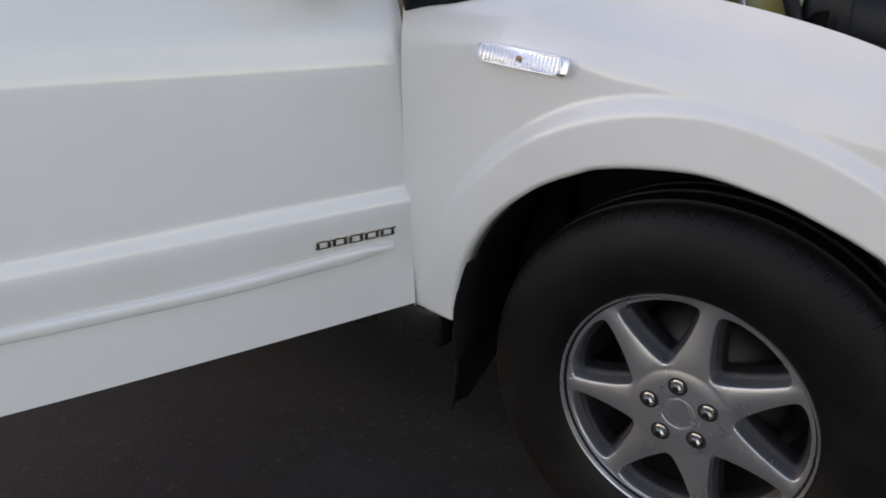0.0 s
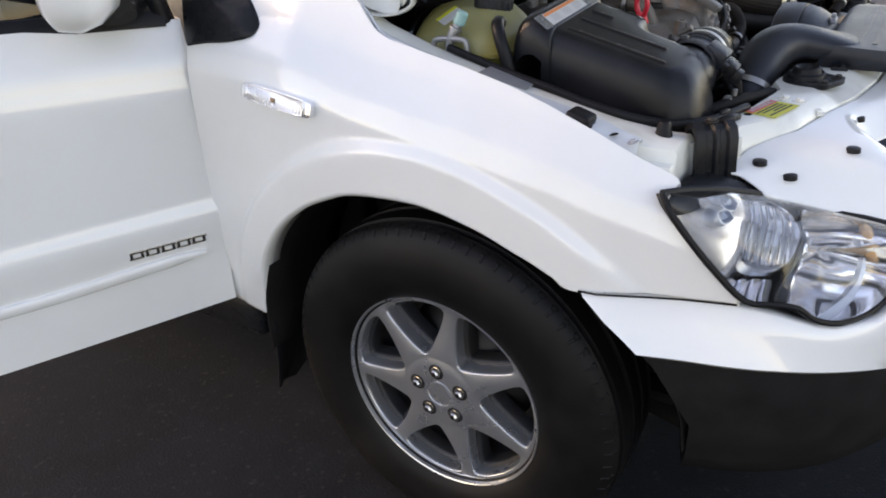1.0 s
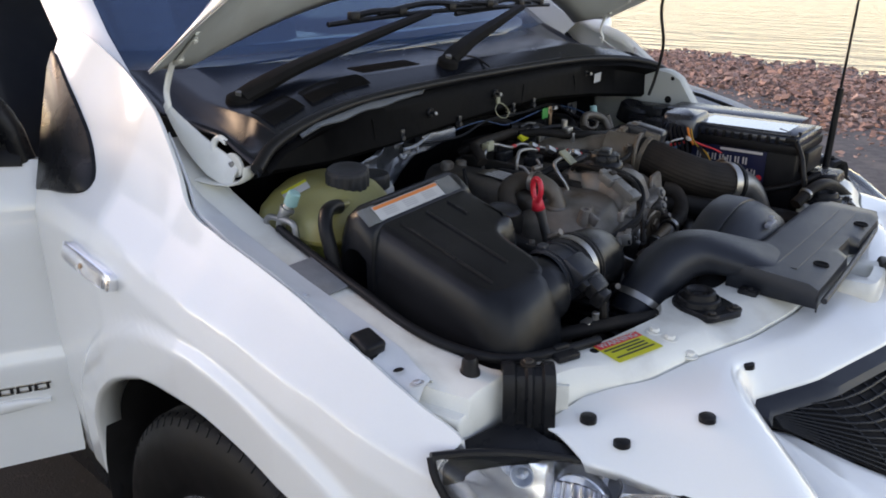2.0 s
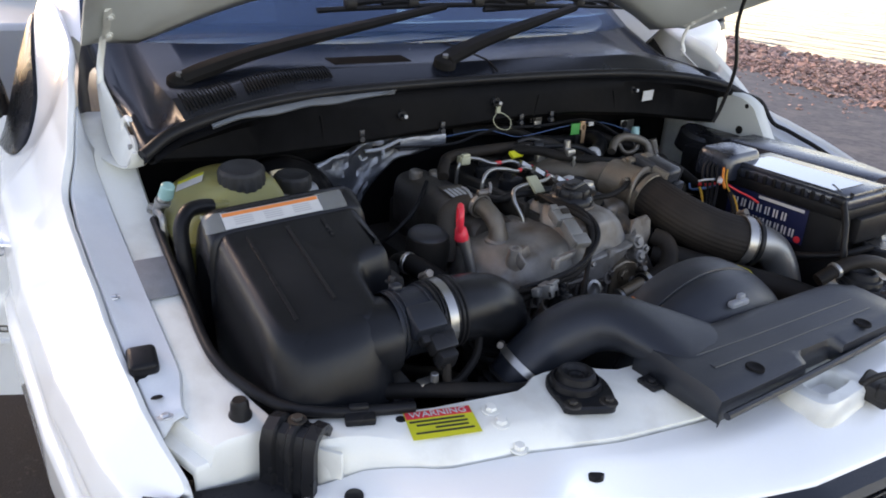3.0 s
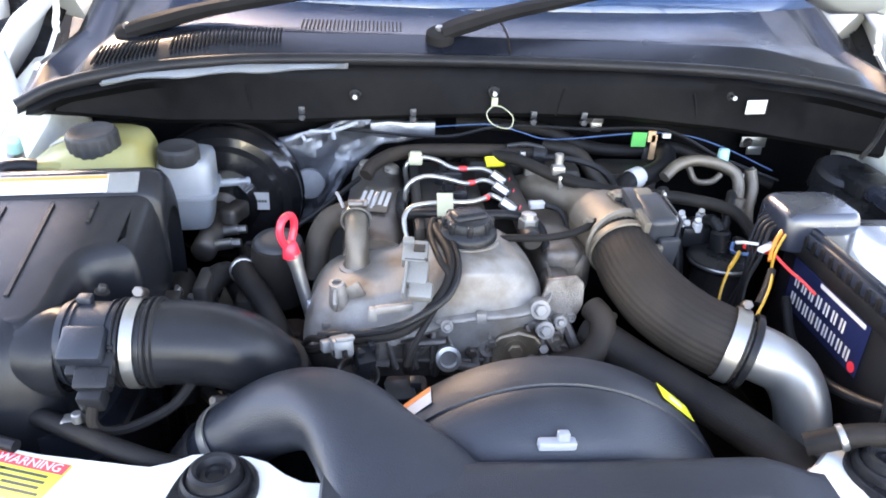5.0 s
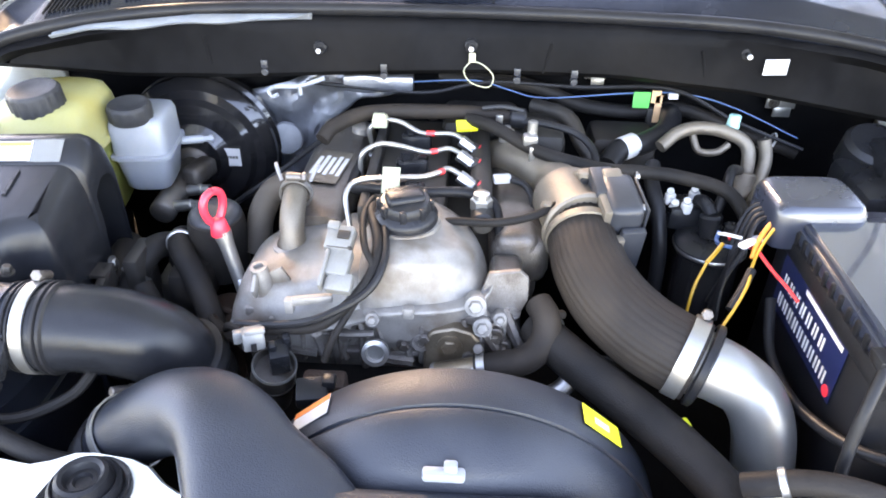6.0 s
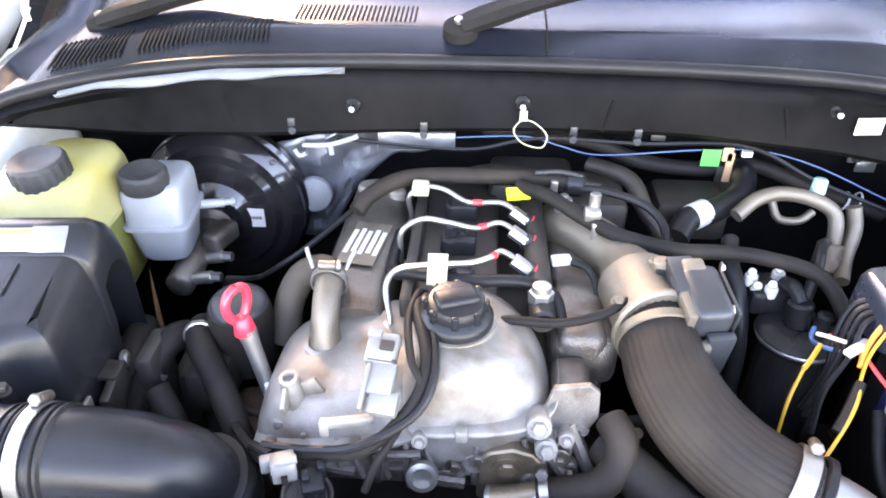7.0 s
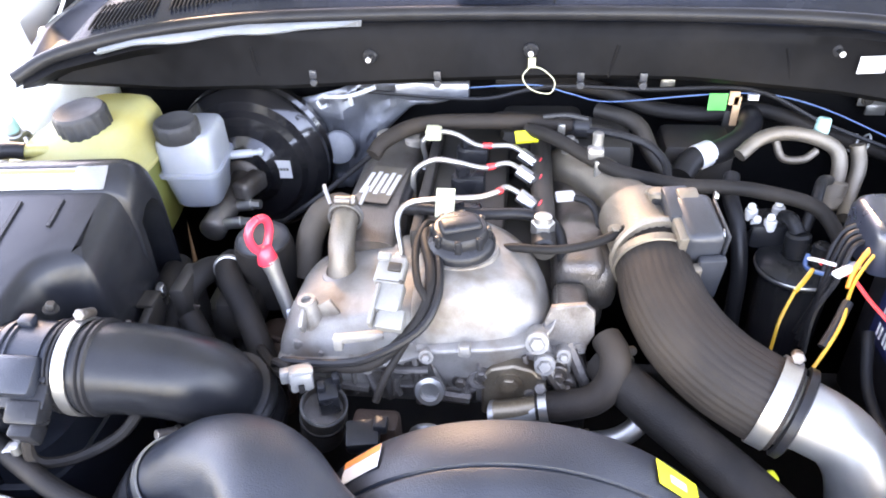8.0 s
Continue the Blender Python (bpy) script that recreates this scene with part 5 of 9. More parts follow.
ys = [-0.70 + 1.40 * i / 60 for i in range(61)]
fw = []
for y in ys:
    sx, sz = seal_at(y)
    low = table([(-0.70, 1.046), (-0.52, 1.026), (-0.36, 1.024), (-0.16, 1.034), (0.03, 1.042), (0.22, 1.041), (0.42, 1.025), (0.58, 1.005), (0.70, 0.99)], y)
    fw.append([(sx + 0.010, y, sz - 0.008), (sx + 0.018, y, sz - 0.016), (-0.150 + (sx + 0.174) * 0.5, y, sz - 0.030), (-0.150 + (sx + 0.174) * 0.5 + 0.002, y, low + 0.008), (-0.156 + (sx + 0.174) * 0.5, y, low), (-0.20, y, low - 0.002), (-0.272, y, low - 0.006), (-0.282, y, 0.98), (-0.288, y, 0.80), (-0.28, y, 0.38)])
firewall = part("firewall", grid(fw), felt_black, car, "black insulated firewall below the windscreen", solid=0.003, angle=45)
flange_rows = []
for k in range(61):
    y = -0.60 + 0.365 * k / 60
    sx, sz = seal_at(y)
    edge = table([(-0.60, 1.098), (-0.555, 1.101), (-0.486, 1.103), (-0.407, 1.107), (-0.34, 1.109), (-0.30, 1.112), (-0.26, 1.117), (-0.235, 1.1225)], y) + 0.0015 * math.sin(y * 55)
    edge = min(edge, sz - 0.002)
    flange_rows.append([(sx + 0.010, y, sz - 0.004), (sx + 0.016, y, sz - 0.010 + min(0, edge - sz + 0.012) * 0.3), (sx + 0.021, y, edge + 0.002), (sx + 0.020, y, edge)])
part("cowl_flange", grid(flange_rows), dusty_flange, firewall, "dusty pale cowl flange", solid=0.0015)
part("cowl_seal", tube([(x, y, z) for y, x, z in SEAL] + [(x, -y, z) for y, x, z in reversed(SEAL[:-1])], 0.0105, 10, 6), rubber, car, "black rubber bonnet seal along the cowl")
for y, z in ((-0.224, 1.075), (0.0, 1.085), (0.400, 1.087)):
    part("stud", join(cyl((-0.152, y, z), (-0.140, y, z), 0.010, n=14, edge=0.002), cyl((-0.142, y, z), (-0.128, y, z), 0.0035, n=10, edge=0.001)), black_plastic, firewall)
    part("stud_tip", cyl((-0.130, y, z), (-0.126, y, z), 0.0038, n=10, edge=0.001), paper_white, firewall)
for y, lean in ((-0.395, 0.006), (0.118, -0.010), (0.335, 0.012)):
    sx, sz = seal_at(y)
    fx = -0.1485 + (sx + 0.174) * 0.5
    part("panel_fold", tube([(fx, y, sz - 0.034), (fx + 0.0008, y + lean * 0.4, 1.075), (fx, y + lean, 1.046)], 0.0022, 8, 4), felt_black, firewall)
for y in (-0.31, -0.13, 0.07, 0.155):
    part("panel_fastener", join(cyl((-0.150, y, 1.036), (-0.138, y, 1.036), 0.0055, n=10, edge=0.001), box((-0.142, y, 1.048), (0.004, 0.010, 0.012), 0.001)), dark_grey_plastic, firewall)
part("firewall_sticker", plate(surface_frame((-0.132, 0.442, 1.072), (0, 1, 0.05), (0.1, -0.3, 1)), 0.034, 0.024, 0.0012), paper_white, firewall, "small white paper sticker")
tie_m = [(-0.138, 0.002, 1.066), (-0.135, -0.010, 1.050), (-0.132, 0.002, 1.033), (-0.130, 0.028, 1.028), (-0.132, 0.034, 1.045), (-0.136, 0.018, 1.060), (-0.138, 0.004, 1.064)]
part("cable_tie", join(tube(tie_m, 0.0010, 6, 4), plate(surface_frame((-0.137, 0.002, 1.070), (0, 1, 0), (0, 0, 1)), 0.010, 0.014, 0.004)), tag_cream, firewall, "white looped cable tie")


# cowl panel
def cowl_dip(y):
    """How far the cowl sinks towards its two ends."""
    return smooth((abs(y) - 0.44) / 0.14)


def screen_base(y):
    a = abs(y)
    return table([(0.0, -0.40), (0.2, -0.408), (0.4, -0.425), (0.6, -0.455), (0.72, -0.49)], a), table([(0.0, 1.168), (0.4, 1.171), (0.6, 1.176), (0.72, 1.182)], a)


rows = []
for y in [-0.715 + 1.43 * i / 110 for i in range(111)]:
    sx, sz = seal_at(y)
    bx, bz = screen_base(y)
    d = cowl_dip(y)
    hollow = 0.050 * math.exp(-((abs(y) - 0.668) / 0.024) ** 4)
    rows.append([(sx + 0.004, y, sz - 0.012), (sx - 0.002, y, sz + 0.002), (sx - 0.014, y, sz + 0.006), (sx + (bx - sx) * 0.20, y, sz + 0.006 + (bz - sz) * (0.50 - 0.24 * d) - 0.7 * hollow), (sx + (bx - sx) * 0.24, y, sz + 0.006 + (bz - sz) * (0.55 - 0.26 * d) - hollow), (sx + (bx - sx) * 0.65, y, sz + 0.004 + (bz - sz) * (0.80 - 0.36 * d) - 0.5 * hollow), (bx, y, bz), (bx - 0.03, y, bz - 0.01)])
cowl = part("cowl_panel", grid(rows), cowl_plastic, car, "dark grey plastic cowl panel with air slots", solid=0.003, angle=35)


def cowl_z(x, y):
    sx, sz = seal_at(y)
    bx, bz = screen_base(y)
    t = (sx - x) / (sx - bx)
    d = cowl_dip(y)
    return sz + table([(0.0, 0.006), (0.24, 0.006), (0.65, 0.004), (1.0, 0.0)], t) + (bz - sz) * table([(0.0, 0.0), (0.20, 0.50 - 0.24 * d), (0.24, 0.55 - 0.26 * d), (0.65, 0.80 - 0.36 * d), (1.0, 1.0)], t)


slots = []
for i in range(46):
    y = -0.625 + 0.0062 * i
    if 15 <= i <= 17:
        continue
    xa = seal_at(y)[0] - 0.030
    xb = xa - (0.062 if i < 16 else 0.042)
    slots.append(loft([[(x, y - 0.0011, cowl_z(x, y) + 0.0008), (x, y + 0.0011, cowl_z(x, y) + 0.0008), (x, y + 0.0011, cowl_z(x, y) + 0.0034), (x, y - 0.0011, cowl_z(x, y) + 0.0034)] for x in (xa, (xa + xb) / 2, xb)]))
for i in range(26):
    y = -0.315 + 0.0066 * i
    xa = -0.240
    slots.append(loft([[(x, y - 0.0011, cowl_z(x, y) + 0.0008), (x, y + 0.0011, cowl_z(x, y) + 0.0008), (x, y + 0.0011, cowl_z(x, y) + 0.0034), (x, y - 0.0011, cowl_z(x, y) + 0.0034)] for x in (xa, xa - 0.025, xa - 0.050)]))
for k, sl in enumerate(slots):
    part("air_slot", sl, liner_black, cowl)
part("cowl_joint", loft([[(x, y, cowl_z(x, 0.0) + dz) for y, dz in ((-0.0012 + 0.03, 0.0), (0.0012 + 0.03, 0.0), (0.0012 + 0.03, 0.0035), (-0.0012 + 0.03, 0.0035))] for x in [-0.184 - 0.0105 * k for k in range(21)]]), liner_black, cowl)

# windscreen, pillars, roof, cabin
GLASS_TOP_X, GLASS_TOP_Z = -1.02, 1.60
rows = []
for y in [-0.72 + 1.44 * i / 32 for i in range(33)]:
    bx, bz = screen_base(y)
    a = abs(y) / 0.72
    tx, ty, tz = GLASS_TOP_X - 0.10 * a * a, y * 0.84, GLASS_TOP_Z - 0.03 * a * a
    rows.append([(bx - 0.004 + (tx - bx) * t, y + (ty - y) * t, bz + (tz - bz) * t + 0.028 * math.sin(math.pi * t)) for t in [k / 12 for k in range(13)]])
part("windscreen", grid(rows), sky_blue_glass, car, "raked windscreen, reflected blue put into its glass colour", solid=0.004, angle=60)
part("screen_band", grid([[tuple(Vector(p) + Vector((0.0, 0, -0.006))) for p in r[:2]] for r in rows]), liner_black, car)
for sg in (-1, 1):
    pl = [[(-0.38, 0.735, 1.19), (-0.40, 0.745, 1.20), (-0.42, 0.775, 1.175), (-0.47, 0.79, 1.13), (-0.46, 0.74, 1.12)],
          [(-0.48, 0.715, 1.25), (-0.50, 0.722, 1.258), (-0.52, 0.745, 1.25), (-0.56, 0.765, 1.22), (-0.55, 0.71, 1.21)],
          [(-0.75, 0.655, 1.46), (-0.78, 0.66, 1.465), (-0.84, 0.68, 1.45), (-0.88, 0.69, 1.42), (-0.86, 0.64, 1.41)],
          [(-1.08, 0.595, 1.575), (-1.10, 0.60, 1.585), (-1.15, 0.625, 1.575), (-1.18, 0.635, 1.55), (-1.16, 0.60, 1.54)]]
    part("pillar", loft([[(x, sg * y, z) for x, y, z in ring] for ring in pl]), white_paint, car, "white windscreen pillar", angle=60)
roof_rows = []
for i in range(13):
    x = -1.05 - 1.25 * i / 12
    hh = 1.60 + 0.07 * math.sin(math.pi * min(1.0, i / 14 + 0.2))
    roof_rows.append([(x, y, hh - 0.10 * (abs(y) / 0.66) ** 3) for y in [-0.66 + 1.32 * k / 16 for k in range(17)]])
part("roof", grid(roof_rows), white_paint, car, "white roof", solid=0.02)
part("rear_body", loft([[(x, -hw, 0.42), (x, -hw - 0.02, 0.65), (x, -hw, zt), (x, -hw + 0.08, zt + 0.02), (x, hw - 0.08, zt + 0.02), (x, hw, zt), (x, hw + 0.02, 0.65), (x, hw, 0.42)] for x, hw, zt in ((-1.62, 0.88, 1.06), (-2.35, 0.89, 1.08), (-2.40, 0.89, 1.00), (-3.7, 0.88, 1.0), (-3.88, 0.82, 0.96))]), white_paint, car, "white rear body and tray", bevel=0.02)
part("cabin_back", loft([[(x, sg * y, z) for sg, y, z in ((-1, 0.86, 1.04), (-1, 0.62, 1.56), (1, 0.62, 1.56), (1, 0.86, 1.04))] for x in (-2.22, -2.32)]), white_paint, car)
for sg in (-1, 1):
    part("sill", box((-1.1, sg * 0.82, 0.37), (1.25, 0.10, 0.10), 0.02), black_plastic, car, "dark body sill", bevel=0.004)
part("dashboard", box((-0.70, 0, 0.98), (0.55, 1.32, 0.26), 0.07, (0, -8, 0), 3), dark_grey_plastic, car, "dark dashboard behind the windscreen")
part("cabin_floor", box((-1.35, 0, 0.46), (1.75, 1.55, 0.04)), liner_black, car)
for sg in (-1, 1):
    part("seat", join(box((-1.35, sg * 0.36, 0.70), (0.50, 0.50, 0.18), 0.06, seg=3), box((-1.63, sg * 0.36, 1.05), (0.16, 0.48, 0.62), 0.06, (0, -15, 0), 3), box((-1.74, sg * 0.36, 1.42), (0.09, 0.26, 0.16), 0.04, (0, -12, 0), 3)), dark_grey_plastic, car, "dark front seat")


# wipers
def wiper(pivot, joint, tip, blade_a, blade_b):
    w = part("wiper", join(lathe([(0.024, -0.01), (0.023, 0.004), (0.017, 0.009), (0.0, 0.010)], pivot, (0.3, 0, 1), 22),
                           tube([pivot + Vector((0, 0, 0.002)), pivot.lerp(joint, 0.3) + Vector((0, 0, 0.004)), joint, tip], [0.019, 0.021, 0.018, 0.012], 8, 5, flat=[(1.2, 0.7)] * 4)), liner_black, car, "black windscreen wiper arm and blade")
    part("pivot_nut", lathe([(0.0085, 0.008), (0.0085, 0.014), (0.004, 0.016), (0.0, 0.016)], pivot, (0.3, 0, 1), 6), bright_alu, w)
    way = (blade_b - blade_a)
    parts = [tube([blade_a + way * (k / 8) + Vector((0, 0, 0.006 * math.sin(math.pi * k / 8))) for k in range(9)], 0.0060, 6, 3)]
    for k in (0.12, 0.36, 0.64, 0.88):
        parts.append(box(blade_a + way * k + Vector((0, 0, 0.012)), (0.018, 0.026, 0.020), 0.004))
    for ka, kb in ((0.10, 0.38), (0.62, 0.9), (0.24, 0.76)):
        parts.append(tube([blade_a + way * ka + Vector((0, 0, 0.012)), blade_a + way * (ka + kb) / 2 + Vector((0.0, 0, 0.026 if kb - ka > 0.4 else 0.018)), blade_a + way * kb + Vector((0, 0, 0.012))], 0.0075, 6, 4))
    part("blade", join(*parts), rubber, w)


wiper(Vector((-0.261, -0.602, 1.140)), Vector((-0.275, -0.42, 1.19)), Vector((-0.33, -0.02, 1.255)), Vector((-0.36, -0.30, 1.245)), Vector((-0.34, 0.30, 1.255)))
wiper(Vector((-0.212, -0.086, cowl_z(-0.212, -0.086) + 0.010)), Vector((-0.25, 0.06, 1.20)), Vector((-0.335, 0.36, 1.25)), Vector((-0.345, 0.10, 1.246)), Vector((-0.40, 0.60, 1.245)))

# ---- open bonnet ----
HOOD_PIVOT = Vector((-0.340, 0, 1.186))
HOOD_UP = radians(44)


def hood_at(u, y, h):
    """u along the bonnet from its hinge line, h above its inner face."""
    a = abs(y) / 0.72
    h = h + 0.055 * math.sin(math.pi * min(1.0, max(0.0, u / 1.15))) - (0.03 + 0.42 * min(u, 0.6)) * a ** 5 + 0.03
    c, s = math.cos(HOOD_UP), math.sin(HOOD_UP)
    return HOOD_PIVOT + Vector((u * c - h * s, y * (1 + 0.10 * min(max(u, 0.0), 0.7)), u * s + h * c))


def hood_shape(skin):
    rows = []
    for i in range(49):
        y = -0.745 + 1.49 * i / 48
        a = abs(y) / 0.745
        u0 = 0.150 * (1 - min(1.0, a / 0.88) ** 2.2) + 0.045 * smooth((a - 0.86) / 0.14)
        u1 = 1.12 - 0.20 * a ** 3
        row = []
        for k in range(25):
            t = k / 24
            u = u0 + (u1 - u0) * t
            if skin:
                h = 0.0
            else:
                edge = min(t * (u1 - u0), (1 - t) * (u1 - u0), 0.745 - abs(y))
                h = -0.004 - 0.022 * smooth((edge - 0.02) / 0.03) + 0.018 * smooth((edge - 0.12) / 0.03) * (1.0 if (abs((y + 2) % 0.36 - 0.18) > 0.04) else 0.1)
            row.append(hood_at(u, y, h))
        rows.append(row)
    return grid(rows)


hood = part("bonnet", hood_shape(True), white_paint, car, "white bonnet propped open, pale underside", solid=0.002)
part("bonnet_inner", hood_shape(False), shaded_paint, hood, "stamped inner bonnet panel, white paint greyed with shade", solid=0.002)
for sg in (-1, 1):
    part("bonnet_rib", tube([hood_at(0.10, sg * 0.63, -0.012), hood_at(0.25, sg * 0.60, -0.016), hood_at(0.50, sg * 0.52, -0.014), hood_at(0.75, sg * 0.42, -0.012)], [0.010, 0.014, 0.014, 0.010], 10, 5, flat=[(1.0, 0.5)] * 4), shaded_paint, hood)
    part("hinge_plate", loft([[hood_at(u, sg * y, h) for y, h in ((0.698, -0.012), (0.712, -0.013), (0.715, -0.016), (0.712, -0.018), (0.698, -0.018))] for u in (0.06, 0.08, 0.16, 0.175)]), bay_paint, hood, "bolted hinge plate", angle=40)
    for u in (0.085, 0.15):
        part("hinge_bolt", bolt(hood_at(u, sg * 0.705, -0.018), (0.7, 0, -0.7), 0.005, 0.003), bay_paint, hood)
    for u, y in ((0.16, 0.52), (0.30, 0.66), (0.34, 0.46)):
        part("panel_hole", lathe([(0.0, 0.001), (0.011, 0.0008), (0.013, -0.002)], hood_at(u, sg * y, -0.010), (0.7, 0, -0.72), 16), liner_black, hood)
part("washer_hose", tube([(-0.02, 0.60, 1.36), (-0.04, 0.60, 1.25), (-0.03, 0.61, 1.15), (-0.045, 0.61, 1.06), (-0.054, 0.598, 1.012)], 0.0045, 8, 6), rubber, car, "thin black washer hose")

# painted walls of the bay between cowl and aprons
for sg, ap in ((1, left_apron),):
    rows = []
    side = 0.672 if sg > 0 else 0.718
    for i in range(13):
        x = -0.16 + (0.24 if sg > 0 else 0.11) * i / 12
        top = table([(-0.16, 1.055), (-0.10, 1.045), (-0.05, 0.985)] if sg < 0 else [(-0.16, 1.062), (-0.098, 1.074), (-0.03, 1.068), (0.0, 1.05), (0.035, 1.0), (0.06, 0.965), (0.08, 0.95)], x)
        rows.append([(x, sg * side, 0.86 + (top - 0.86) * k / 8) for k in range(9)] + [(x, sg * (side + 0.008), top + 0.004), (x, sg * (side + 0.033), top + 0.004)])
    # Same greyed paint, so this wall's shade is coloured in too.
    part("tower_wall", grid(rows), shaded_paint, ap, "cream painted bay side wall with shade in its colour", solid=0.002)
    for x, z, r in ((-0.020, 1.053, 0.005), (-0.028, 0.993, 0.009)) if sg > 0 else ((-0.11, 1.02, 0.006),):
        part("wall_hole", lathe([(0.0, 0.0012), (r, 0.001), (r * 1.15, 0.0)], (x, sg * (side - 0.0015), z), (0, -sg, 0), 16), liner_black, ap)

# ---- air filter housing ----
airbox = thing("air_filter_housing", (0.25, -0.59, 0.62), "black plastic air filter housing with ribbed lid", "air filter")


LID_PLAN = [(0.140, -0.459), (0.190, -0.459), (0.238, -0.460), (0.252, -0.464), (0.258, -0.476), (0.262, -0.498), (0.269, -0.511), (0.285, -0.516), (0.330, -0.519), (0.366, -0.523), (0.388, -0.537), (0.402, -0.565),
            (0.406, -0.605), (0.404, -0.638), (0.392, -0.666), (0.366, -0.681), (0.330, -0.685), (0.240, -0.686), (0.140, -0.687)]


def lid_z(x, y):
    """The flat sloping top of the lid."""
    return 1.0185 - 0.285 * (x - 0.155) + 0.05 * (y + 0.59)


def airbox_lid():
    ring = smooth_line([(x, y, 0) for x, y in LID_PLAN], 4)
    n = len(ring)
    normal = []
    for i in range(n):
        t = (ring[min(i + 1, n - 1)] - ring[max(i - 1, 0)]).normalized()
        normal.append(Vector((t.y, -t.x, 0)))
    rings = []
    for inset, drop in ((0.006, 0.22), (0.0, 0.10), (0.001, 0.058), (0.004, 0.032), (0.0095, 0.0125), (0.0145, 0.0045), (0.021, 0.0008), (0.028, 0.0)):
        rings_row = []
        for p, m in zip(ring, normal):
            ahead = 1 + 1.1 * smooth((p.x - 0.33) / 0.06)
            q = p + m * (inset * ahead)
            q.x = max(q.x, 0.140)
            rings_row.append(Vector((q.x, q.y, lid_z(q.x, q.y) - drop * (1 + 0.7 * smooth((p.x - 0.33) / 0.06)))))
        rings.append(rings_row)
    return loft(rings)


def lid_band():
    """The raised rear edge of the lid, which carries the label."""
    rows = []
    for y, d in ((-0.456, 0.055), (-0.4565, 0.030), (-0.460, 0.013), (-0.467, 0.004), (-0.478, 0.0), (-0.52, 0.0), (-0.58, 0.0), (-0.63, 0.0), (-0.668, 0.0), (-0.680, 0.005), (-0.687, 0.016), (-0.6905, 0.036), (-0.691, 0.06)):
        tilt = 0.05 * (y + 0.59) - d
        rows.append([(x, y, max(z + (tilt if z > 0.9 else 0), 0.80)) for x, z in ((0.086, 0.82), (0.088, 0.985), (0.091, 1.010), (0.098, 1.028), (0.110, 1.0385), (0.122, 1.0405), (0.1295, 1.0392), (0.1535, 1.0215), (0.1565, 1.0165), (0.157, 0.95))])
    return grid(rows)


lid = part("lid", airbox_lid(), lid_plastic, airbox, "smooth black plastic lid", angle=60)
part("label_ledge", lid_band(), lid_plastic, lid, "raised rear edge of the lid", angle=50)


def lid_rib(y, xa, xb):
    return loft([[(x, y - 0.0028, lid_z(x, y) - 0.004), (x, y - 0.0022, lid_z(x, y) + 0.0025), (x, y + 0.0022, lid_z(x, y) + 0.0025), (x, y + 0.0028, lid_z(x, y) - 0.004)] for x in [xa + (xb - xa) * k / 8 for k in range(9)]])


for y, xa, xb in ((-0.641, 0.170, 0.335), (-0.584, 0.168, 0.318), (-0.532, 0.166, 0.205)):
    part("lid_rib", lid_rib(y, xa, xb), black_plastic, lid)
lab = surface_frame((0.1422, -0.594, 1.0305), (0.0, 1, 0.05), (-0.80, 0, 0.59))
al = part("filter_label", plate(lab, 0.140, 0.026), paper_white, lid, "white label with an orange band")
part("clear_tape", plate(lab, 0.040, 0.030, 0.0004, dx=0.088, dy=0.0005), clear_plastic, lid, "creased clear tape over the label ends")
part("clear_tape", plate(lab, 0.034, 0.030, 0.0004, dx=-0.080, dy=0.0005), clear_plastic, lid)
part("label_band", plate(lab, 0.138, 0.0055, 0.0005, dy=0.0092, dz=0.0004), sticker_orange, al)
part("label_text", join(*[plate(lab, 0.026, 0.0016, 0.0004, dx=-0.042 + 0.042 * i, dy=0.003 - 0.0035 * j, dz=0.0004) for i in range(3) for j in range(4)]), paper_grey, al)
low = [rounded((0.25, -0.580, z), 0.148 * k, 0.098 * k, (1, 0, 0), (0, 1, 0), 5, 32) for z, k in ((0.50, 0.86), (0.60, 0.93), (0.74, 0.97), (0.785, 0.98), (0.786, 1.03), (0.80, 1.03), (0.801, 0.98), (0.84, 0.97))]
tub = part("lower_tub", loft(low), satin_plastic, airbox, "ribbed lower half of the housing")
for i in range(7):
    part("tub_rib", box((0.12 + 0.042 * i, -0.486 if i < 3 else -0.520, 0.70), (0.005, 0.02, 0.16), 0.002), satin_plastic, tub)
for i in range(4):
    part("tub_rib", box((0.397, -0.555 - 0.035 * i, 0.70), (0.02, 0.005, 0.15), 0.002), satin_plastic, tub)
part("collar", lathe([(0.0, -0.075), (0.022, -0.070), (0.040, -0.054), (0.049, -0.032), (0.0525, -0.010), (0.0525, 0.006), (0.0515, 0.0125), (0.0515, 0.0165), (0.046, 0.0175)], (0.334, -0.536, 0.914), (0, 1, 0), 40), lid_plastic, airbox, angle=50)
maf = part("flow_meter", join(lathe([(0.045, 0.0), (0.045, 0.058), (0.047, 0.060), (0.047, 0.066), (0.044, 0.067)], (0.335, -0.520, 0.925), (0, 1, 0), 36), box((0.375, -0.487, 0.945), (0.04, 0.045, 0.03), 0.005, (0, 30, 0))), satin_plastic, airbox, "black air flow meter tube", angle=40)
part("connector", join(box((0.386, -0.478, 0.931), (0.026, 0.048, 0.016), 0.003, (0, 35, 0)), box((0.397, -0.474, 0.921), (0.024, 0.036, 0.024), 0.004, (0, 40, 0)), box((0.408, -0.474, 0.906), (0.020, 0.026, 0.026), 0.004, (0, 20, 0)), *[box((0.377, -0.496 + 0.012 * k, 0.946), (0.005, 0.007, 0.008), 0.001, (0, 35, 0)) for k in range(4)]), black_plastic, maf, "dark plug connector")
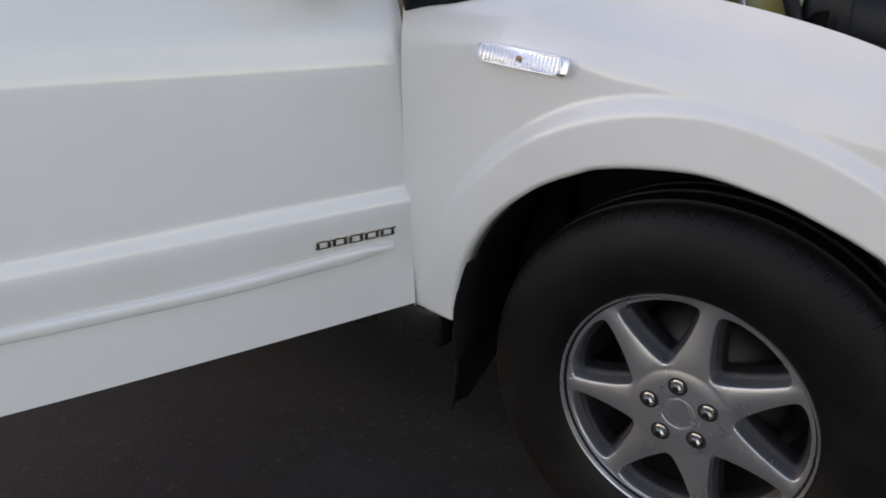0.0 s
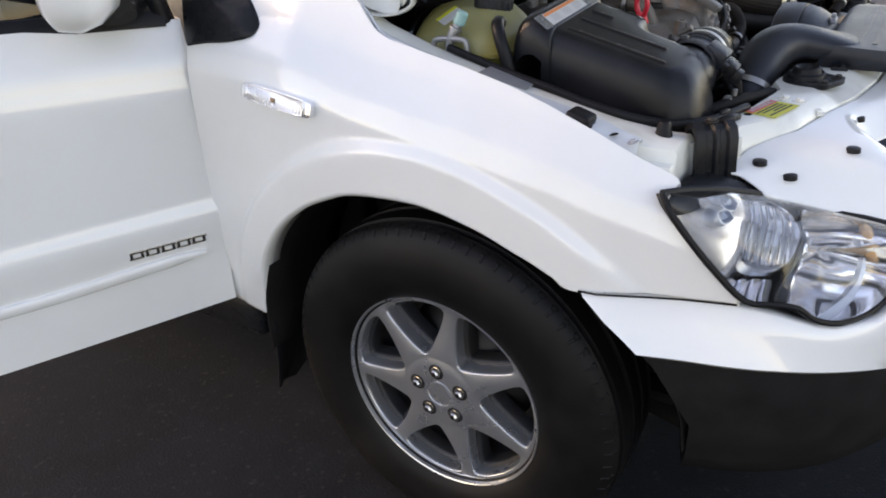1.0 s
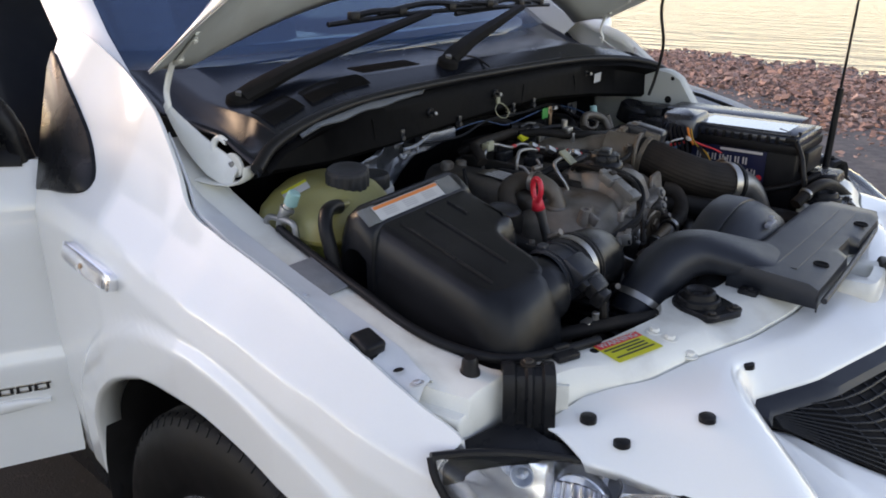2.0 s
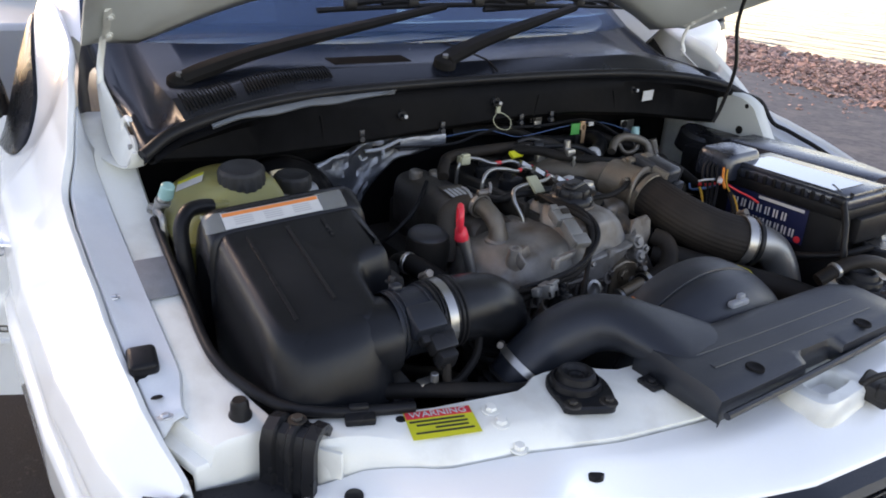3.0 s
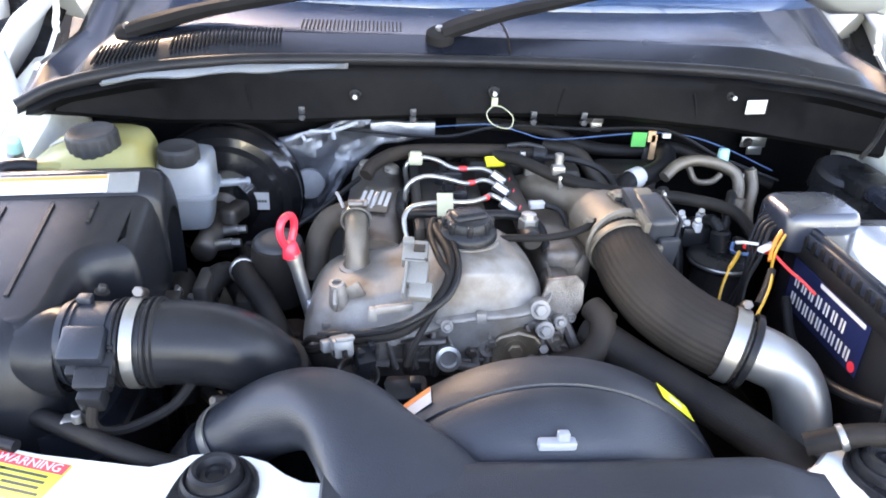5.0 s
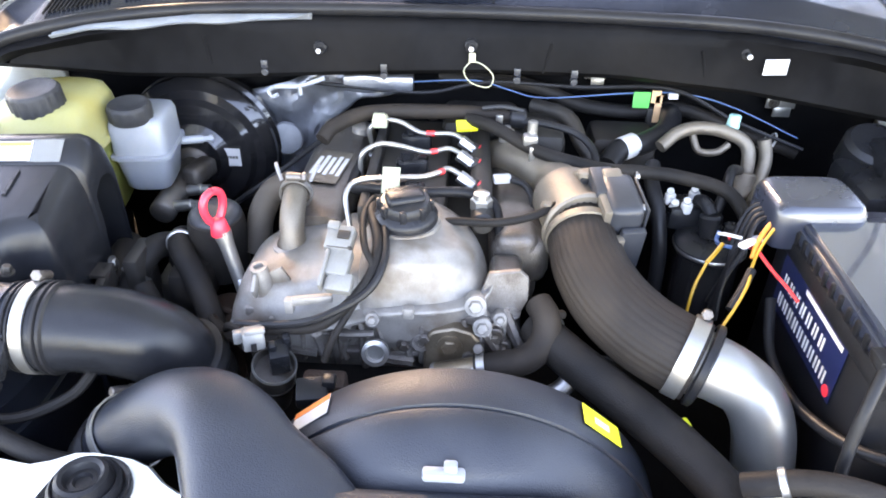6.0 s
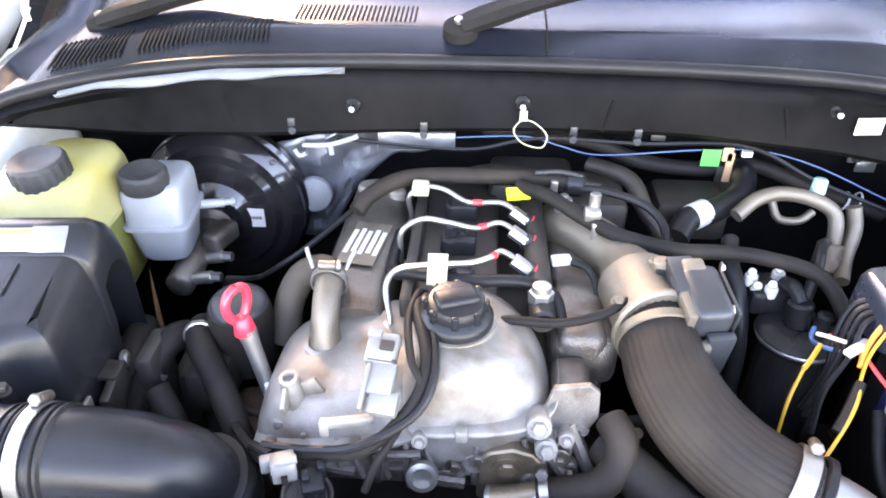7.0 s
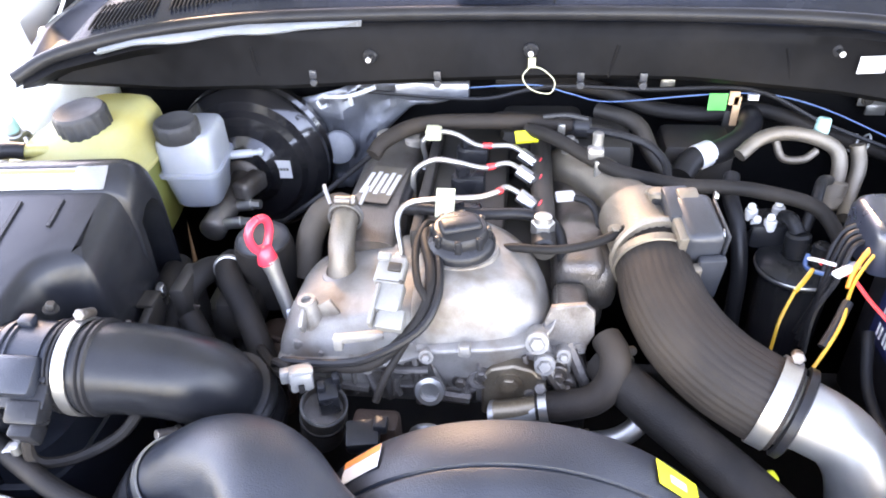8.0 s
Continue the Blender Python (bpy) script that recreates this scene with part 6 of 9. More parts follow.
part("meter_ridge", join(*[lathe([(0.045, -0.0015), (0.0475, -0.001), (0.0475, 0.001), (0.045, 0.0015)], (0.335, y, 0.925), (0, 1, 0), 36) for y in (-0.513, -0.506, -0.470)]), satin_plastic, maf)
part("meter_boss", box((0.322, -0.500, 0.972), (0.014, 0.016, 0.010), 0.003), satin_plastic, maf)
part("meter_cable", tube([(0.412, -0.474, 0.900), (0.416, -0.476, 0.880), (0.413, -0.466, 0.866), (0.400, -0.440, 0.862), (0.380, -0.405, 0.872), (0.362, -0.388, 0.888), (0.345, -0.378, 0.90)], 0.0060, 8, 5), hose_rubber, maf)
part("lid_screw", join(bolt((0.296, -0.492, 0.965), (0, 0.3, 1), 0.0055, 0.008)), dark_iron, airbox)
part("lid_clip", box((0.243, -0.455, 0.885), (0.02, 0.006, 0.03), 0.002), steel, airbox)
part("lid_bolt", bolt((0.16, -0.452, 0.885), (0, 1, 0.2), 0.007, 0.004), steel, airbox)

intake_hose = thing("intake_hose", (0.32, -0.36, 0.75), "black moulded rubber air intake elbow hose", "hose")
part("hose", tube([(0.335, -0.458, 0.925), (0.335, -0.43, 0.925), (0.333, -0.392, 0.923), (0.328, -0.354, 0.913), (0.318, -0.328, 0.890), (0.308, -0.315, 0.856), (0.300, -0.310, 0.82), (0.292, -0.308, 0.75), (0.288, -0.308, 0.66)], [0.047, 0.0475, 0.047, 0.0465, 0.0465, 0.046, 0.045, 0.043, 0.042], 28, 10), lid_plastic, intake_hose, angle=60)
part("bellows", lathe([(0.047, 0.0), (0.0505, 0.002), (0.0505, 0.005), (0.047, 0.007), (0.0505, 0.009), (0.0505, 0.012), (0.047, 0.014)], (0.335, -0.433, 0.925), (0, 1, 0), 32), rubber, intake_hose)
part("bellows", lathe([(0.046, 0.0), (0.0495, 0.0015), (0.0495, 0.0035), (0.046, 0.005), (0.0495, 0.0065), (0.0495, 0.0085), (0.046, 0.010)], (0.335, -0.463, 0.925), (0, 1, 0), 32), rubber, intake_hose)
part("lower_bellows", tube([(0.311, -0.318, 0.866), (0.305, -0.3135, 0.848), (0.300, -0.311, 0.812)], 0.0515, 28, 12, ribs=(0.0025, 3)), rubber, intake_hose)


def hose_clamp(parent, c, along, r, w=0.011):
    a = Vector(along).normalized()
    cl = part("hose_clamp", lathe([(r, -w / 2), (r + 0.0022, -w / 2), (r + 0.0022, w / 2), (r, w / 2)], c, a, 36), steel, parent, "bright steel hose clamp", angle=30)
    m = axes(a)
    up = Vector((-0.55, 0.0, 0.83))
    up = (up - a * up.dot(a)).normalized()
    side = a.cross(up)
    p = Vector(c) + up * (r + 0.006)
    part("clamp_screw", join(cyl(p - side * 0.010, p + side * 0.010, 0.0055, n=10, edge=0.001), cyl(p + side * 0.010, p + side * 0.016, 0.0065, n=6, edge=0.001)), grimy_alu, cl)
    return cl


hose_clamp(intake_hose, (0.335, -0.445, 0.925), (0, 1, 0), 0.0485, 0.013)

# ---- snorkel over the radiator ----
snorkel = thing("intake_snorkel", (0.56, 0.0, 0.86), "black textured plastic air intake snorkel", "air duct")


def snorkel_plate():
    rows = []
    for i in range(41):
        y = -0.230 + 0.473 * i / 40
        end = smooth((y - 0.19) / 0.055)
        xr = 0.505 + 0.018 * end
        xf = 0.640 - 0.010 * smooth((y + 0.25) / 0.45) - 0.012 * end
        xw = xf
        if -0.052 < y < 0.032:
            xf = 0.620
        up = 0.004 * smooth((-0.075 - y) / 0.10)
        row = [(xr, y, 0.880), (xr + 0.001, y, 0.900 + up - 0.006 * end)]
        for k in range(1, 10):
            t = k / 10
            x = min(xr + (xw - xr) * t, xf - 0.0012 * (10 - k))
            row.append((x, y, 0.9085 + up * (1 - t) ** 1.3 - 0.006 * end - 0.004 * t))
        row += [(xf, y, 0.898), (xf + 0.003, y, 0.874)]
        rows.append(row)
    rows.insert(0, [(x, y - 0.003, z - 0.010) for x, y, z in rows[0]])
    rows.insert(0, [(x, y - 0.0005, 0.870) for x, y, z in rows[0]])
    rows.append([(x, y + 0.003, z - 0.010) for x, y, z in rows[-1]])
    rows.append([(x, y, 0.870) for x, y, z in rows[-1]])
    return grid(rows)


sp = part("snorkel_plate", snorkel_plate(), satin_plastic, snorkel, "flat black duct lid with grooves", solid=0.003, angle=45)
for xb in (0.561, 0.591):
    t = (xb - 0.505) / 0.135
    line = [(y, 0.9085 + 0.004 * smooth((-0.075 - y) / 0.10) * (1 - t) ** 1.3 - 0.004 * t) for y in [-0.188 + 0.363 * k / 24 for k in range(25)]]
    part("duct_rib", loft([[(xb - 0.0062, y, z - 0.001), (xb - 0.0042, y, z + 0.0024), (xb + 0.0042, y, z + 0.0024), (xb + 0.0062, y, z - 0.001)] for y, z in line]), satin_plastic, sp, angle=30)
NECK = [((0.575, -0.140, 0.889), (0.08, -0.19, 0), 0.092, 0.016), ((0.530, -0.160, 0.898), (0.06, -0.16, 0), 0.074, 0.020), ((0.488, -0.190, 0.907), (0.036, -0.125, 0), 0.057, 0.028), ((0.452, -0.216, 0.911), (0.055, -0.115, 0), 0.050, 0.034), ((0.428, -0.247, 0.906), (0.085, -0.095, 0), 0.046, 0.038),
        ((0.415, -0.284, 0.890), (0.10, -0.05, 0), 0.042, 0.040), ((0.409, -0.318, 0.866), (1, -0.2, 0), 0.039, 0.039), ((0.4055, -0.345, 0.842), (1, -0.2, 0), 0.0375, 0.0375), ((0.400, -0.370, 0.80), (1, -0.2, 0), 0.036, 0.036)]
mids = smooth_line([q[0] for q in NECK], 6)
sides = smooth_line([Vector(q[1]).normalized() for q in NECK], 6)
sizes = smooth_line([(q[2], q[3], 0) for q in NECK], 6)
neck_rings = []
for i, (p, sd, sz) in enumerate(zip(mids, sides, sizes)):
    way = (mids[min(i + 1, len(mids) - 1)] - mids[max(i - 1, 0)]).normalized()
    sd = (sd - way * sd.dot(way)).normalized()
    neck_rings.append(rounded(p, sz.x, sz.y, sd, sd.cross(way) if sd.cross(way).z > 0 else way.cross(sd), 2.3, 32))
part("snorkel_neck", loft(neck_rings), satin_plastic, snorkel, "rounded black snorkel neck", angle=60)
part("snorkel_bellows", tube([(0.404, -0.352, 0.830), (0.400, -0.372, 0.80), (0.392, -0.40, 0.755), (0.38, -0.43, 0.71)], 0.041, 24, 12, ribs=(0.003, 9)), rubber, snorkel)
hose_clamp(snorkel, (0.4075, -0.338, 0.849), (-0.15, -0.66, -0.73), 0.0405)
for y in (-0.138, 0.115):
    part("fixing_recess", lathe([(0.0, 0.001), (0.008, 0.001), (0.0105, 0.003), (0.012, 0.0025), (0.0125, 0.0)], (0.618, y, 0.9060), (0.05, 0, 1), 20), liner_black, sp)
part("edge_moulding", join(tube([(0.651, -0.230, 0.884), (0.645, -0.05, 0.884), (0.634, 0.15, 0.882), (0.622, 0.235, 0.878)], 0.005, 8, 5)), satin_plastic, sp)
part("duct_clip", join(box((0.545, -0.242, 0.874), (0.030, 0.024, 0.008), 0.003), bolt((0.548, -0.246, 0.878), (0, 0, 1), 0.0055, 0.003)), black_plastic, snorkel)

# ---- fan shroud ----
shroud = thing("fan_shroud", (0.44, 0.0, 0.50), "black round radiator fan shroud", "fan shroud")
AXIS, HUBC = (1, 0, 0), (0.0, 0.0, 0.722)
part("ring", lathe([(0.205, 0.388), (0.2185, 0.388), (0.2205, 0.391), (0.221, 0.425), (0.219, 0.436), (0.213, 0.438)], HUBC, AXIS, 90), satin_plastic, shroud, angle=40)
part("dome", lathe([(0.212, 0.434), (0.2165, 0.4375), (0.2175, 0.442), (0.211, 0.462), (0.198, 0.485), (0.180, 0.502), (0.15, 0.512)], HUBC, AXIS, 90), satin_plastic, shroud, angle=50)
part("fan", join(*[moved(loft([[(0.375, 0.03, -0.012), (0.395, 0.03, 0.014), (0.398, 0.03, 0.012), (0.378, 0.03, -0.014)], [(0.375, 0.19, -0.035), (0.405, 0.19, 0.035), (0.408, 0.19, 0.032), (0.378, 0.19, -0.038)]]), Matrix.Translation(HUBC) @ Matrix.Rotation(radians(51.4 * i), 4, "X")) for i in range(7)], lathe([(0.0, 0.42), (0.05, 0.42), (0.06, 0.40), (0.06, 0.36), (0.0, 0.36)], HUBC, AXIS, 30)), liner_black, shroud)
for a, ww, mm_, nm in ((-41, 0.050, paper_white, "fan_label"), (40, 0.052, sticker_yellow, "fan_label")):
    ca, sa = math.sin(radians(a)), math.cos(radians(a))
    fm = surface_frame((0.4085, 0.2222 * ca, 0.722 + 0.2222 * sa), (0, sa, -ca), (-1, 0, 0))
    fl_ = part(nm, plate(fm, ww, 0.026), mm_, shroud, "white and orange sticker" if a < 0 else "yellow caution sticker")
    if a < 0:
        part("label_band", plate(fm, ww, 0.008, 0.0005, dy=0.009, dz=0.0004), sticker_orange, fl_)
    else:
        part("label_mark", plate(fm, 0.02, 0.008, 0.0005, dz=0.0004), paper_white, fl_)
part("wire_clip", join(box((0.496, -0.010, 0.914), (0.012, 0.038, 0.010), 0.003), box((0.494, -0.004, 0.922), (0.009, 0.012, 0.010), 0.002)), tank_white, shroud, "white plastic clip")

# ---- coolant tank ----
tank = thing("coolant_tank", (-0.03, -0.61, 0.84), "aged yellow plastic coolant tank with black cap", "coolant tank")
tank_rings = []
for z, xa, xb, ya, yb, pw in ((0.83, -0.11, 0.05, -0.68, -0.54, 4), (0.85, -0.122, 0.066, -0.694, -0.528, 4.5), (0.93, -0.126, 0.070, -0.700, -0.522, 4.5), (0.962, -0.127, 0.071, -0.702, -0.520, 4.5), (0.965, -0.131, 0.075, -0.706, -0.516, 4.5), (0.971, -0.131, 0.075, -0.706, -0.516, 4.5), (0.974, -0.127, 0.071, -0.702, -0.520, 4.5), (0.992, -0.125, 0.066, -0.698, -0.522, 4.2), (1.012, -0.122, 0.046, -0.672, -0.526, 3.8), (1.026, -0.116, 0.030, -0.645, -0.532, 3.4), (1.032, -0.105, 0.018, -0.632, -0.542, 3.0)):
    tank_rings.append(rounded(((xa + xb) / 2, (ya + yb) / 2, z), (xb - xa) / 2, (yb - ya) / 2, (1, 0, 0), (0, 1, 0), pw, 32))
part("tank_body", loft(tank_rings[4:]), tank_yellow, tank, "aged cream and yellow upper half", angle=50)
part("tank_base", loft(tank_rings[:5]), tank_green, tank, "green fluid showing in the lower half", angle=50)


def knurled_cap(name, c, r, h, parent, label, tilt=(0, 0, 1), knobs=24):
    """A screw cap whose side is fluted all round."""
    a = Vector(tilt).normalized()
    m = axes(a)
    rings = []
    for rad, up, flute in ((0.90, 0.0, 0.0), (0.96, 0.003, 1.0), (0.96, h - 0.006, 1.0), (0.94, h - 0.003, 0.6), (0.86, h, 0.0), (0.60, h - 0.0008, 0.0), (0.50, h - 0.0025, 0.0), (0.05, h - 0.0025, 0.0)):
        ring = []
        for i in range(knobs * 4):
            t = 2 * math.pi * i / (knobs * 4)
            k = rad + 0.018 * flute * (1 if i % 4 in (0, 1) else -1)
            ring.append(Vector(c) + m @ Vector((r * k * math.cos(t), r * k * math.sin(t), up)))
        rings.append(ring)
    return part(name, loft(rings), dusty_cap, parent, label, angle=35)


knurled_cap("cap", (-0.002, -0.588, 1.024), 0.0365, 0.032, tank, "black ribbed screw cap", (0.10, -0.06, 1), 18)
part("neck", lathe([(0.030, -0.02), (0.030, 0.03)], (-0.002, -0.588, 1.0), (0.10, -0.06, 1), 24), tank_yellow, tank)
tm = surface_frame((-0.056, -0.6525, 1.0236), (0.45, 0.79, 0.41), (-0.89, 0.40, 0.207))
tl = part("tank_label", plate(tm, 0.045, 0.030), paper_white, tank, "small white and yellow label")
part("label_band", plate(tm, 0.045, 0.008, 0.0005, dy=0.010, dz=0.0004), sticker_yellow, tl)
part("spigot", tube([(0.030, -0.615, 1.008), (0.040, -0.637, 1.014), (0.048, -0.656, 1.017)], 0.0085, 10, 3), tank_yellow, tank)

overflow = thing("overflow_hose", (0.09, -0.70, 0.85), "black bent rubber coolant hose", "hose")
part("hose", tube([(0.046, -0.652, 1.016), (0.053, -0.670, 1.0205), (0.062, -0.690, 1.018), (0.074, -0.703, 1.000), (0.086, -0.705, 0.965), (0.092, -0.702, 0.92), (0.098, -0.696, 0.86)], [0.0115, 0.0110, 0.0110, 0.0110, 0.011, 0.011, 0.011], 12, 6), rubber, overflow)
port = thing("air_conditioning_port", (-0.02, -0.70, 0.93), "bright metal service port with teal cap", "pipe fitting")
part("pipe", join(tube([(-0.008, -0.702, 1.020), (-0.014, -0.707, 1.010), (-0.020, -0.711, 0.996), (-0.022, -0.712, 0.975), (-0.012, -0.712, 0.95), (0.0, -0.710, 0.92)], [0.0085, 0.0095, 0.0085, 0.0075, 0.0075, 0.0075], 12, 5), lathe([(0.0095, -0.003), (0.012, -0.002), (0.012, 0.003), (0.0095, 0.004)], (-0.012, -0.705, 1.013), (-0.4, -0.3, -0.8), 16)), bright_alu, port, "polished metal elbow")
part("handle", tube([(-0.050, -0.716, 0.965), (-0.052, -0.716, 0.988), (-0.044, -0.715, 0.996), (-0.020, -0.714, 0.998), (0.006, -0.713, 0.997), (0.014, -0.713, 0.988), (0.016, -0.713, 0.958)], 0.0052, 8, 5), bright_alu, port)
part("cap", cyl((-0.008, -0.702, 1.020), (0.001, -0.698, 1.041), 0.011, 0.010, n=16, edge=0.002), teal, port, "teal plastic cap")

# ---- brakes ----
brake = thing("brake_booster", (-0.2, -0.44, 0.74), "glossy black brake booster drum on the firewall", "brake booster")
part("drum", lathe([(0.0, 0.075), (0.045, 0.074), (0.060, 0.060), (0.090, 0.056), (0.098, 0.046), (0.112, 0.044), (0.122, 0.036), (0.128, 0.030), (0.1295, 0.022), (0.126, 0.014), (0.132, 0.010), (0.132, -0.006), (0.124, -0.02), (0.10, -0.05)], (-0.232, -0.452, 0.868), (1, 0, 0.04), 64), booster_black, brake, angle=30)
bs = surface_frame((-0.168, -0.390, 0.876), (0, 1, 0), (0, 0, 1))
bl = part("booster_sticker", plate(bs, 0.028, 0.032), paper_white, brake, "small white paper sticker")
part("sticker_text", join(*[plate(bs, 0.004, 0.005, 0.0004, dx=-0.0075 + 0.005 * i, dz=0.0004) for i in range(4)]), ink_black, bl)
master = thing("brake_master_cylinder", (-0.1, -0.465, 0.84), "brake master cylinder with white fluid reservoir", "brake cylinder")
part("cylinder", join(cyl((-0.17, -0.455, 0.862), (-0.02, -0.460, 0.852), 0.020, n=20, edge=0.004), cyl((-0.165, -0.455, 0.862), (-0.155, -0.455, 0.862), 0.034, n=24, edge=0.002), box((-0.11, -0.425, 0.880), (0.055, 0.030, 0.030), 0.008, (0, 0, -20), 3)), grimy_alu, master, "grey cast cylinder body", angle=50)
for x in (-0.035, -0.085):
    part("port_nut", join(cyl((x, -0.455, 0.855), (x + 0.002, -0.415, 0.862), 0.009, n=12, edge=0.001), cyl((x + 0.002, -0.416, 0.862), (x + 0.003, -0.402, 0.863), 0.007, n=6)), steel, master)
rr = []
for z, k, pw in ((0.880, 0.70, 4), (0.886, 0.78, 5), (0.935, 0.93, 6), (0.9365, 1.06, 6), (0.9415, 1.06, 6), (0.943, 0.96, 6), (0.985, 0.945, 6), (0.9935, 0.89, 5), (0.996, 0.80, 4)):
    rr.append(rounded((-0.078, -0.484, z), 0.050 * k, 0.043 * k, (1, 0.10, 0), (-0.10, 1, 0), pw, 32))
res = part("reservoir", loft(rr), tank_white, master, "translucent white brake fluid reservoir", angle=45)
for i in range(4):
    part("reservoir_rib", box((-0.044 - 0.022 * i, -0.4440 - 0.0022 * i, 0.963), (0.0022, 0.003, 0.036), 0.0007), tank_white, res)
knurled_cap("cap", (-0.050, -0.487, 0.992), 0.032, 0.026, master, "black fluted reservoir cap", (0.05, 0, 1), 12)
part("outlet", join(cyl((-0.104, -0.445, 0.935), (-0.112, -0.412, 0.935), 0.0065, n=12), cyl((-0.112, -0.412, 0.935), (-0.116, -0.396, 0.935), 0.0045, n=10), cyl((-0.1145, -0.402, 0.935), (-0.1155, -0.397, 0.935), 0.0065, n=10)), tank_white, master)
part("brake_pipe", tube([(-0.03, -0.394, 0.863), (-0.028, -0.37, 0.865), (-0.02, -0.345, 0.875), (0.0, -0.32, 0.90), (-0.01, -0.27, 0.935), (-0.06, -0.215, 0.965)], 0.004, 8, 6), rubber, master)

# ---- foil heat shield and lines on the firewall ----
shield = thing("heat_shield", (-0.27, -0.26, 0.80), "crumpled silver foil heat shield on the firewall", "heat shield")
rnd = random.Random(9)
rows = []
for i in range(27):
    v = i / 26
    row = []
    for k in range(15):
        u = k / 14
        y = -0.40 + 0.29 * v
        top = table([(0.0, 0.955), (0.35, 0.985), (0.6, 1.012), (1.0, 1.016)], v)
        bot = table([(0.0, 0.80), (0.35, 0.80), (0.55, 0.90), (0.75, 0.962), (1.0, 0.980)], v)
        z = bot + (top - bot) * u
        x = -0.246 + 0.030 * smooth((v - 0.5) / 0.5) + 0.010 * noise.noise(Vector((y * 28, z * 28, 1.7))) + 0.005 * noise.noise(Vector((y * 75, z * 75, 4.1)))
        row.append((x, y, z))
    rows.append(row)
part("foil", grid(rows), foil, shield, solid=0.001, angle=20)
part("grommet", lathe([(0.0, 0.004), (0.024, 0.004), (0.027, 0.002), (0.029, -0.006)], (-0.230, -0.312, 0.884), (1, 0.1, 0.2), 30), grey_pad, shield, "flat grey oval grommet")
part("brake_line", join(tube([(-0.150, -0.300, 1.010), (-0.150, -0.262, 1.012), (-0.150, -0.222, 1.026)], 0.0036, 8, 4), tube([(-0.150, -0.262, 1.014), (-0.148, -0.260, 0.998)], 0.0036, 8, 3), tube([(-0.150, -0.312, 1.003), (-0.148, -0.306, 0.994), (-0.148, -0.296, 0.998)], 0.003, 8, 3)), tank_white, shield, "white line clip")

loom = thing("firewall_loom", (-0.2, 0.1, 0.95), "black wiring loom and thin blue wire along the firewall", "wiring")
part("blue_wire", tube([(-0.195, -0.110, 1.004), (-0.195, -0.083, 1.008), (-0.19, 0.009, 1.015), (-0.19, 0.06, 1.002), (-0.19, 0.119, 0.990), (-0.19, 0.255, 1.003), (-0.19, 0.34, 1.004), (-0.185, 0.42, 0.985), (-0.17, 0.521, 0.945)], 0.0012, 6, 6), wire_blue, loom, "thin blue wire")
part("black_wire", tube([(-0.19, -0.26, 1.004), (-0.19, -0.203, 0.999), (-0.19, -0.074, 0.992), (-0.19, 0.0, 1.008), (-0.19, 0.05, 1.014), (-0.19, 0.173, 1.010), (-0.19, 0.316, 1.011), (-0.18, 0.423, 0.965), (-0.16, 0.53, 0.93)], 0.0032, 6, 6), rubber, loom)
part("trunk", tube([(-0.23, -0.05, 1.005), (-0.225, 0.03, 1.004), (-0.215, 0.102, 1.000), (-0.21, 0.181, 0.972), (-0.205, 0.265, 0.966), (-0.205, 0.337, 0.974), (-0.20, 0.435, 0.942), (-0.18, 0.53, 0.915)], 0.0115, 10, 6), hose_rubber, loom, "dusty black loom trunk")
part("foil_end", loft([rounded((-0.20, y, 1.003), 0.012, 0.016 * k, (1, 0, 0), (0, 0, 1), 4, 14) for y, k in ((-0.20, 0.8), (-0.17, 1.05), (-0.14, 0.9), (-0.09, 1.0))]), foil, loom, "silver foil sleeve", angle=20)
gt = surface_frame((-0.183, 0.270, 0.995), (0, 1, 0), (0, 0, 1))
part("green_tape", plate(gt, 0.026, 0.026, 0.002), green_tape, loom, "bright green tape")
part("tan_tape", join(plate(gt, 0.014, 0.020, 0.003, dx=0.022, dy=0.006), plate(gt, 0.010, 0.045, 0.003, dx=0.027, dy=-0.014)), tan_tape, loom)
part("wire_clip", plate(gt, 0.014, 0.008, 0.006, dx=0.048, dy=0.008), paper_white, loom)
for y in (0.475, 0.492):
    part("loom_tie", lathe([(0.013, -0.002), (0.0145, 0.0), (0.013, 0.002)], (-0.19, y, 0.93), (0.1, 1, -0.3), 16), paper_white, loom)
for y, z, w in ((0.515, 0.972, 0.048), (0.205, 1.012, 0.035)):
    br = part("bracket", join(box((-0.25, y, z), (0.004, w, 0.020), 0.001), box((-0.248, y + 0.004, z - 0.016), (0.004, w * 0.6, 0.016), 0.001)), steel, loom)
    part("bracket_bolt", bolt((-0.248, y - 0.012, z), (1, 0, 0), 0.006, 0.003), dark_iron, br)

# ---- engine ----
engine = thing("engine", (0.1, -0.08, 0.42), "dusty grey aluminium diesel engine", "engine")
part("block", join(box((0.01, -0.10, 0.66), (0.46, 0.36, 0.36), 0.03), box((0.02, -0.08, 0.86), (0.40, 0.30, 0.09), 0.012)), dark_iron, engine, "dark oily engine block", angle=40)
def tightened(ring, k):
    """Two points for each inner corner, so that rounding keeps its edges."""
    ring = [Vector(p) for p in ring]
    out = [ring[0]]
    for a, b, c in zip(ring, ring[1:], ring[2:]):
        out += [b.lerp(a, k), b.lerp(c, k)]
    return out + [ring[-1]]


